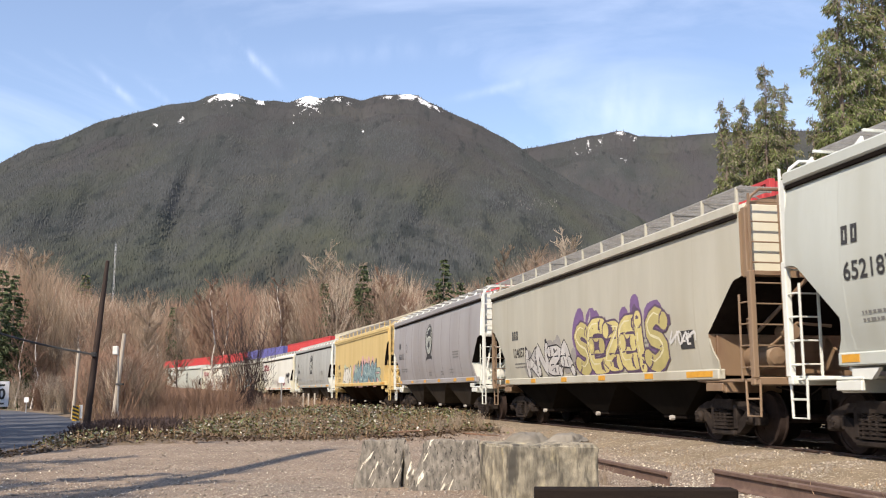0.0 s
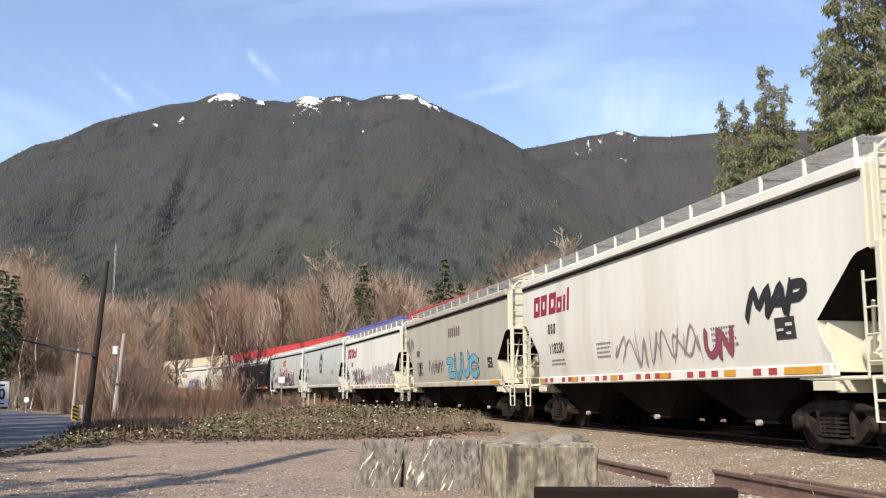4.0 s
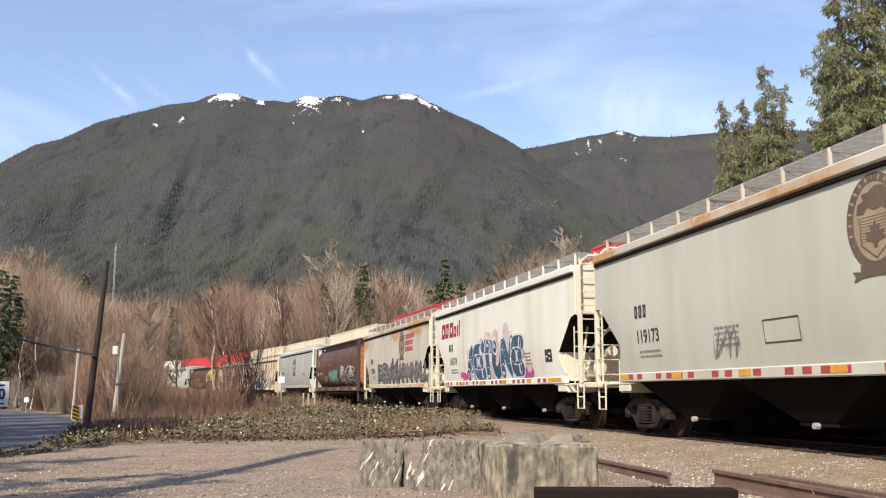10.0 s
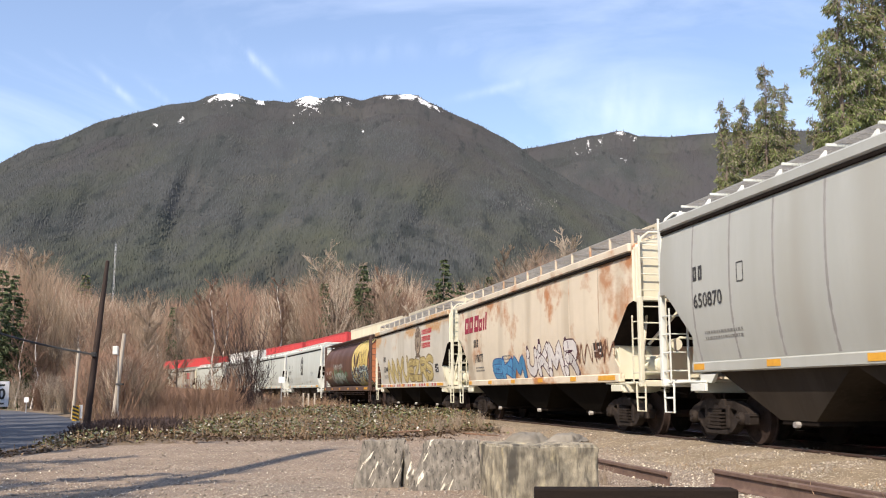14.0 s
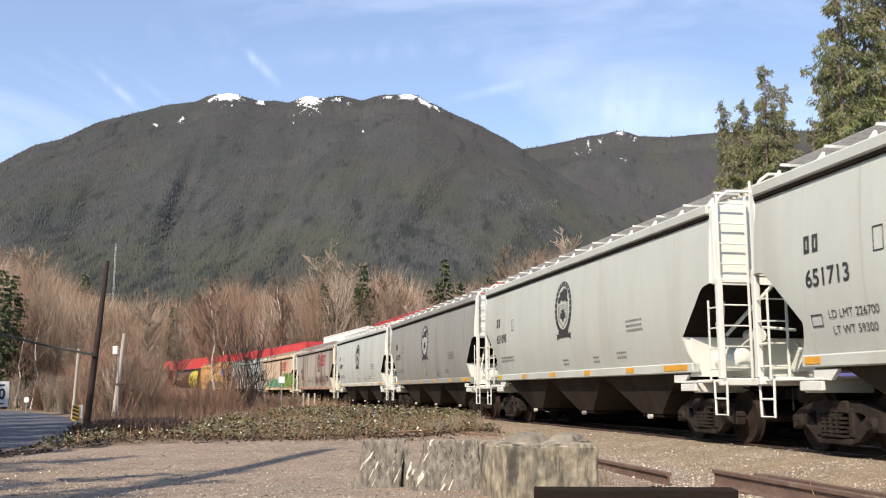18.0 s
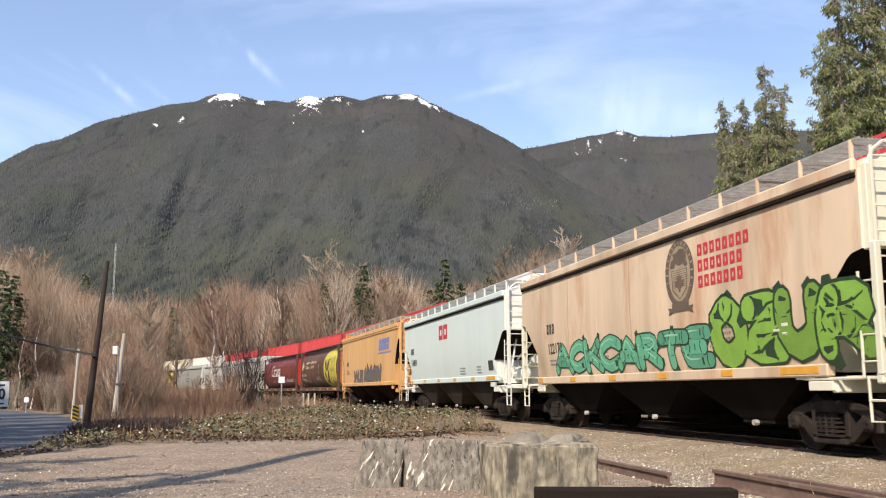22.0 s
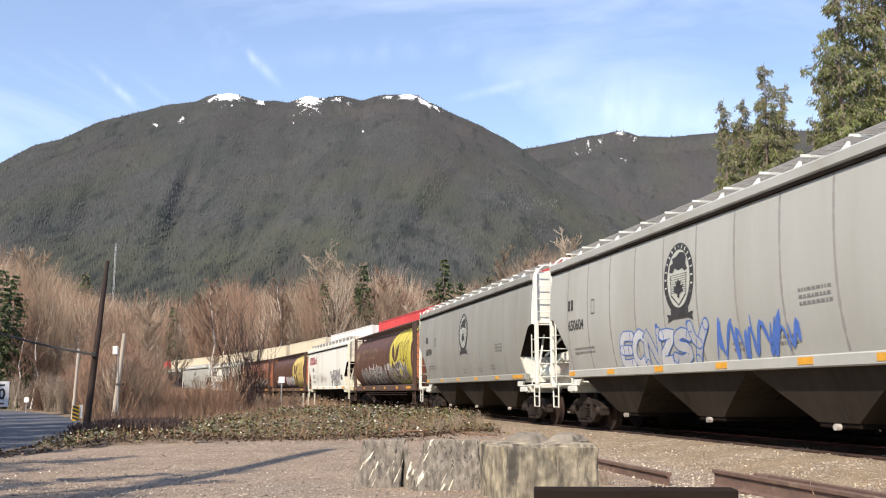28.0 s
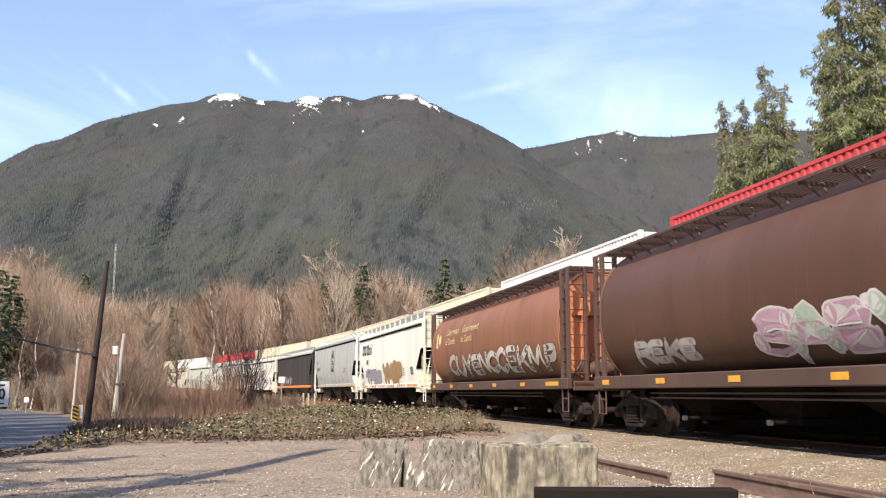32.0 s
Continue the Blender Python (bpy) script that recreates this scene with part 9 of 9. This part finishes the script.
def rough_block(w, d, h, seed, amp=0.02, n=(14, 10, 10), taper=0.0, shear=0.0, chip=0.05, flare=(0.0, 0.0)):
    """A battered block standing on z = 0, its ends spread at the foot, displaced over all its faces."""
    g = Geo()
    index = {}

    def vert(i, j, k):
        if (i, j, k) not in index:
            x, y, z = w * (i / n[0] - 0.5), d * (j / n[1] - 0.5), h * k / n[2]
            sc = 1 - taper * z / h
            foot = (1 - k / n[2]) ** 2.2
            p = Vector((x * sc + shear * z + foot * (flare[1] * i / n[0] - flare[0] * (1 - i / n[0])), y * sc, z))
            q = p * 3.1 + Vector((seed, seed * 0.7, 0))
            r = p * 11.0 + Vector((seed, 0, seed))
            edge = sum((i in (0, n[0]), j in (0, n[1]), k == n[2]))
            off = Vector((noise.noise(q), noise.noise(q + Vector((9, 0, 0))), noise.noise(q + Vector((0, 9, 0))))) * amp + noise.noise_vector(r) * amp * 0.5
            if edge >= 2:
                c = Vector((0, 0, h * 0.5))
                off += (c - p).normalized() * chip * (0.4 + 0.6 * abs(noise.noise(r * 0.7)))
            index[i, j, k] = len(g.v)
            g.v.append(tuple(p + off))
        return index[i, j, k]

    def face(a):
        g.f.append(a)
        g.m.append(0)
    for i in range(n[0]):
        for j in range(n[1]):
            face([vert(i, j, n[2]), vert(i + 1, j, n[2]), vert(i + 1, j + 1, n[2]), vert(i, j + 1, n[2])])
            face([vert(i, j, 0), vert(i, j + 1, 0), vert(i + 1, j + 1, 0), vert(i + 1, j, 0)])
    for k in range(n[2]):
        for i in range(n[0]):
            face([vert(i, 0, k), vert(i + 1, 0, k), vert(i + 1, 0, k + 1), vert(i, 0, k + 1)])
            face([vert(i + 1, n[1], k), vert(i, n[1], k), vert(i, n[1], k + 1), vert(i + 1, n[1], k + 1)])
        for j in range(n[1]):
            face([vert(0, j + 1, k), vert(0, j, k), vert(0, j, k + 1), vert(0, j + 1, k + 1)])
            face([vert(n[0], j, k), vert(n[0], j + 1, k), vert(n[0], j + 1, k + 1), vert(n[0], j, k + 1)])
    return g


def build_yard():
    gz = -0.30
    block = part("concrete_block", rough_block(1.12, 0.85, 0.66, 3, 0.03, (44, 30, 26), chip=0.06), CONCRETE, None)
    block.matrix_basis = pose(1.08, 11.05, gz - 0.02, 0, 0, 16)
    tagged(block, "stained pale concrete block with chipped edges on gravel", "concrete block")
    for x, y, w, s in ((0.98, 11.2, 0.42, 5), (1.42, 11.15, 0.5, 6)):
        l = part("cement_lump", rough_block(w, 0.42, 0.1, s, 0.05, (16, 14, 6), 0.35, 0, 0.03), SACK, None)
        l.matrix_basis = pose(x, y, gz + 0.625, 0, 0, 10 * s)
        tagged(l, "rounded lump of set cement on a concrete block", "cement lump", "cement lumps")
    for x, y, w, d, h, sh, tp, rz, s, fl, lab in ((-0.83, 12.0, 0.54, 0.26, 0.66, 0.17, 0.03, 5, 11, (0.03, 0.0), "weathered grey slab with ragged edge leaning in gravel"), (-0.42, 12.0, 0.09, 0.36, 0.6, -0.06, 0.4, 16, 12, (0.0, 0.11), "split grey slab fragment leaning beside a larger slab"),
                                             (0.08, 11.75, 0.74, 0.24, 0.66, 0.06, 0.1, 4, 13, (0.16, 0.02), "cracked grey slab with pale scratches leaning in gravel")):
        o = part("stone_slab", rough_block(w, d, h, s, 0.03, (26, 10, 26), tp, sh, 0.03, fl), SLAB, None)
        o.matrix_basis = pose(x, y, gz - 0.03, -9, 0, rz)
        tagged(o, lab, "stone slab", "grey slabs")
    # old rails laid by the line
    prof = [(-0.075, 0), (0.075, 0), (0.075, 0.014), (0.02, 0.032), (0.011, 0.05), (0.011, 0.15), (0.038, 0.165), (0.038, 0.2), (0.028, 0.206), (-0.028, 0.206), (-0.038, 0.2), (-0.038, 0.165), (-0.011, 0.15), (-0.011, 0.05), (-0.02, 0.032), (-0.075, 0.014)]

    def old_rail(l):
        g = Geo()
        g.loft([[(x, -l * t, z) for x, z in prof][::-1] for t in (0.0, 0.5, 1.0)])
        return g.mesh("old_rail", OLD_RAIL, 30)
    for x, y, z, l, lab in ((3.36, 11.97, -0.235, 9.0, "rusty old rail lying on dunnage beside the line"), (3.72, 11.5, -0.235, 9.0, "rusty old rail lying beside another"), (2.83, 12.15, -0.29, -3.2, "rusty rail end half sunk in gravel")):
        o = new("old_rail", old_rail(l))
        o.matrix_basis = pose(x, y, z, 0, 0, 10.5)
        tagged(o, lab, "rail", "old rails")
    for y in (11.3, 9.0, 6.6, 4.2):
        x = 3.5 + (11.97 - y) * 0.185
        o = part("timber_block", box_mesh("timber_block", TIE_WOOD, -0.6, 0.6, -0.1, 0.1, 0, 0.1), TIE_WOOD, None, at=pose(x, y, -0.335, 0, 0, 10))
        tagged(o, "dark timber dunnage under old rails", "timber", "dunnage timbers")
    o = part("timber_beam", box_mesh("timber_beam", BEAM, -1.0, 1.0, -0.13, 0.13, 0, 0.27, c=0.015), BEAM, None, at=pose(1.92, 9.75, -0.31, 0, 0, -2))
    tagged(o, "dark creosoted timber beam lying on gravel", "timber beam")
    o = part("plank", box_mesh("plank", PLANK, -0.7, 0.7, -0.07, 0.07, 0, 0.04), PLANK, None, at=pose(-1.0, 25.5, float(ground_z(-1.0, 25.5)) + 0.06, 4, -3, 24))
    tagged(o, "weathered brown plank lying at the edge of brambles", "plank")
    o = part("plank", box_mesh("plank", PLANK, -0.5, 0.5, -0.06, 0.06, 0, 0.04), PLANK, None, at=pose(1.0, 25.0, float(ground_z(1.0, 25.0)) + 0.04, 0, 4, -20))
    tagged(o, "orange-brown weathered plank on gravel", "plank")
    g = Geo()
    for k in range(5):
        a = 1.26 * k
        g.add([(0, 0, 0.02), (0.05 * math.cos(a), 0.05 * math.sin(a), 0.05), (0.07 * math.cos(a + 0.5), 0.07 * math.sin(a + 0.5), 0.015), (0.05 * math.cos(a + 1), 0.05 * math.sin(a + 1), 0.03)], [(0, 1, 2, 3)])
    o = part("litter", g, surface("red litter", (0.6, 0.05, 0.07), (0.45, 0.04, 0.05), 8, 0.5), None, at=pose(2.05, 11.6, -0.29))
    tagged(o, "small crumpled red wrapper on the gravel", "litter")


OLD_RAIL = surface("dull brown old rail", (0.165, 0.105, 0.08), (0.11, 0.07, 0.055), 5.0, 0.75, 0.1, 0.3, 50, third=(0.22, 0.16, 0.115), third_scale=2.0)
BEAM = surface("creosoted beam", (0.012, 0.009, 0.008), (0.022, 0.016, 0.013), 4.0, 0.9, 0, 0.4, 30, (0.4, 4, 4), spec=0.1)
PLANK = surface("weathered plank", (0.2, 0.11, 0.065), (0.13, 0.075, 0.05), 4.0, 0.85, 0, 0.4, 30, (0.5, 4, 4))
build_yard()

# ---- poles and signs by the road ----
POLE_DARK = surface("creosoted pole", (0.026, 0.016, 0.013), (0.042, 0.026, 0.02), 2.0, 0.85, 0, 0.5, 20, (3, 3, 0.3))
POLE_PALE = surface("bleached pole", (0.48, 0.43, 0.36), (0.34, 0.3, 0.25), 2.0, 0.85, 0, 0.3, 20, (3, 3, 0.3))
METAL = surface("galvanised metal", (0.5, 0.5, 0.5), (0.4, 0.4, 0.4), 4.0, 0.45, 0.7, 0.05)
SIGN_WHITE = surface("white sign sheet", (0.78, 0.79, 0.82), (0.7, 0.71, 0.74), 2.0, 0.4, 0, 0)
SIGN_YELLOW = surface("yellow sign sheet", (0.75, 0.45, 0.03), (0.7, 0.4, 0.03), 2.0, 0.4, 0, 0)
BOX_GREY = surface("pale utility box", (0.7, 0.7, 0.68), (0.6, 0.6, 0.58), 3.0, 0.5, 0, 0)


def build_poles():
    pole = new("utility_pole")
    tagged(pole, "dark leaning wooden utility pole with one slack wire", "utility pole")
    g = Geo()
    base, top = Vector((-9.42, 25.3, -0.5)), Vector((-9.05, 25.3, 4.42))
    g.lathe([(0.1, 0.0), (0.093, 0.6), (0.076, 3.0), (0.052, 4.93), (0.0, 4.95)], 12, (0, 0, 0), "z")
    shaft = part("shaft", g, POLE_DARK, pole)
    shaft.matrix_basis = Matrix.Translation(base) @ (top - base).to_track_quat("Z", "Y").to_matrix().to_4x4()
    g = Geo()
    a, b = Vector((-9.24, 25.25, 1.9)), Vector((-17.5, 25.0, 5.1))
    pts = [a.lerp(b, k / 24) - Vector((0, 0, 0.5 * (1 - (2 * k / 24 - 1) ** 2))) for k in range(25)]
    g.pipe([tuple(p) for p in pts], 0.03, 5)
    part("wire", g, INK, pole, "slack black wire")
    g = Geo()
    g.cbox(-9.3, -9.17, 25.14, 25.22, 1.84, 1.96, c=0.01)
    part("clamp", g, INK, pole)
    # the pole beyond the road, to which the wire runs
    far = new("utility_pole")
    tagged(far, "dark wooden utility pole beyond the road", "utility pole")
    g = Geo()
    g.lathe([(0.13, 0.0), (0.1, 3.0), (0.08, 5.9), (0.0, 5.92)], 10, (-17.55, 25.0, -0.6), "z")
    part("shaft", g, POLE_DARK, far)
    for px, d, z1, lean, boxed in ((133, 45, 2.95, 0.12, False), (208, 33.2, 2.94, 0.27, True)):
        x, y = spot(px, d)
        post = new("service_pole")
        tagged(post, "slim bleached service pole" + (" with a pale meter box" if boxed else " beside the road"), "utility pole", "bleached poles")
        g = Geo()
        g.rod((x - lean * 0.5, y, -0.5), (x + lean * 0.5, y, z1), 0.085, 10, 0.065)
        part("shaft", g, POLE_PALE, post)
        if boxed:
            g = Geo()
            g.cbox(x - 0.2, x - 0.02, y - 0.16, y, 2.2, 2.5, c=0.02)
            part("meter_box", g, BOX_GREY, post, "pale box on the pole")
            g = Geo()
            g.rod((x + 0.1, y - 0.08, -0.3), (x - 0.02, y - 0.08, 2.2), 0.02, 6)
            part("conduit", g, METAL, post)
            g = Geo()
            g.cbox(x - 0.05, x + 0.2, y - 0.12, y + 0.05, 1.15, 1.22, c=0.01)
            part("band", g, INK, post)
    # speed sign at the road, mostly out of view
    x, y = spot(-4, 27.5)
    sign = new("road_sign")
    tagged(sign, "white rectangular speed sign on a metal post", "road sign")
    g = Geo()
    g.rod((x, y + 0.04, -0.6), (x, y + 0.04, 1.2), 0.03, 8)
    part("post", g, METAL, sign)
    part("panel", box_mesh("panel", SIGN_WHITE, -0.32, 0.32, -0.008, 0.008, -0.36, 0.36, c=0.004), SIGN_WHITE, sign, at=pose(x, y, 0.86))
    me = text_mesh("0", 0.42, INK, 0, 0.012)
    part("numeral", me, INK, sign, at=pose(x + 0.02, y - 0.014, 0.72, 90, 0, 0))
    for dz in (0.25, -0.27):
        part("sign_line", box_mesh("sign_line", INK, -0.2, 0.2, -0.002, 0.002, -0.025, 0.025, c=0.0005), INK, sign, at=pose(x, y - 0.012, 0.86 + dz))
    # striped hazard marker
    x, y = spot(136, 37.5)
    mark = new("hazard_marker")
    tagged(mark, "black and yellow striped hazard marker on a short post", "road sign")
    g = Geo()
    g.rod((x, y + 0.03, -0.6), (x, y + 0.03, 0.2), 0.03, 8)
    part("post", g, METAL, mark)
    part("panel", box_mesh("panel", SIGN_YELLOW, -0.14, 0.14, -0.006, 0.006, -0.29, 0.29, c=0.003), SIGN_YELLOW, mark, at=pose(x, y, 0.1))
    for k in range(4):
        g = Geo()
        z = -0.24 + 0.145 * k
        g.add([(-0.13, -0.008, z + 0.12), (-0.13, -0.008, z + 0.04), (0.13, -0.008, z - 0.06), (0.13, -0.008, z + 0.02)], [(0, 1, 2, 3)])
        part("stripe", g, INK, mark, at=pose(x, y, 0.1))
    part("backing", box_mesh("backing", SIGN_WHITE, -0.08, 0.08, -0.006, 0.006, -0.26, 0.26, c=0.003), SIGN_WHITE, mark, at=pose(x + 0.16, y + 0.06, 0.16))
    x, y = spot(48, 58)
    small = new("marker_post")
    tagged(small, "small white marker plate on a thin post", "road sign")
    g = Geo()
    g.rod((x, y, -0.6), (x, y, 0.5), 0.03, 6)
    part("post", g, METAL, small)
    part("panel", box_mesh("panel", SIGN_WHITE, -0.13, 0.13, -0.006, 0.006, -0.15, 0.15, c=0.003), SIGN_WHITE, small, at=pose(x, y - 0.04, 0.46))
    for px, d, h in ((537, 43, 0.92), (546, 43.2, 0.9), (557, 44, 0.9)):
        x, y = spot(px, d)
        o = part("stake", box_mesh("stake", POLE_PALE, -0.035, 0.035, -0.035, 0.035, -0.4, h, c=0.004), POLE_PALE, None, at=pose(x, y, float(ground_z(x, y)) + 0.25))
        tagged(o, "short bleached stake beside the line", "stake", "stakes by the line")
    x, y = spot(498, 41)
    board = new("line_marker")
    tagged(board, "small white board on a thin post by the line", "track sign")
    g = Geo()
    g.rod((x, y, -0.6), (x, y, 1.55), 0.03, 6)
    part("post", g, METAL, board)
    part("panel", box_mesh("panel", SIGN_WHITE, -0.13, 0.13, -0.006, 0.006, -0.13, 0.13, c=0.003), SIGN_WHITE, board, at=pose(x, y - 0.04, 1.44))
    # lattice mast on the wooded hill
    x, y = spot(191, 330)
    mast = new("radio_mast")
    tagged(mast, "pale lattice radio mast above distant trees", "mast")
    g = Geo()
    for k in range(3):
        a = 2.094 * k
        g.rod((x + 0.3 * math.cos(a), y + 0.3 * math.sin(a), 0), (x + 0.3 * math.cos(a), y + 0.3 * math.sin(a), 53), 0.035, 5)
    for z in range(2, 52, 2):
        for k in range(3):
            a, b = 2.094 * k, 2.094 * (k + 1)
            g.rod((x + 0.3 * math.cos(a), y + 0.3 * math.sin(a), z), (x + 0.3 * math.cos(b), y + 0.3 * math.sin(b), z + 1.6), 0.025, 4)
    part("lattice", g, METAL, mast)


build_poles()


# ---- what moves ----
# give of the couplers: how far each car lies behind even spacing
SLACK = [0.3, 0.12, 0.08, 0.15, 0.42, 0.25, 0.3, 0.38, 0.25, 0.21, 0.25, 0.2, 0.1, -0.12, -0.1, -0.05, -0.22, -0.3, -0.4, -0.36, -0.36, -0.45, -0.48, -0.65, -0.1, 0.2, 0.2, -0.1, -0.2, 0.2, 0.5, 0.6, -0.15, 0.4, 0.15, 0.1]


def motions():
    # the grain train: front end of the car with index 11 lies 5.24 m back at 10 s
    ends, s = [], 0.0
    for _, kind in CARS:
        ends.append(s)
        s += LENGTH[kind]
    shift = 5.24 - ends[11] + V_TRAIN * 10.0
    times = [-0.5 + 0.5 * i for i in range(67)]
    for (car, kind), e, slack in zip(CARS, ends, SLACK + [0.1] * len(CARS)):
        lb = LENGTH[kind] - GAP
        mid, half = e + shift + slack + lb / 2, lb / 2 - 1.5
        walk(car, [(t, carried_pose(mid - V_TRAIN * t, half)) for t in times])
    # the container train, slower, on the far track
    slow = [-1.0 + 1.0 * i for i in range(35)]
    for thing, mid, half, z in STACK_THINGS:
        walk(thing, [(t, Matrix.Translation((0, 0, z)) @ carried_pose(mid - V_STACK * t, half, -TRACK_GAP)) for t in slow])
    # wheels roll at the train's speed; all share the turn of the first of their axle
    turn = math.degrees(V_TRAIN / 0.457)
    for side, wheels in WHEELS.items():
        first = wheels[0]
        walk(first, [(k / FPS, pose(side * 0.89, 0, 0.457, 0, turn * k / FPS, 0)) for k in range(int(32.0 * FPS) + 1)])
        for w in wheels[1:]:
            keys = w.animation_data_create()
            w.rotation_mode = "QUATERNION"
            keys.action = first.animation_data.action
            keys.action_slot = first.animation_data.action_slot


motions()
